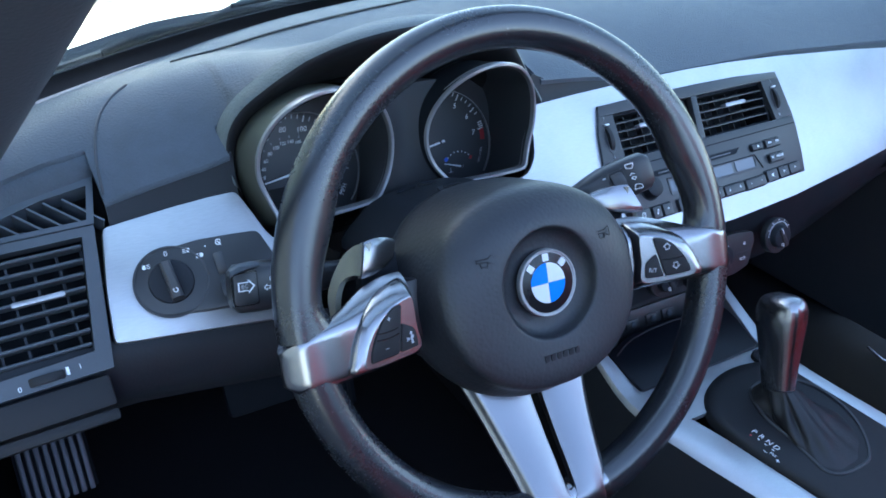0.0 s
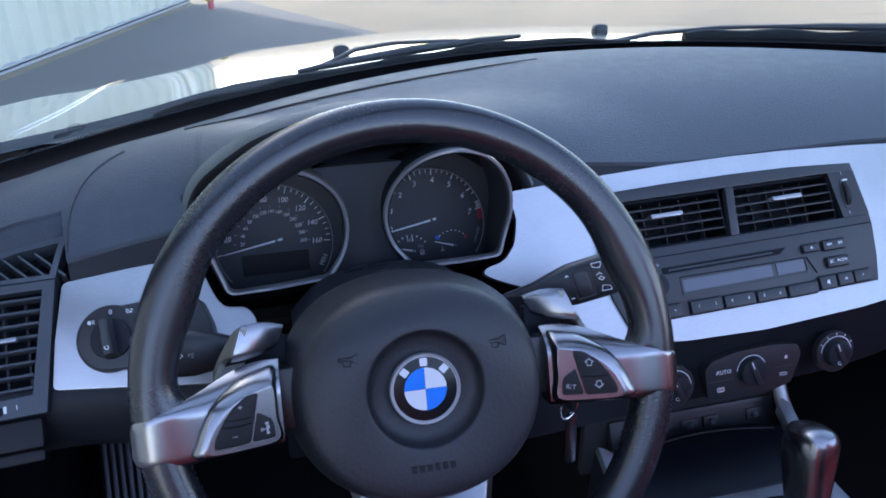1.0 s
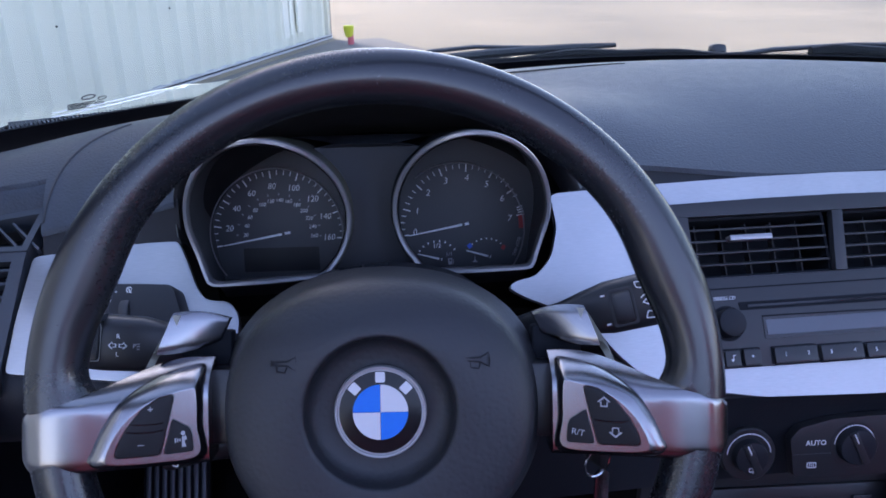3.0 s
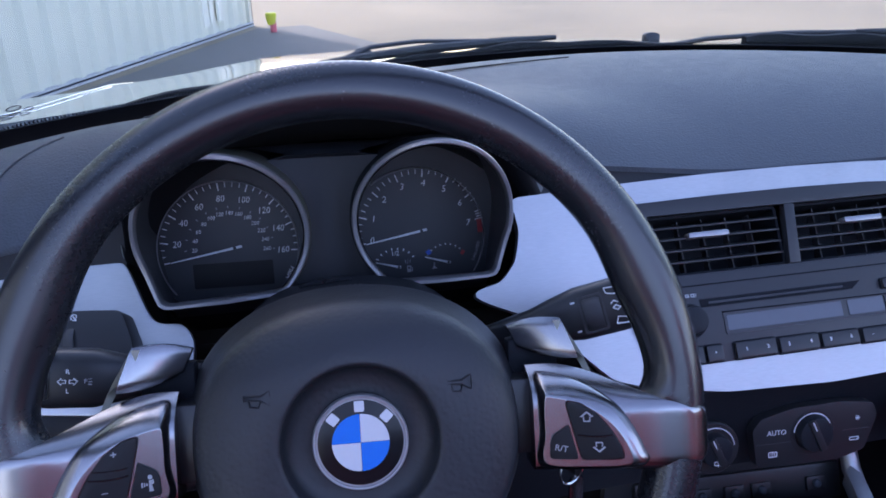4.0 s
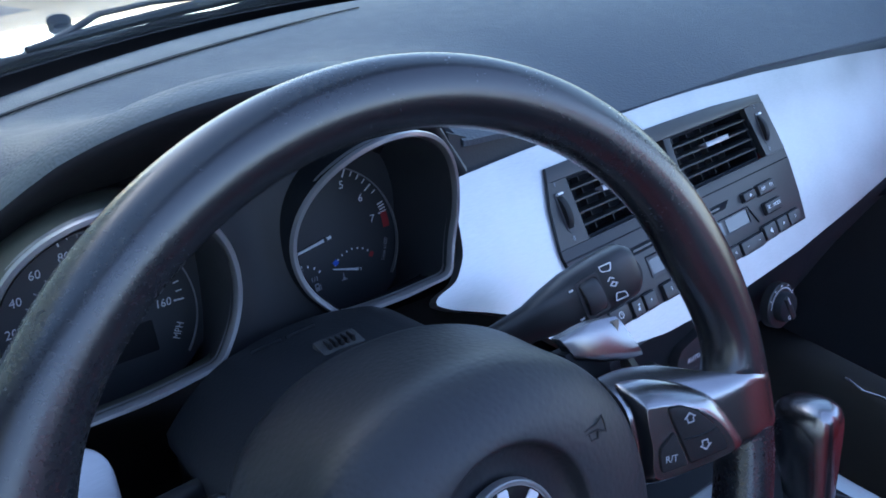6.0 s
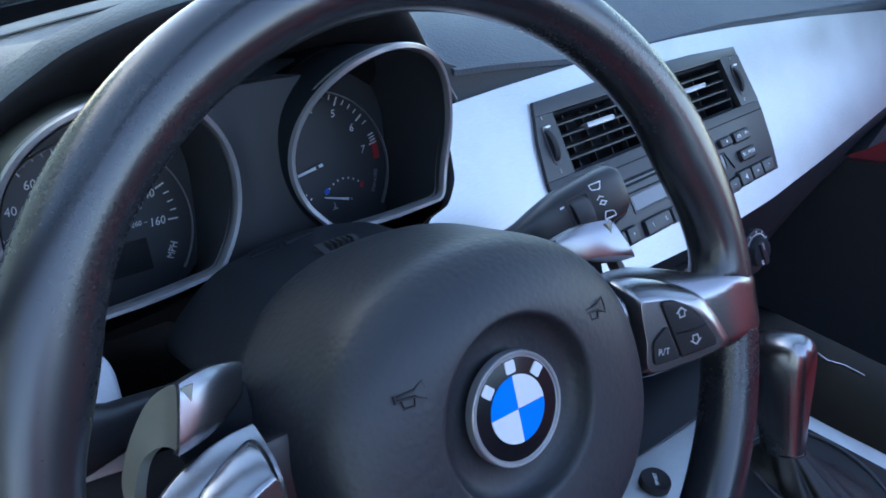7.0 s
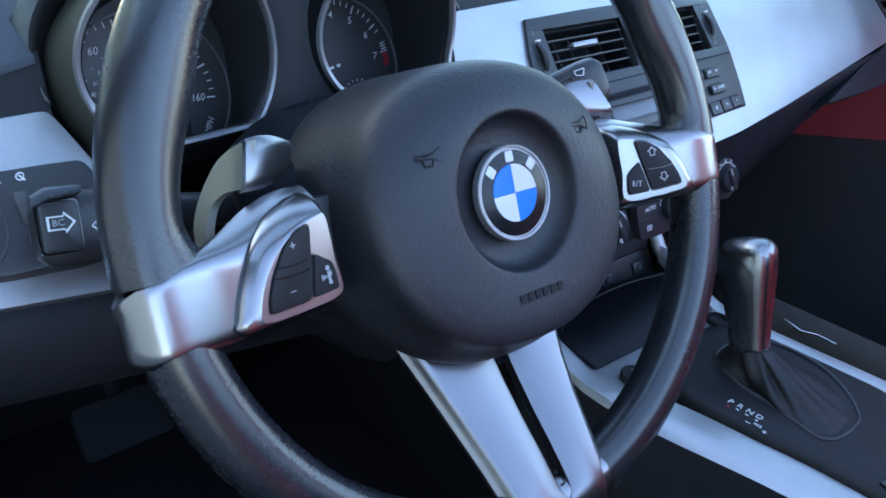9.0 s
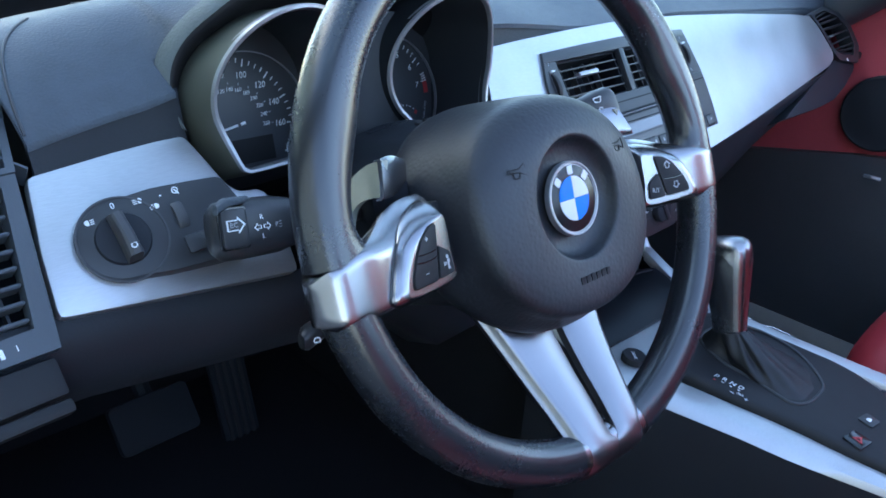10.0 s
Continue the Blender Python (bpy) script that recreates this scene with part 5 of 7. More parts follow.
sp_angle = lambda v: 195.5 - 1.245 * v if v >= 10 else 189.0 - 0.27 * v
ticks(speedo, -0.0870, [sp_angle(v) for v in range(0, 161, 20)], 0.0458, 0.0518, 0.0010, PRINT, -0.002)
ticks(speedo, -0.0870, [sp_angle(v) for v in range(10, 161, 5) if v % 20], 0.0482, 0.0518, 0.0007, PRINT, -0.002)
for v in range(20, 161, 20):
    a = radians(sp_angle(v))
    lettering(str(v), 0.0070, at(DIAL, -0.0870 + 0.0395 * math.cos(a), -0.002 + 0.0395 * math.sin(a), 0.0003), PRINT, speedo, "figure", 0.15, squeeze=0.92)
kmh = lambda v: 178.0 - 0.75 * (v - 20)
for v in range(20, 261, 20):
    a = radians(kmh(v))
    lettering(str(v), 0.0044, at(DIAL, -0.0865 + 0.0270 * math.cos(a), -0.002 + 0.0282 * math.sin(a), 0.0003), PRINT, speedo, "figure", 0.15, squeeze=0.92)
ticks(speedo, -0.0870, [kmh(v) for v in range(20, 261, 20)], 0.0320, 0.0338, 0.0006, PRINT_DIM, -0.002)
lettering("MPH", 0.0062, at(DIAL, -0.0429, -0.0234, 0.0003, 62), PRINT, speedo, squeeze=0.85)
part("display", plate(rounded(-0.1158, -0.0309, -0.0559, -0.0118, 0.001), 0.0, 0.0004, DIAL), LCD_DARK, speedo, "dark rectangular display")


def needle(g, cx, cy, a, length, wide, hub, back):
    d = pose(cx, cy, 0.0012, 0, 0, a)
    body = loft([[Vector((x, y, z)) for x, y in ((-back, wide), (length, wide * 0.35), (length, -wide * 0.35), (-back, -wide))] for z in (0, 0.0012)])
    part("needle", body, PRINT, g, "white needle", m=DIAL @ d, smooth=0)
    part("needle_hub", lathe([(0.001, 0.0), (hub, 0.0), (hub, 0.0016), (0.0003, 0.0018)], DIAL @ pose(cx, cy, 0.0012), 20), FACE, g, "black needle hub")


needle(speedo, -0.0834, -0.0006, 190.1, 0.0484, 0.0010, 0.0012, 0.0055)
tc_angle = lambda v: 187.5 - 25.3 * v
ticks(tacho, 0.0600, [tc_angle(v) for v in range(0, 8)], 0.0440, 0.0502, 0.0010, PRINT, 0.0012)
ticks(tacho, 0.0600, [tc_angle(v / 4) for v in range(0, 26) if v % 4], 0.0466, 0.0502, 0.0007, PRINT, 0.0012)
ticks(tacho, 0.0600, [tc_angle(v / 10) for v in range(67, 70)], 0.0456, 0.0502, 0.0010, PRINT, 0.0012)
ticks(tacho, 0.0600, [tc_angle(7.06 + v / 10) for v in range(0, 5)], 0.0452, 0.0500, 0.0026, RED_PRINT, 0.0012, name="red_zone")
for v in range(0, 8):
    a = radians(tc_angle(v) - 2)
    lettering(str(v), 0.0072, at(DIAL, 0.0595 + 0.0385 * math.cos(a), 0.0012 + 0.0392 * math.sin(a), 0.0003), PRINT, tacho, "figure", 0.15)
lettering("1/min x1000", 0.0040, at(DIAL, 0.1032, -0.0162, 0.0003, 70), PRINT_DIM, tacho, squeeze=0.8)
needle(tacho, 0.0602, 0.0031, 190.6, 0.0446, 0.0010, 0.0012, 0.0045)
for cx, cy, name in ((0.0390, -0.0275, "fuel"), (0.0788, -0.0260, "heat")):
    ticks(tacho, cx, [146 - (15.5 if name == "fuel" else 14) * i for i in range(8)], 0.0165, 0.0182 if name == "fuel" else 0.0176, 0.0009, PRINT, cy)
needle(tacho, 0.0410, -0.0246, 165.4, 0.0186, 0.0009, 0.0010, 0.0015)
needle(tacho, 0.0806, -0.0235, 163.7, 0.0193, 0.0009, 0.0010, 0.0015)
lettering("1/2", 0.0052, at(DIAL, 0.0386, -0.0140, 0.0003), PRINT, tacho)
lettering("1/1", 0.0046, at(DIAL, 0.0483, -0.0211, 0.0003), PRINT_DIM, tacho)
part("cold_mark", block(-0.0018, -0.0018, 0.0003, 0.0018, 0.0018, 0.0006), BLUE_PRINT, tacho, "blue cold mark", m=at(DIAL, 0.0652, -0.0147, 0, 35))
part("hot_mark", block(-0.0014, -0.0018, 0.0003, 0.0014, 0.0018, 0.0006), RED_PRINT, tacho, "red hot mark", m=at(DIAL, 0.0924, -0.0165, 0, -30))
part("pump_sign", joined([ring_plate(rounded(-0.0020, -0.0026, 0.0012, 0.0026, 0.0004, 2), rounded(-0.0013, 0.0, 0.0005, 0.0018, 0.0003, 2), 0, 0.0003), block(0.0018, -0.0024, 0, 0.0023, 0.0014, 0.0003)]), PRINT_DIM, tacho, m=at(DIAL, 0.0495, -0.0269, 0.0002))
part("heat_sign", joined([block(-0.0003, -0.001, 0, 0.0003, 0.0026, 0.0003), block(-0.0022, -0.0022, 0, 0.0022, -0.0016, 0.0003), plate(circle(0, -0.0010, 0.0010, n=8), 0, 0.0003)]), PRINT_DIM, tacho, m=at(DIAL, 0.0693, -0.0259, 0.0002))
part("lamp_field", plate(rounded(-0.0255, -0.0287, -0.002, -0.0124, 0.001), 0.0, 0.0004, DIAL @ pose(0.0, 0.0065, 0.036)), LCD_DARK, cluster, "dark warning lamp field")

# ---- light switch beside the wheel, its inner end standing proud of the trim ----
SWP = LEF @ pose(0.0085, -0.0515, 0.001, 0, -9, 0) @ pose(-0.0085, 0.0515, 0.0)
lsw = thing("light_switch", SWP @ Vector((0.04, -0.05, 0)), "dark grey headlamp switch panel with a round knob", "light switch")
face_l = [(0.0085, -0.0515)] + circle(0.0345, -0.0515, 0.0262, 0.0245, 9, 165, 100) + [(0.060, -0.0265), (0.085, -0.0290), (0.1015, -0.0312), (0.1045, -0.034), (0.110, -0.052), (0.113, -0.0815), (0.086, -0.0818), (0.054, -0.0788)] + circle(0.0345, -0.0515, 0.0262, 0.0245, 9, 275, 195)
part("panel", plate(soften(face_l, 0.002, 2), -0.012, 0.0065, SWP, 0.0015), PANEL, lsw)
part("groove_ring", lathe([(0.0250, 0.0064), (0.0252, 0.0070), (0.0262, 0.0070), (0.0264, 0.0064)], at(SWP, 0.0345, -0.0515), 40), BLACK, lsw)
knob = part("knob", lathe([(0.001, 0.0085), (0.0150, 0.0085), (0.0158, 0.0075), (0.0160, 0.005)], at(SWP, 0.0345, -0.0515), 36), DASH_LOW, lsw, "round dark knob")
part("knob_grip", oval_loft([((0, -0.0150, 0.006), (0.0045, 0, 0), (0, 0, 0.004)), ((0, -0.0135, 0.012), (0.0045, 0, 0), (0, 0, 0.009)), ((0, 0.0, 0.014), (0.0040, 0, 0), (0, 0, 0.009)), ((0, 0.0135, 0.012), (0.0040, 0, 0), (0, 0, 0.008)), ((0, 0.0150, 0.007), (0.0040, 0, 0), (0, 0, 0.004))], 14, 3.5, at(SWP, 0.0345, -0.0515, 0.0, 4)), BLACK, knob, "raised finger grip")
part("pointer", block(-0.0026, 0.0118, 0.0160, 0.0026, 0.0132, 0.0182), PRINT, knob, m=at(SWP, 0.0345, -0.0515, 0, 4))
part("lamp_sign", ring_plate(circle(0, 0, 0.0019, n=10), circle(0, 0, 0.0012, n=10), 0, 0.0003), PRINT, knob, m=at(SWP, 0.0352, -0.0600, 0.0215))
lettering("0", 0.0055, at(SWP, 0.0360, -0.0310, 0.0067), PRINT, lsw)
for x, y, t in ((0.0205, -0.0365, 1), (0.0505, -0.0325, 0), (0.0585, -0.0385, 2)):
    lamp = [plate([(0.0, -0.0016), (0.0014, -0.0016), (0.0024, -0.0008), (0.0024, 0.0008), (0.0014, 0.0016), (0.0, 0.0016)], 0, 0.0003)]
    lamp += [block(-0.0030, yy - 0.00025, 0, -0.0007, yy + 0.00025, 0.0003) for yy in (-0.0012, 0.0, 0.0012)]
    part("lamp_sign", joined(lamp), PRINT, lsw, m=at(SWP, x, y, 0.0066, 0 if t != 1 else 180))
part("dimmer_wheel", lathe([(0.001, -0.0032), (0.0085, -0.0032), (0.0092, -0.0024), (0.0092, 0.0024), (0.0085, 0.0032), (0.001, 0.0032)], at(SWP, 0.0705, -0.0480, 0.0045) @ pose(0, 0, 0, 0, 90, 0), 24, 0.55, 1.0), BLACK, lsw, "black thumb wheel for dimming")
part("dimmer_sign", joined([ring_plate(circle(0, 0, 0.0022, n=12, a0=20, a1=300), circle(0, 0, 0.0016, n=12, a0=20, a1=300), 0, 0.0003), block(-0.0004, -0.003, 0, 0.0004, 0.001, 0.0003, pose(0, 0, 0, 0, 0, 30))]), PRINT, lsw, m=at(SWP, 0.0735, -0.0325, 0.0066))
part("sensor_dot", plate(circle(0.0640, -0.0330, 0.0006, n=8), 0.0064, 0.0068, SWP), PRINT, lsw)
fog = part("fog_button", plate(rounded(0.0665, -0.0730, 0.0930, -0.0615, 0.0015), 0.005, 0.0082, SWP, 0.001), PANEL, lsw, "dark fog lamp button")
part("fog_sign", joined([plate([(0.0, -0.0014), (0.0012, -0.0014), (0.002, 0.0), (0.0012, 0.0014), (0.0, 0.0014)], 0, 0.0003), block(-0.0026, -0.0002, 0, -0.0006, 0.0002, 0.0003), block(-0.0026, 0.0010, 0, -0.0006, 0.0014, 0.0003)]), PRINT, fog, m=at(SWP, 0.0820, -0.0668, 0.0083))


# ---- end vents ----
def vent_slats(parent, m, x0, x1, y0, y1, n, tilt, depth=0.014, lean=0.0, z=-0.006, mat=None):
    """Level slats between two ends, sharing one mesh."""
    w = x1 - x0
    me = meshed(bevel(block(-w / 2, -0.0008, -depth / 2, w / 2, 0.0008, depth / 2), 0.0005, 1), "slat", mat or PANEL)
    for i in range(n):
        y = y0 + (y1 - y0) * (i + 0.5) / n
        part("slat", me, PANEL, parent, m=m @ pose((x0 + x1) / 2, y, z, tilt, 0, lean))


def vent_box(parent, m, x0, y0, x1, y1, deep=0.03):
    o, i = rounded(x0, y0, x1, y1, 0.002, 2), rounded(x0 + 0.002, y0 + 0.002, x1 - 0.002, y1 - 0.002, 0.001, 2)
    part("duct", joined([ring_plate(o, i, -deep, -0.0005), block(x0, y0, -deep - 0.002, x1, y1, -deep)]), DEEP, parent, "black air duct", m=m)


M = LEF
vent = thing("side_vent", M @ Vector((-0.06, -0.05, 0)), "tall dark grey air vent at the dashboard end", "air vent", "side vents")
xl, yl = -0.118, -0.086
skew = lambda y: -0.0135 + 0.165 * y
hole = [(skew(-0.003), -0.003), (xl + 0.008, -0.003), (xl + 0.008, yl), (skew(yl + 0.003), yl + 0.003)]
outer8 = [(-0.0045, 0.0035), (xl, 0.0035), (xl, yl - 0.0125), (-0.0185, yl - 0.0115)]
part("frame", ring_plate(outer8, hole, -0.012, 0.003), VENT, vent, m=M)
part("duct", joined([block(xl + 0.004, yl - 0.004, -0.044, -0.006, 0.0, -0.040), ring_plate([(-0.006, 0.001), (xl + 0.004, 0.001), (xl + 0.004, yl - 0.004), (-0.018, yl - 0.004)], [(-0.010, -0.003), (xl + 0.008, -0.003), (xl + 0.008, yl), (-0.0165, yl)], -0.042, -0.010)]), DEEP, vent, "black air duct", m=M)
for i in range(8):
    y = -0.0085 - 0.0098 * i
    w0, w1 = xl + 0.009, skew(y) - 0.0006
    part("slat", bevel(block(w0, y - 0.0012, -0.014, w1, y + 0.0012, 0.0008), 0.0008, 1), VENT, vent, m=M)
for i in range(6):
    x = xl + 0.02 + 0.0165 * i
    part("vane", block(x - 0.0008, yl + 0.002, -0.026, x + 0.0008, -0.004, -0.018), VENT, vent, m=M)
part("tab", bevel(block(-0.0680, -0.0410, -0.002, -0.0345, -0.0372, 0.0055), 0.0015), BEZEL, vent, "pale silver vent tab", m=M)
part("thumb_wheel", lathe([(0.001, -0.003), (0.0125, -0.003), (0.013, -0.002), (0.013, 0.002), (0.0125, 0.003), (0.001, 0.003)], M @ pose(-0.0595, -0.0918, -0.001, 90, 0, 0), 24, 1.0, 0.6), RUBBER, vent, "ribbed thumb wheel")
part("wheel_mark", block(-0.0475, -0.0935, 0.0030, -0.0455, -0.0882, 0.0040), PRINT, vent, m=M)
lettering("0", 0.0050, at(M, -0.0765, -0.0940, 0.0033), PRINT, vent)
lettering("I", 0.0050, at(M, -0.0385, -0.0905, 0.0033), PRINT, vent)
part("lower_cover", bevel(block(xl, -0.1225, -0.012, -0.0225, -0.1005, 0.0018), 0.003), RUBBER, vent, "plain dark lower cover", m=M)
part("lower_lip", bevel(block(xl, -0.1325, -0.012, -0.0225, -0.1240, 0.0012), 0.003), RUBBER, vent, m=M)
# slanted upper outlet
UM = M @ pose(-0.0045, 0.0045, 0.002, -18, 0, 0)
top = [(0.010, 0.040), (-0.028, 0.033), (-0.058, 0.024), (-0.085, 0.008), (-0.0965, -0.0005), (0.0005, -0.0005)]
inn = [(0.0035, 0.032), (-0.028, 0.0268), (-0.054, 0.0185), (-0.074, 0.0085), (-0.080, 0.0035), (-0.0035, 0.0035)]
part("upper_frame", ring_plate(top, inn, -0.014, 0.0015), VENT, vent, m=UM)
part("duct", plate(inn, -0.030, -0.026), DEEP, vent, "black air duct", m=UM)
for i in range(6):
    x = -0.064 + 0.0125 * i
    part("slat", block(-0.0008, -0.014, -0.016, 0.0008, 0.019 if i > 1 else 0.012, 0.0), VENT, vent, m=UM @ pose(x, 0.0115 if i > 1 else 0.009, 0, 0, 0, 42))

# curved vent at the far end of the dashboard, hugging the trim
vent = thing("side_vent", FAS @ Vector((0.77, -0.06, 0)), "slim curved dark air vent at the passenger end", "air vent", "side vents")
VO = [(0.692, -0.0185), (0.755, -0.010), (0.812, -0.024), (0.846, -0.052), (0.848, -0.086), (0.815, -0.114), (0.738, -0.100), (0.7265, -0.086), (0.7080, -0.040)]
VI = [(0.704, -0.0215), (0.752, -0.0165), (0.800, -0.030), (0.828, -0.056), (0.829, -0.082), (0.806, -0.100), (0.750, -0.091), (0.7345, -0.080), (0.7150, -0.038)]
part("frame", bevel(ring_plate(soften(VO, 0.004, 2), soften(VI, 0.004, 2), -0.020, 0.0025), 0.001, 1), PANEL, vent, m=FAS)
part("duct", plate(VI, -0.034, -0.028), DEEP, vent, "black air duct", m=FAS)


def along(pts, f):
    s = f * (len(pts) - 1)
    i = min(int(s), len(pts) - 2)
    return Vector(pts[i]).lerp(Vector(pts[i + 1]), s - i)


for i in range(9):
    f = (i + 0.5) / 9
    a, b = along([(0.705, -0.024), (0.716, -0.038), (0.7345, -0.080), (0.744, -0.089)], f), along([(0.752, -0.0165), (0.800, -0.030), (0.828, -0.056), (0.829, -0.082), (0.806, -0.100)], f)
    d, c = b - a, (a + b) / 2
    part("slat", bevel(block(-d.length / 2, -0.0013, -0.014, d.length / 2, 0.0013, 0.0006), 0.0008, 1), PANEL, vent, m=FAS @ pose(c.x, c.y, 0, 0, 0, math.degrees(math.atan2(d.y, d.x))))
part("tab", bevel(block(0.728, -0.0615, -0.002, 0.748, -0.0585, 0.0045), 0.0012), BEZEL, vent, "pale silver vent tab", m=FAS)
part("wheel_mark", block(0.768, -0.1060, 0.0025, 0.7705, -0.1000, 0.0034), PRINT, vent, m=FAS)

# ---- radio and centre vents ----
radio = thing("radio_unit", FAS @ Vector((0.137, -0.06, 0)), "dark grey centre panel with two vents and a car radio", "car radio")
outline = [(0.0, 0.0), (0.07, 0.0016), (0.137, 0.0020), (0.205, 0.0010), (0.275, -0.003), (0.2795, -0.035), (0.2830, -0.067), (0.2795, -0.098), (0.2742, -0.122), (0.137, -0.1225), (0.0010, -0.1222), (-0.0090, -0.095), (-0.0150, -0.061), (-0.0095, -0.028)]
vents = ((0.0150, 0.1240), (0.1335, 0.2490))
# a face made of bars round the two vent openings
part("face", plate([p for p in outline if p[1] < -0.05][0:0] + [(0.2826, -0.0565), (0.2830, -0.067), (0.2795, -0.098), (0.2742, -0.122), (0.137, -0.1225), (0.0010, -0.1222), (-0.0090, -0.095), (-0.0150, -0.061), (-0.0146, -0.0565)], 0.0, 0.0055, FAS, 0.001), PANEL, radio)
part("face", plate([(0.0, 0.0), (0.07, 0.0016), (0.137, 0.0020), (0.205, 0.0010), (0.275, -0.003), (0.2760, -0.0105), (-0.0034, -0.0105)], 0.0, 0.0055, FAS, 0.001), PANEL, radio)
part("face", plate([(-0.0034, -0.0106), (0.0150, -0.0106), (0.0150, -0.0564), (-0.0146, -0.0564), (-0.0095, -0.028)], 0.0, 0.0055, FAS), PANEL, radio)
part("face", plate([(0.2455, -0.0106), (0.2760, -0.0106), (0.2795, -0.035), (0.2826, -0.0564), (0.2520, -0.0564)], 0.0, 0.0055, FAS), PANEL, radio)
part("divider", plate([(0.1275, -0.0106), (0.1365, -0.0106), (0.1322, -0.0564), (0.1226, -0.0564)], 0.0, 0.0065, FAS, 0.0015), PANEL, radio)
for x0, x1 in vents:
    vent_box(radio, at(FAS, 0, 0, 0.0), x0, -0.0564, x1, -0.0106, 0.034)
    vent_slats(radio, FAS, x0 + 0.001, x1 - 0.001, -0.0500, -0.0145, 4, 13, 0.012, 0.0, -0.004)
    for i in range(5):
        x = x0 + 0.014 + 0.0205 * i
        part("vane", block(x - 0.0006, -0.055, -0.024, x + 0.0006, -0.012, -0.017), BLACK, radio, m=FAS)
for x in (0.0615, 0.1934):
    part("tab", bevel(block(x - 0.0165, -0.0298, -0.002, x + 0.0165, -0.0255, 0.0065), 0.0014), BEZEL, radio, "pale silver vent tab", m=FAS)
for x, w in ((0.2612, 1), (0.0022, -1)):
    part("wheel_slot", plate(rounded(x - 0.0042, -0.0475, x + 0.0042, -0.0185, 0.0035), 0.0050, 0.0060, FAS), BLACK, radio)
    part("thumb_wheel", lathe([(0.001, -0.0026), (0.0125, -0.0026), (0.0130, -0.0018), (0.0130, 0.0018), (0.0125, 0.0026), (0.001, 0.0026)], at(FAS, x, -0.033, 0.0030) @ pose(0, 0, 0, 0, 90, 0), 24, 0.55, 1.0), RUBBER, radio, "ribbed thumb wheel")
    part("wheel_mark", block(x - 0.0026, -0.0205, 0.0060, x + 0.0026, -0.0190, 0.0085), PRINT, radio, m=FAS)
    lettering("I", 0.0048, at(FAS, x, -0.0125, 0.0058), PRINT_DIM, radio)
    lettering("0", 0.0048, at(FAS, x - 0.001, -0.0520, 0.0058), PRINT_DIM, radio)
part("split_line", block(-0.0145, -0.0655, 0.0046, 0.2815, -0.0645, 0.0058), DEEP, radio, m=FAS)
# no depth here: the recess's shade is a flat black strip
part("slot_shade", plate([(0.0440, -0.0815), (0.0435, -0.0755), (0.1640, -0.0755), (0.1780, -0.0755), (0.1700, -0.0812)], 0.0050, 0.0059, FAS), DEEP, radio, "flat black strip painted as the shaded recess over the disc slot")
part("disc_slot", block(0.0500, -0.0794, 0.0052, 0.1620, -0.0778, 0.0064), GLOSSY, radio, "narrow disc slot", m=FAS)
lettering("BUSINESS CD", 0.0037, at(FAS, 0.0320, -0.0722, 0.0057), PRINT, radio, squeeze=0.92)
knob = part("volume_knob", lathe([(0.0105, 0.005), (0.0103, 0.012), (0.0098, 0.0142), (0.008, 0.0150), (0.001, 0.0152)], at(FAS, 0.0335, -0.0903), 32), DASH_LOW, radio, "round dark volume knob")
part("knob_gap", ring_plate(circle(0.0335, -0.0903, 0.0128, n=32), circle(0.0335, -0.0903, 0.0104, n=32), 0.0050, 0.0058, FAS), DEEP, radio)
part("split_line", block(-0.0120, -0.0838, 0.0046, 0.0200, -0.0832, 0.0058), DEEP, radio, m=FAS)
part("display_frame", ring_plate(rounded(0.0600, -0.1030, 0.1975, -0.0868, 0.0015), rounded(0.0618, -0.1008, 0.1957, -0.0888, 0.001), 0.0050, 0.0062), BLACK, radio, m=FAS)
part("display", plate(rounded(0.0622, -0.1004, 0.1578, -0.0893, 0.0008), 0.0052, 0.0060, FAS), LCD, radio, "grey radio display")
part("display", plate(rounded(0.1632, -0.1004, 0.1940, -0.0893, 0.0008), 0.0052, 0.0060, FAS), LCD, radio, "small grey display")


part("display_step", tube([FAS @ Vector((x, y, 0.0060)) for x, y in ((0.0600, -0.0865), (0.1980, -0.0880), (0.2060, -0.1040))], 0.0006, 6), DEEP, radio)


def radio_key(x0, x1, y0, y1, text="", two=()):
    part("key_gap", plate(rounded(x0 - 0.0011, y0 - 0.0011, x1 + 0.0011, y1 + 0.0011, 0.0015, 2), 0.0050, 0.0058, FAS), DEEP, radio, "black gap round the key")
    k = part("key", plate(rounded(x0, y0, x1, y1, 0.0010, 2), 0.0050, 0.0090, FAS, 0.0012), PANEL, radio)
    cy = (y0 + y1) / 2 + 0.0004
    if text:
        lettering(text, 0.0042, at(FAS, (x0 + x1) / 2, cy, 0.0091), PRINT, k)
    for fx, t in two:
        lettering(t, 0.0042, at(FAS, x0 + (x1 - x0) * fx, cy, 0.0091), PRINT, k)


radio_key(0.0265, 0.0380, -0.1212, -0.1095)
radio_key(0.0405, 0.0535, -0.1212, -0.1095, "+")
radio_key(0.0635, 0.0960, -0.1215, -0.1097, two=((0.25, "1"), (0.78, "2")))
radio_key(0.0990, 0.1312, -0.1218, -0.1105, two=((0.22, "3"), (0.78, "4")))
radio_key(0.1340, 0.1650, -0.1218, -0.1115, two=((0.22, "5"), (0.78, "6")))
radio_key(0.1685, 0.2015, -0.1225, -0.1118, two=((0.25, "\u2013"), (0.75, "\u2013")))
radio_key(0.2050, 0.2235, -0.1212, -0.1090)
radio_key(0.2260, 0.2430, -0.1205, -0.1090, "m")
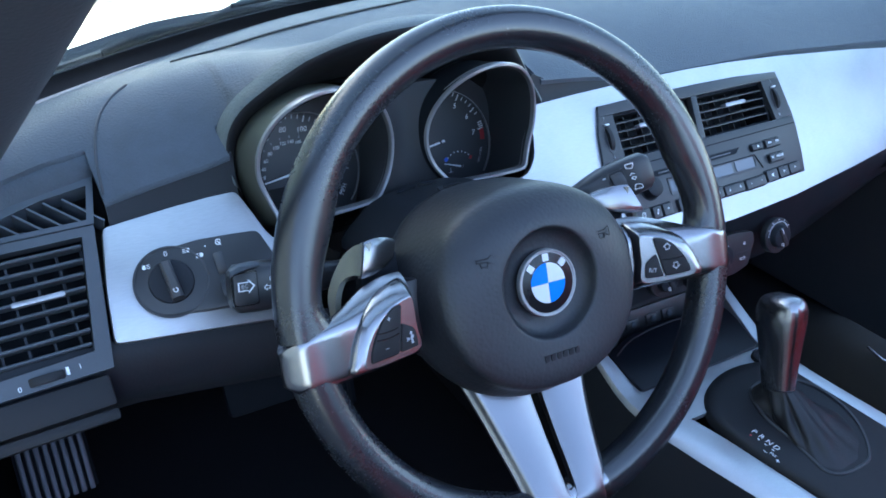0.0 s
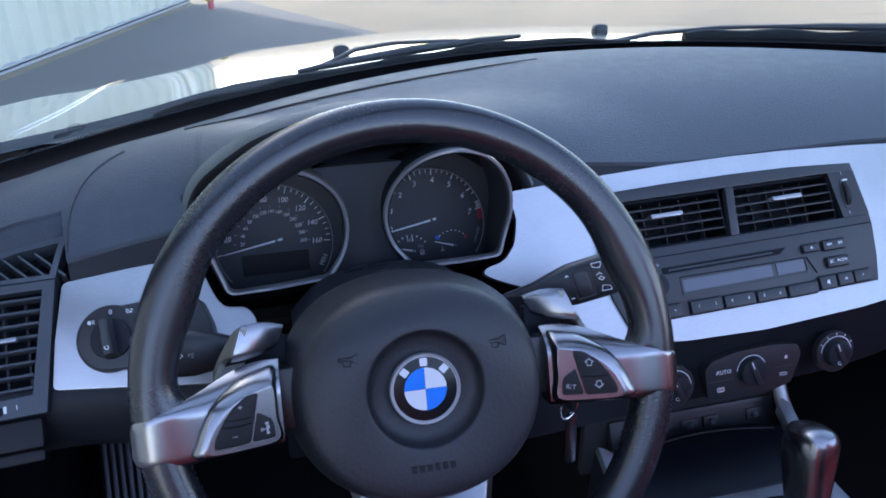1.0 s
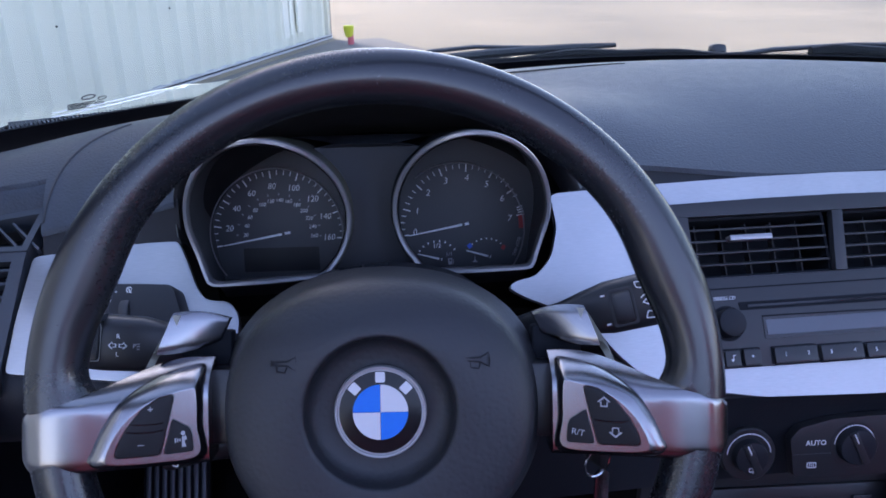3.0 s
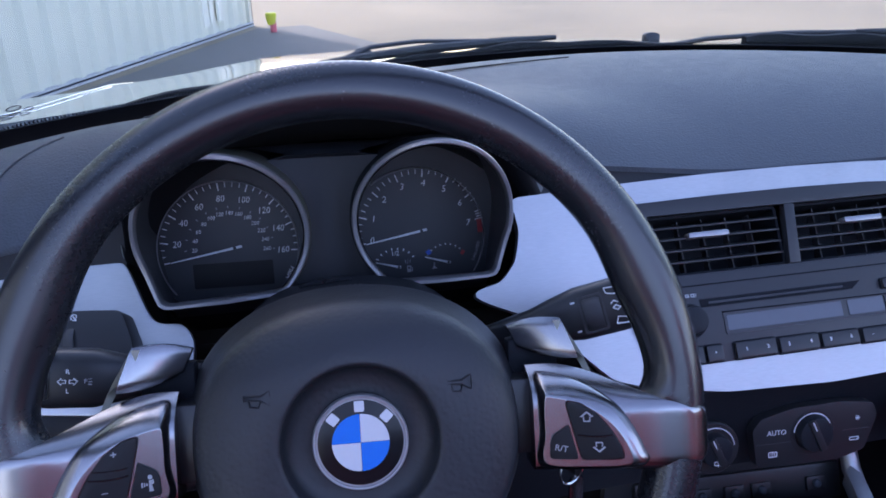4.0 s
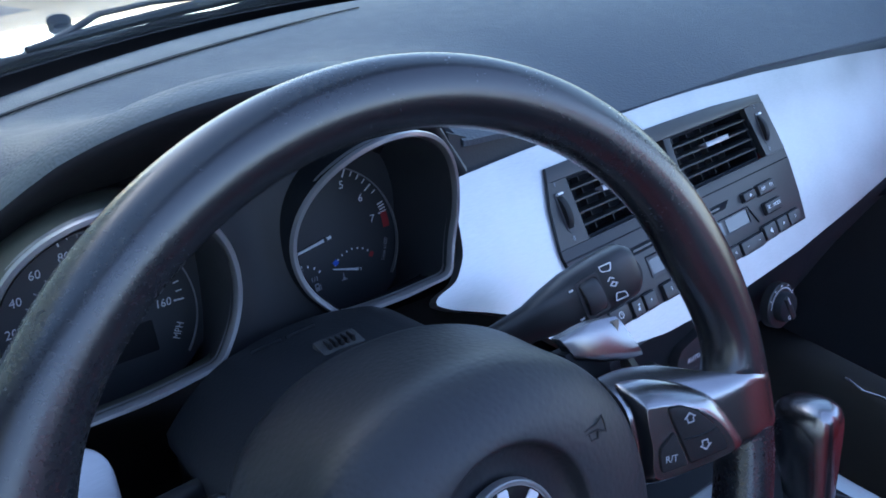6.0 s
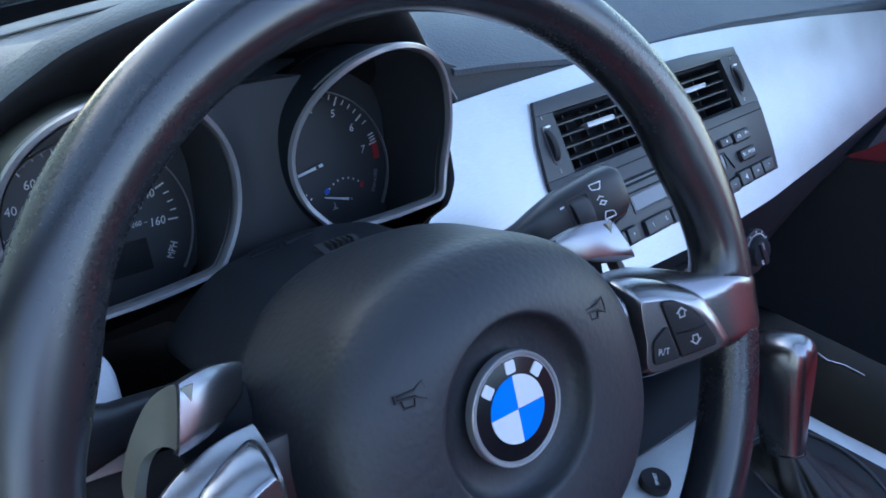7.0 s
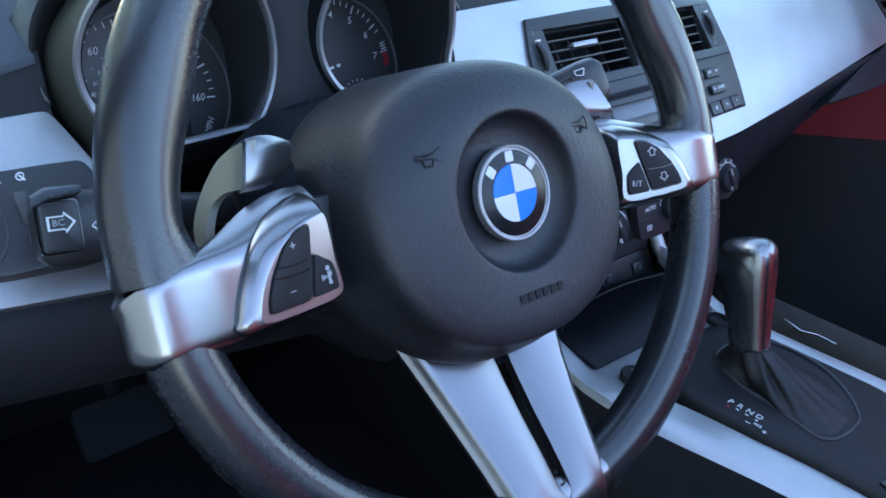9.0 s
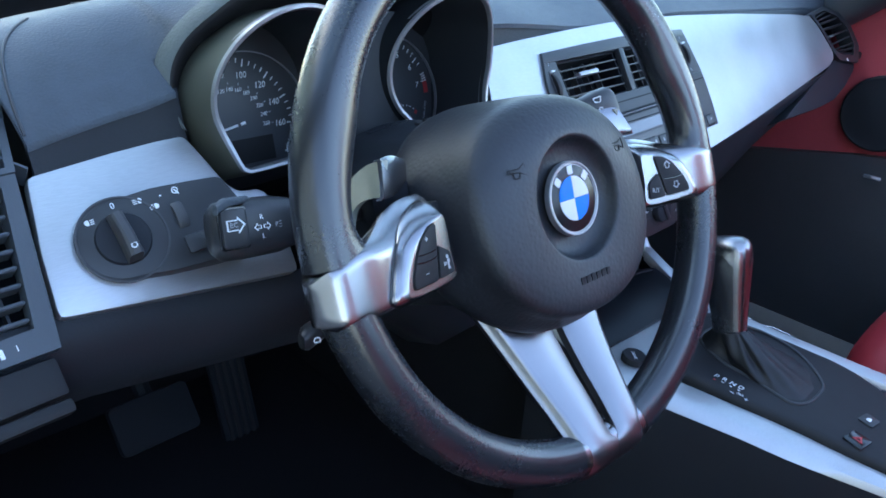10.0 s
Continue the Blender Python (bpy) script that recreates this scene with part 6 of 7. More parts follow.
radio_key(0.2450, 0.2640, -0.1200, -0.1090, ">")
part("speaker_sign", joined([plate([(-0.0022, -0.0010), (-0.0010, -0.0010), (0.0008, -0.0024), (0.0008, 0.0024), (-0.0010, 0.0010), (-0.0022, 0.0010)], 0, 0.0003)]), PRINT, radio, m=at(FAS, 0.2142, -0.1150, 0.0091))
radio_key(0.1950, 0.2130, -0.0835, -0.0768)
part("eject_sign", plate([(-0.0017, -0.001), (0.0017, -0.001), (0, 0.0016)], 0, 0.0003), PRINT, radio, m=at(FAS, 0.2040, -0.0800, 0.0091))
radio_key(0.2180, 0.2440, -0.0848, -0.0760, two=((0.25, "AM"), (0.75, "FM")))
radio_key(0.2185, 0.2440, -0.1015, -0.0925, two=((0.18, "SC"), (0.66, "MODE")))
part("note_sign", joined([plate(circle(-0.0008, -0.0016, 0.0010, n=8), 0, 0.0003), block(-0.0001, -0.0016, 0, 0.0004, 0.0022, 0.0003), block(0.0, 0.0014, 0, 0.0018, 0.0020, 0.0003)]), PRINT, radio, m=at(FAS, 0.0322, -0.1150, 0.0091))
info = part("clock_button", plate(rounded(0.004, -0.1195, 0.0235, -0.1085, 0.001), 0.005, 0.0082, FAS, 0.001), PANEL, radio, "dark button with a clock sign")
part("clock_sign", joined([ring_plate(circle(0, 0, 0.0026, n=14), circle(0, 0, 0.0020, n=14), 0, 0.0003), block(-0.0002, 0, 0, 0.0002, 0.0016, 0.0003), block(0, -0.0002, 0, 0.0012, 0.0002, 0.0003)]), PRINT, info, m=at(FAS, 0.0138, -0.1140, 0.0083))

# ---- heater controls ----
heater = thing("heater_controls", CLI.translation, "dark heater panel with three round knobs", "heater controls")
part("panel", plate(soften([(-0.052, 0.0080), (-0.045, 0.0165), (-0.020, 0.0225), (0.020, 0.0240), (0.0465, 0.0205), (0.0505, 0.010), (0.0400, -0.0170), (0.020, -0.0225), (-0.025, -0.0235), (-0.0485, -0.0215)], 0.003, 3), -0.004, 0.0050, CLI, 0.0012), PANEL, heater)


def climate_knob(x, y, r, plate_r, label):
    k = part("dial_plate", lathe([(plate_r, -0.003), (plate_r, 0.0042), (plate_r - 0.001, 0.0052), (0.001, 0.0052)], at(CLI, x, y), 36), PANEL, heater, "round dark dial plate")
    ring = circle(0, 0, plate_r * 0.82, n=26, a0=5, a1=175)
    inn = circle(0, 0, plate_r * 0.82 - 0.0008, n=26, a0=5, a1=175)
    part("scale_arc", bm_of([Vector((*p, 0.0056)) for p in ring] + [Vector((*p, 0.0056)) for p in inn], [(i, i + 1, 27 + i, 26 + i) for i in range(25)]), PRINT, k, "white arc", m=at(CLI, x, y), smooth=0)
    part("knob", lathe([(r, 0.004), (r * 0.98, 0.0095), (r * 0.92, 0.0116), (r * 0.8, 0.0122), (0.001, 0.0122)], at(CLI, x, y), 36), DASH_LOW, k, label)
    part("finger_bar", bevel(block(-0.0030, -r * 0.92, 0.010, 0.0030, r * 0.92, 0.0142), 0.0015), PANEL, k, m=at(CLI, x, y, 0, 24))
    part("pointer", block(-0.0004, r * 0.35, 0.0141, 0.0004, r * 0.9, 0.0145), PRINT, k, m=at(CLI, x, y, 0, 24))
    return k


kl = climate_knob(-0.0830, -0.0020, 0.0128, 0.0205, "dark air distribution knob")
km = climate_knob(-0.0035, 0.002, 0.0142, 0.0190, "dark fan knob")
kr = climate_knob(0.0885, 0.0055, 0.0135, 0.0205, "dark temperature knob")
lettering("AUTO", 0.0056, at(CLI, -0.0325, 0.0045, 0.0052), PRINT, heater)
part("defrost_sign", joined([ring_plate(rounded(-0.0036, -0.0022, 0.0036, 0.0022, 0.0008, 2), rounded(-0.0030, -0.0016, 0.0030, 0.0016, 0.0005, 2), 0, 0.0003)] + [block(x - 0.0002, -0.0016, 0, x + 0.0002, 0.0016, 0.0003) for x in (-0.0015, 0, 0.0015)]), PRINT, heater, m=at(CLI, -0.0355, -0.0125, 0.0052))
part("split", block(-0.049, -0.0042, 0.0046, -0.021, -0.0036, 0.0053), BLACK, heater, m=CLI)
part("split", block(0.021, 0.0000, 0.0046, 0.0435, 0.0006, 0.0053), BLACK, heater, m=CLI)
part("snow_sign", joined([block(-0.002, -0.0003, 0, 0.002, 0.0003, 0.0003, pose(0, 0, 0, 0, 0, a)) for a in (0, 60, 120)]), PRINT, heater, m=at(CLI, 0.0335, 0.0095, 0.0052))
part("air_sign", joined([ring_plate(rounded(-0.0040, -0.0014, 0.0040, 0.0014, 0.001, 2), rounded(-0.0034, -0.0009, 0.0034, 0.0009, 0.0006, 2), 0, 0.0003)]), PRINT, heater, m=at(CLI, 0.0310, -0.0070, 0.0052))
for k_ob, x, y in ((kl, -0.083, -0.002), (kr, 0.0885, 0.0055)):
    part("knob_sign", joined([ring_plate(rounded(-0.0030, -0.0016, 0.0030, 0.0016, 0.0006, 2), rounded(-0.0025, -0.0011, 0.0025, 0.0011, 0.0004, 2), 0, 0.0003), block(-0.0002, -0.003, 0, 0.0002, 0.001, 0.0003)]), PRINT, k_ob, m=at(CLI, x, y - 0.0085, 0.0124))
for a in (30, 60, 90, 120, 150):
    part("scale_mark", block(0.0178, -0.0004, 0.0052, 0.0196, 0.0004, 0.0056), PRINT, kr, m=at(CLI, 0.0885, 0.0055, 0, a))

# ---- centre console ----
console = thing("centre_console", CON.translation, "black centre console edged with silver rails", "console")
lo = [(0.211, 0.178), (0.2135, 0.087), (0.227, 0.030), (0.251, -0.042), (0.265, -0.090), (0.293, -0.163), (0.33, -0.27), (0.352, -0.40)]
li = [(0.226, 0.170), (0.240, 0.112), (0.268, 0.040), (0.284, -0.015), (0.299, -0.070), (0.316, -0.154), (0.352, -0.27), (0.372, -0.40)]
ro = [(0.444, 0.200), (0.440, 0.110), (0.447, 0.050), (0.462, -0.020), (0.478, -0.093), (0.498, -0.16), (0.515, -0.27), (0.52, -0.40)]
ri = [(0.428, 0.190), (0.421, 0.110), (0.424, 0.050), (0.438, -0.020), (0.453, -0.093), (0.474, -0.16), (0.492, -0.27), (0.50, -0.40)]


def con_z(x, y, lift=0.0):
    return 0.470 + 0.1 * y + lift + max(0, y - 0.115) * 0.35


def strip(a, b, lift, thick):
    """A rail between two lines of the plan, bowed a little."""
    rows = []
    for (x0, y0), (x1, y1) in zip(a, b):
        rows.append([(x0, y0, con_z(x0, y0, lift - 0.006)), (x0 + (x1 - x0) * 0.15, y0 + (y1 - y0) * 0.15, con_z(x0, y0, lift)), ((x0 + x1) / 2, (y0 + y1) / 2, con_z(x0, (y0 + y1) / 2, lift + 0.0012)), (x1, y1, con_z(x1, y1, lift))])
    return sheet(rows, thick, (0, 0, -1))


def refine(pts, n=5):
    out = []
    for i in range(len(pts) - 1):
        p0, p1, p2, p3 = (Vector(pts[max(0, min(len(pts) - 1, i + d))]) for d in (-1, 0, 1, 2))
        for j in range(n):
            t = j / n
            out.append(tuple(0.5 * ((2 * p1) + (p2 - p0) * t + (2 * p0 - 5 * p1 + 4 * p2 - p3) * t * t + (3 * p1 - p0 - 3 * p2 + p3) * t ** 3)))
    return out + [tuple(pts[-1])]


part("rail", strip(refine(lo), refine(li), 0.002, 0.006), ALU, console, "silver console rail", smooth=40)
part("rail", strip(refine(ri), refine(ro), 0.002, 0.006), ALU, console, "silver console rail", smooth=40)
bridge = [[(x, y, con_z(x, y, 0.0022)) for x in np.linspace(0.238 + (0.112 - y) * 0.40, 0.4225, 24)] for y in np.linspace(0.112, 0.060, 8)]
part("bridge", sheet(bridge, 0.005, (0, 0, -1)), ALU, console, "silver bridge before the gear lever", smooth=40)
sides = []
for line in (refine(lo), refine(ro)):
    sides.append(sheet([[(x, y, con_z(x, y, -0.004)), (x + (0.004 if x > 0.4 else -0.004), y, con_z(x, y, -0.05)), (x + (0.01 if x > 0.4 else -0.01), y, 0.17)] for x, y in line], 0.006, (1 if line[0][0] < 0.3 else -1, 0, 0)))
part("side_panel", sides[0], DASH_LOW, console, "black console side", smooth=40)
part("side_panel", sides[1], DASH_LOW, console, "black console side", smooth=40)
gate = [(0.365, 0.097), (0.330, 0.093), (0.300, 0.080), (0.282, 0.058), (0.279, 0.030), (0.287, -0.012), (0.301, -0.066), (0.317, -0.15), (0.325, -0.19), (0.40, -0.19), (0.418, -0.15), (0.437, -0.10), (0.444, -0.06), (0.438, -0.02), (0.426, 0.040), (0.418, 0.072), (0.400, 0.090)]
gp = smooth_loop(gate, 4)
rings = []
for sc_, h in ((1.012, -0.004), (1.0, 0.0045), (0.975, 0.0075), (0.9, 0.0095), (0.6, 0.0105), (0.2, 0.011), (0.02, 0.011)):
    cx, cy = 0.362, -0.045
    rings.append([(cx + (x - cx) * sc_, cy + (y - cy) * sc_, con_z(0, min(cy + (y - cy) * sc_, 0.115), h)) for x, y in gp])
part("gate_panel", loft(rings), RUBBER, console, "raised dark grey gear lever panel", smooth=40)
part("rear_filler", sheet([[(x, y, con_z(x, y, -0.001)) for x in np.linspace(a, b, 6)] for y, a, b in ((-0.10, 0.302, 0.452), (-0.16, 0.318, 0.473), (-0.27, 0.353, 0.491), (-0.40, 0.373, 0.499))], 0.01, (0, 0, -1)), DASH_LOW, console)
lid = [(0.2365, 0.1125), (0.300, 0.1105), (0.360, 0.1105), (0.417, 0.1125), (0.421, 0.150), (0.420, 0.170), (0.390, 0.178), (0.330, 0.181), (0.275, 0.178), (0.232, 0.165), (0.230, 0.150)]
lp = soften(lid, 0.004, 3)
LZ = frame_of((0.325, 0.146, con_z(0.325, 0.146)), (0, -0.30, 0.95), (1, 0, 0))
part("lid", plate([(x - 0.325, (y - 0.146) / 0.954) for x, y in lp], -0.004, 0.0035, LZ, 0.0015), LID, console, "black storage lid")
part("lid_line", tube([LZ @ Vector((x - 0.325, (y - 0.146) / 0.954, 0.004)) for x, y in refine([(0.238, 0.158), (0.268, 0.170), (0.310, 0.1755), (0.360, 0.175), (0.410, 0.168)], 4)], 0.0009, 6), PANEL, console)
SW = frame_of((0.345, 0.203, 0.497), (0, -0.9, 0.43), (1, 0.02, 0))
part("switch_strip", bevel(block(-0.105, -0.016, -0.012, 0.092, 0.017, 0.0), 0.003), PANEL, console, "dark strip of small switches", m=SW)
for x in (-0.072, -0.044, -0.013, 0.013, 0.066):
    sw = part("switch", plate(rounded(x - 0.0095, -0.0065, x + 0.0095, 0.0065, 0.002), -0.001, 0.0028, SW, 0.0012), PANEL, console, "small dark switch")
    part("switch_dome", lathe([(0.0042, 0.0), (0.0040, 0.0022), (0.0026, 0.0036), (0.001, 0.0040)], at(SW, x, 0, 0.0024), 14), DASH, sw)
part("back_wall", block(0.215, 0.215, 0.44, 0.44, 0.225, 0.66), BLACK, console, "dark back of the console recess")
part("corner_post", tube([(0.436, 0.120, 0.482), (0.438, 0.165, 0.494), (0.440, 0.198, 0.514), (0.437, 0.214, 0.545)], [0.006, 0.007, 0.008, 0.007], 10), ALU, console, "silver end of the rail", smooth=50)
sport = part("sport_button", lathe([(0.0128, -0.002), (0.0128, 0.004), (0.0118, 0.0055), (0.0105, 0.0050), (0.001, 0.0046)], at(CON, 0.2590 - 0.345, 0.086, 0.0035), 28), RUBBER, console, "round black sport button")
lettering("SPORT", 0.0042, at(CON, 0.2590 - 0.345, 0.086, 0.0086, 52), PRINT, sport)
part("socket", lathe([(0.011, -0.002), (0.011, 0.004), (0.009, 0.005), (0.008, 0.001), (0.001, 0.001)], at(CON, 0.406 - 0.345, 0.097, 0.0035), 24), RUBBER, console, "round black socket")
GZ = at(CON, 0, 0, 0.0088)
for t_, x, y in (("P", 0.3003, 0.0143), ("R", 0.3020, 0.0060), ("N", 0.3030, -0.0028), ("D", 0.3043, -0.0112)):
    lettering(t_, 0.0086, at(GZ, x - 0.345, y, 0.0016, -90 + 6), PRINT, console, "gear_letter", 0.1)
for t_, x, y in (("\u2013", 0.2904, -0.0091), ("+", 0.2914, -0.0237)):
    lettering(t_, 0.0086, at(GZ, x - 0.345, y, 0.0012, -84), PRINT, console, "gear_letter")
lettering("M/S", 0.0045, at(GZ, 0.2940 - 0.345, -0.0160, 0.0013, -84), PRINT, console, "gear_letter")
part("gear_dot", block(-0.001, -0.001, 0, 0.001, 0.001, 0.0004), RED_PRINT, console, "small red mark", m=at(GZ, 0.2934 - 0.345, 0.0124, 0.0012))
for x, y in ((0.2965, 0.0050), (0.2975, -0.0035), (0.2985, -0.0120)):
    part("gear_dot", block(-0.0004, -0.0014, 0, 0.0004, 0.0014, 0.0004), PRINT, console, m=at(GZ, x - 0.345, y, 0.0013))
haz = part("hazard_button", plate(rounded(-0.0105, -0.0095, 0.0105, 0.0095, 0.002), 0, 0.0035, at(CON, 0.3275 - 0.345, -0.1185, 0.0085, -8), 0.001), GLOSSY, console, "black hazard light button")
part("hazard_sign", ring_plate([(-0.0052, -0.0032), (0.0052, -0.0032), (0, 0.0058)], [(-0.0022, -0.0016), (0.0022, -0.0016), (0, 0.0022)], 0, 0.0005), RED_PRINT, haz, "red triangle", m=at(CON, 0.3275 - 0.345, -0.1195, 0.0121, -98))
lock = part("lock_button", plate(rounded(-0.0085, -0.0075, 0.0085, 0.0075, 0.002), 0, 0.0035, at(CON, 0.3660 - 0.345, -0.1145, 0.0090, -8), 0.001), PANEL, console, "dark door lock button")
part("lock_sign", joined([ring_plate(rounded(-0.0022, -0.0030, 0.0022, 0.0006, 0.0005, 2), rounded(-0.0014, -0.0022, 0.0014, -0.0002, 0.0003, 2), 0, 0.0004), ring_plate(circle(0, 0.0006, 0.0017, n=10), circle(0, 0.0006, 0.0011, n=10), 0, 0.0004)]), PRINT, lock, m=at(CON, 0.3660 - 0.345, -0.1145, 0.0126, -98))

# ---- gear lever ----
lever = thing("gear_lever", (0.345, 0.03, 0.48), "black leather gear lever with a chrome-backed knob and boot", "gear lever")
ax = (Vector((0.356, 0.060, 0.604)) - Vector((0.346, 0.030, 0.512))).normalized()
base_k = Vector((0.346, 0.030, 0.510))
e_side = Vector((1, 0, 0)) - ax * ax.x
e_side.normalize()
e_back = ax.cross(e_side)
if e_back.y > 0:
    e_back = -e_back
KNOB = ((0.0, 0.0120, 0.0156), (0.010, 0.0126, 0.0166), (0.030, 0.0142, 0.0186), (0.055, 0.0168, 0.0218), (0.075, 0.0188, 0.0243), (0.086, 0.0189, 0.0247), (0.0925, 0.0176, 0.0234), (0.0970, 0.0146, 0.0200), (0.0998, 0.0098, 0.0140), (0.1010, 0.0030, 0.0045))
part("knob_shell", oval_loft([(base_k + ax * f + e_back * 0.002, e_side * a, e_back * b) for f, a, b in KNOB], 36, 2.5), SATIN, lever, "polished silver back and top of the knob", smooth=60)
secs = []
for f, a, b in KNOB[:7]:
    f2 = f * 0.955 - 0.0005
    secs.append((base_k + ax * f2 - e_back * 0.0004, e_side * (a + (0.0016 if f < 0.08 else 0.0004)), e_back * (b + 0.0004)))
part("knob", oval_loft(secs, 36, 2.25), LEATHER, lever, "black leather sides of the knob", smooth=50)
part("knob_ring", tube([base_k + ax * 0.001 + e_back * 0.002 + e_side * 0.0125 * math.cos(a) + e_back * 0.0158 * math.sin(a) for a in np.linspace(0, 2 * math.pi, 30)], 0.0011, 8), GLOSSY, lever)
boot_base = [(0.343, 0.057), (0.3275, 0.022), (0.3275, -0.004), (0.3262, -0.030), (0.3255, -0.054), (0.3389, -0.0646), (0.365, -0.066), (0.3846, -0.0608), (0.408, -0.035), (0.420, -0.005), (0.418, 0.030), (0.400, 0.052), (0.375, 0.061)]
bb = smooth_loop(boot_base, 5)
rings = []
nb = len(bb)
for i, f in enumerate(np.linspace(0, 1, 13)):
    ring = []
    for j, (x, y) in enumerate(bb):
        th = 2 * math.pi * j / nb
        top = base_k + e_side * 0.0125 * math.cos(math.atan2(y - 0.0, x - 0.366)) + e_back * 0.0155 * -math.sin(math.atan2(y - 0.0, x - 0.366)) + ax * 0.004
        base = Vector((x, y, con_z(0, y, 0.0085)))
        p = base.lerp(top, f)
        drape = 0.5 + 0.5 * math.cos(math.atan2(y + 0.03, x - 0.366) + 1.9)
        sag = -(0.010 - 0.007 * drape) * math.sin(math.pi * f)
        fold = 0.0048 * math.sin(th * 5 + 2.0 * f + 0.6) * math.sin(math.pi * min(1, f * 1.05)) + 0.0022 * math.sin(th * 11 - 4 * f) * math.sin(math.pi * f)
        out = Vector((x - 0.366, y, 0)).normalized()
        ring.append(p + Vector((0, 0, sag)) + out * fold)
    rings.append(ring)
part("boot", loft(rings, cap=False), BOOT, lever, "creased black leather boot", smooth=60)
part("boot_welt", tube([(x, y, con_z(0, y, 0.0105)) for x, y in bb] + [(bb[0][0], bb[0][1], con_z(0, bb[0][1], 0.0105))], 0.0019, 8), PANEL, lever, "stitched welt of the boot")

# ---- cabin shell: floor, footwell, doors, seat ----
tagged(part("floor", block(-0.50, -1.3, 0.10, 1.19, 1.0, 0.14), CARPET, smooth=0), "black carpeted car floor", "floor", kind="structure")
tagged(part("wall_footwell", block(-0.50, 0.80, 0.12, 1.19, 0.84, 0.68), CARPET, smooth=0), "black carpeted footwell bulkhead", "bulkhead", kind="structure")
tagged(part("wall_rear", block(-0.50, -1.34, 0.10, 1.19, -1.24, 1.0), DASH_LOW, smooth=0), "dark rear cabin wall", "wall", kind="structure")
tagged(part("wall_tunnel", block(0.27, 0.20, 0.13, 0.43, 0.82, 0.46, None, 0.02), CARPET), "black carpeted tunnel ahead of the console", "tunnel", kind="structure")

pd = thing("brake_pedal", (-0.05, 0.60, 0.25), "black rubber brake pedal with a grained pad", "pedal")
PB = frame_of((-0.052, 0.600, 0.250), (0.05, -0.80, 0.60), (1, 0.02, 0.0))
part("pad", plate(rounded(-0.055, -0.034, 0.055, 0.034, 0.008), 0, 0.012, PB, 0.003), DEEP, pd)
part("arm", tube([(-0.05, 0.605, 0.25), (-0.05, 0.68, 0.33), (-0.05, 0.74, 0.45), (-0.05, 0.81, 0.55)], 0.012, 8), DEEP, pd)
acc = thing("accelerator_pedal", (0.085, 0.60, 0.14), "tall ribbed black accelerator pedal", "pedal")
PA = frame_of((0.088, 0.640, 0.170), (0.0, -0.95, 0.30), (1, 0, 0))
part("pad", plate(rounded(-0.029, -0.11, 0.029, 0.10, 0.008), 0, 0.010, PA, 0.003), DEEP, acc)
for i in range(4):
    part("rib", block(-0.021 + 0.012 * i, -0.10, 0.010, -0.015 + 0.012 * i, 0.09, 0.014, PA, 0.001), RUBBER, acc)
foot = thing("footrest", (-0.345, 0.64, 0.17), "ribbed metal footrest beside the door", "footrest")
PF = frame_of((-0.350, 0.640, 0.160), (0.05, -0.80, 0.55), (1, 0.05, 0))
part("pad", plate(rounded(-0.05, -0.12, 0.05, 0.085, 0.006), -0.01, 0.004, PF, 0.002), DEEP, foot)
for i in range(8):
    part("rib", block(-0.045 + 0.0118 * i, -0.115, 0.004, -0.038 + 0.0118 * i, 0.08, 0.008, PF, 0.001), STEEL, foot, "metal rib")

door = thing("passenger_door", (1.10, 0.0, 0.5), "passenger door with red and black inner panel", "door")
DX = 1.07
part("upper_panel", sheet([[(DX + 0.01 * math.sin(3 * y) - 0.02 * max(0, (z - 0.70)) * 4, y, z) for z in (0.80, 0.775, 0.73, 0.66, 0.60, 0.55, 0.44)] for y in np.linspace(-1.0, 0.62, 26)], 0.03, (1, 0, 0)), DOOR_RED, door, "red leather upper door panel", smooth=60)
part("lower_panel", sheet([[(DX - 0.012, y, z) for z in (0.535 - 0.20 * max(0, y - 0.13), 0.50 - 0.20 * max(0, y - 0.13), 0.40, 0.30, 0.18)] for y in np.linspace(-1.0, 0.60, 24)], 0.04, (1, 0, 0)), DOOR_LOW, door, "dark grey lower door panel", smooth=50)
part("top_rail", oval_loft([((DX + 0.01, y, 0.795), (0.03, 0, 0), (0, 0, 0.022)) for y in np.linspace(-1.0, 0.46, 12)], 14, 2.6), DASH, door, "dark padded door top", smooth=50)
part("speaker", lathe([(0.064, -0.004), (0.064, 0.008), (0.060, 0.012), (0.054, 0.0105), (0.030, 0.0125), (0.001, 0.013)], frame_of((DX - 0.004, 0.160, 0.602), (-1, 0, 0.05), (0, 1, 0)), 40), DASH_LOW, door, "round black speaker grille")
part("latch", tube([(DX - 0.03, 0.150, 0.500), (DX - 0.036, 0.135, 0.502), (DX - 0.03, 0.124, 0.500)], 0.0032, 8), BEZEL, door, "small chrome latch")
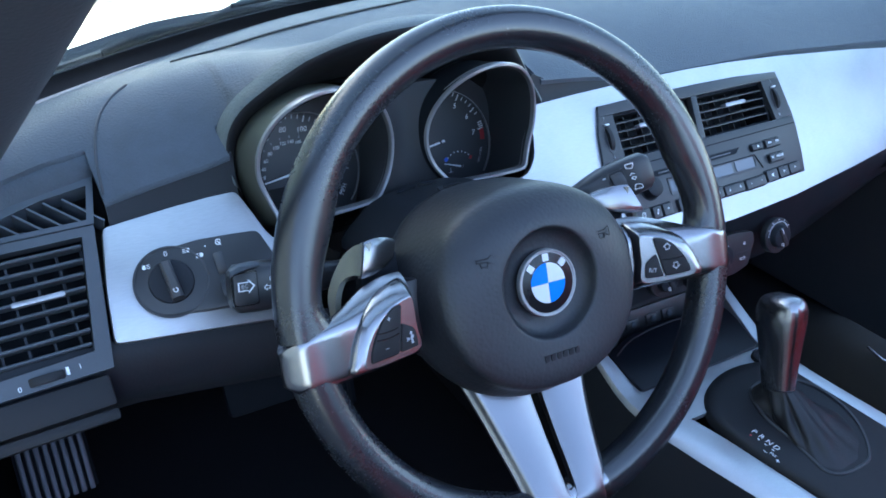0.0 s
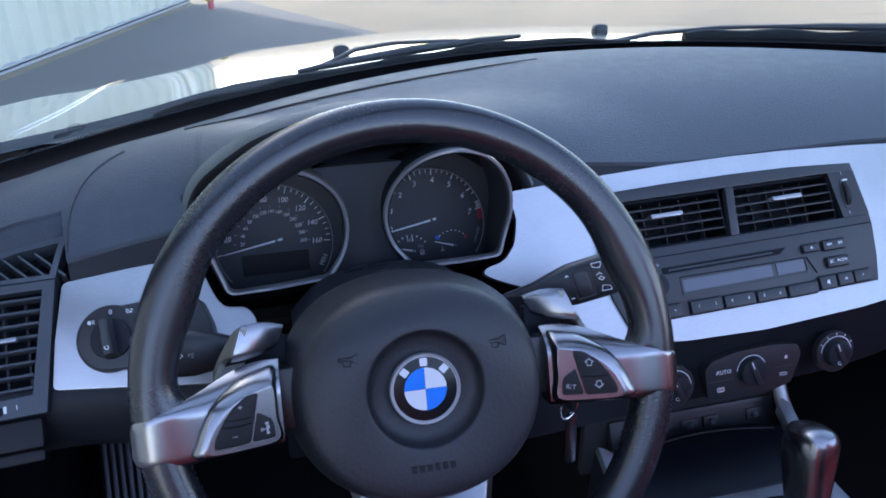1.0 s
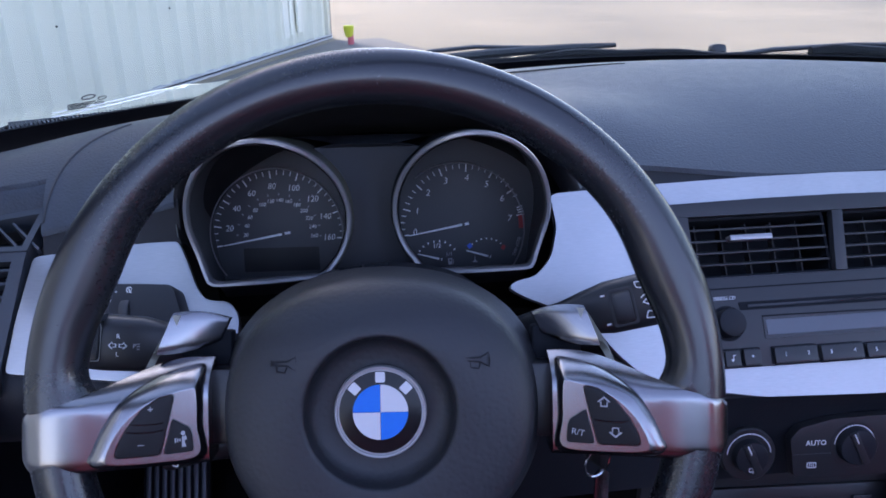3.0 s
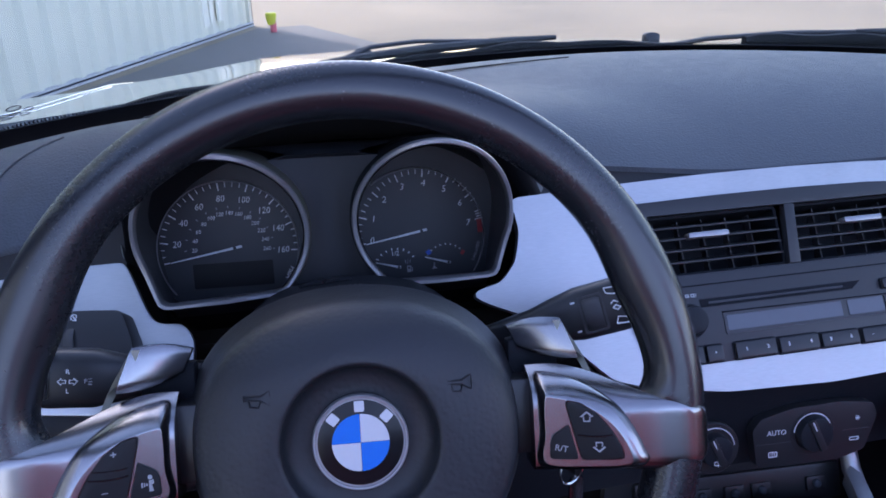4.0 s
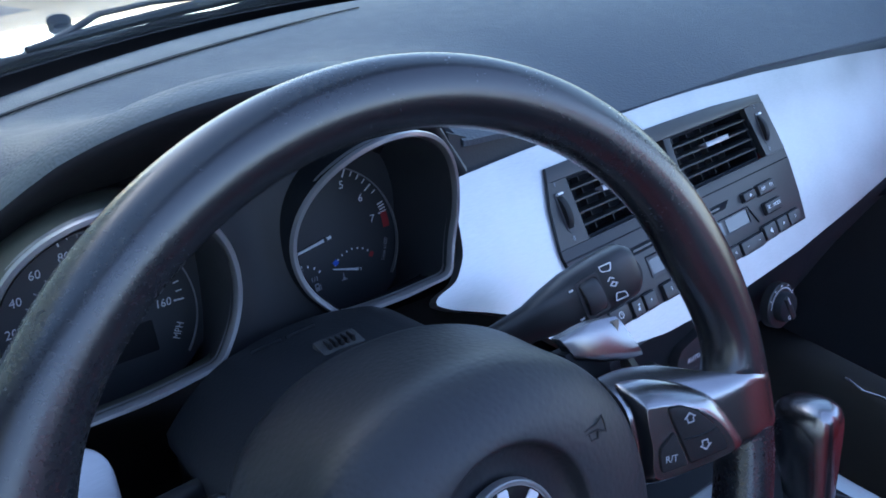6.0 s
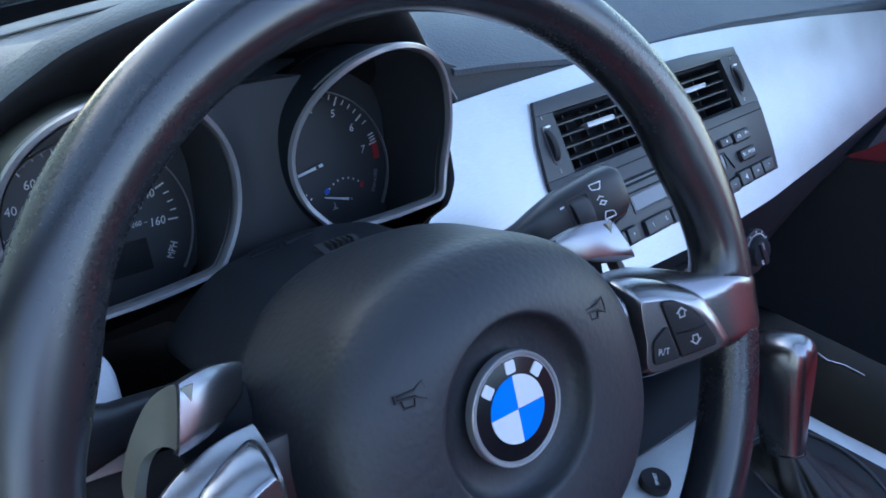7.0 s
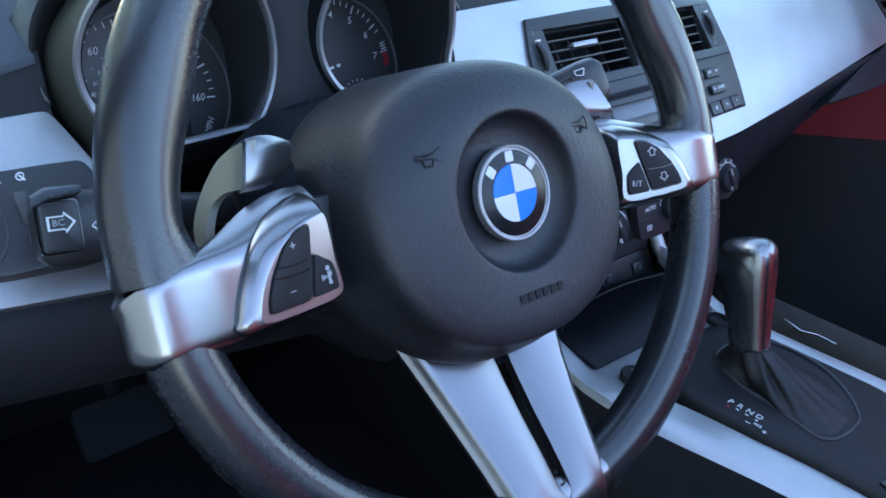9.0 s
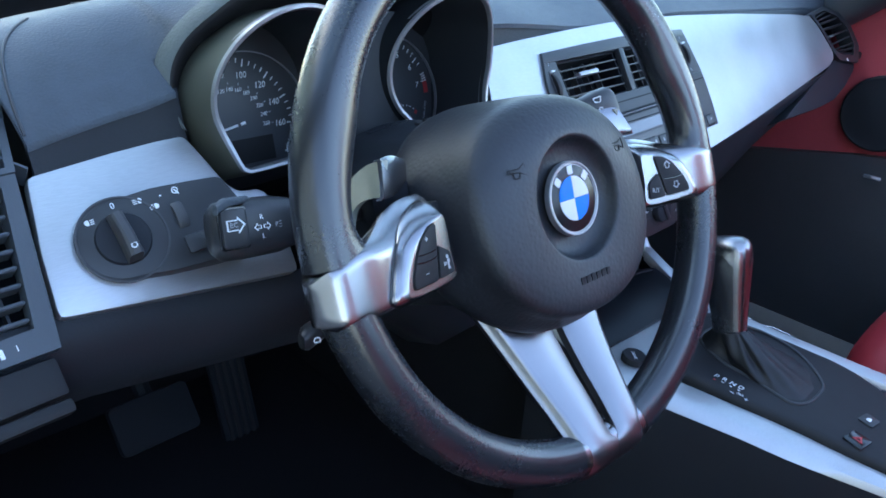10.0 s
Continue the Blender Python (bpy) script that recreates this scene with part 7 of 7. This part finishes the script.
part("pocket_strap", tube([(1.052, 0.300, 0.150), (1.052, 0.265, 0.142), (1.050, 0.235, 0.150), (1.052, 0.200, 0.148)], 0.0035, 6, flat=0.5), SATIN, door, "thin pale strap on the door pocket")

ddoor = tagged(part("wall_sill", block(-0.50, -1.0, 0.12, -0.44, 0.27, 0.36, None, 0.02), DASH_LOW), "dark door sill of the driver side", "sill", kind="structure")
tagged(part("wall_side", block(-0.50, 0.27, 0.12, -0.43, 0.82, 0.74, None, 0.01), DASH_LOW), "dark footwell side lining", "lining", kind="structure")
tagged(part("wall_side_1", block(1.12, 0.40, 0.12, 1.19, 0.82, 0.74, None, 0.01), DASH_LOW), "dark footwell side lining", "lining", kind="structure")

seat = thing("passenger_seat", (0.80, -0.35, 0.3), "red leather passenger seat", "seat")
secs = []
for y, hw, zc, hh in ((0.045, 0.10, 0.345, 0.045), (0.035, 0.19, 0.355, 0.065), (0.0, 0.235, 0.365, 0.072), (-0.06, 0.25, 0.37, 0.075), (-0.20, 0.255, 0.365, 0.075), (-0.40, 0.255, 0.35, 0.07), (-0.55, 0.25, 0.34, 0.07)):
    secs.append(((0.825, y - 0.045, zc - 0.015), (hw, 0, 0), (0, 0, hh)))
part("cushion", oval_loft(secs, 36, 3.0), RED, seat, "red leather seat cushion", smooth=60)
secs = []
for z, hw, y, hd in ((0.36, 0.22, -0.56, 0.05), (0.45, 0.255, -0.58, 0.07), (0.65, 0.26, -0.64, 0.07), (0.85, 0.24, -0.70, 0.06), (0.98, 0.15, -0.74, 0.05), (1.10, 0.12, -0.77, 0.04), (1.13, 0.06, -0.78, 0.02)):
    secs.append(((0.80, y, z), (hw, 0, 0), (0, hd, 0)))
part("backrest", oval_loft(secs, 32, 3.0), RED, seat, "red leather backrest", smooth=60)
part("base", block(0.62, -0.56, 0.14, 1.02, -0.05, 0.30, None, 0.02), BLACK, seat)
driver_seat = copy_thing(seat, Matrix.Translation((-0.045, -0.55, 0.25)))
driver_seat.name = "driver_seat"
tagged(driver_seat, "red leather driver seat behind the steering wheel", "seat")
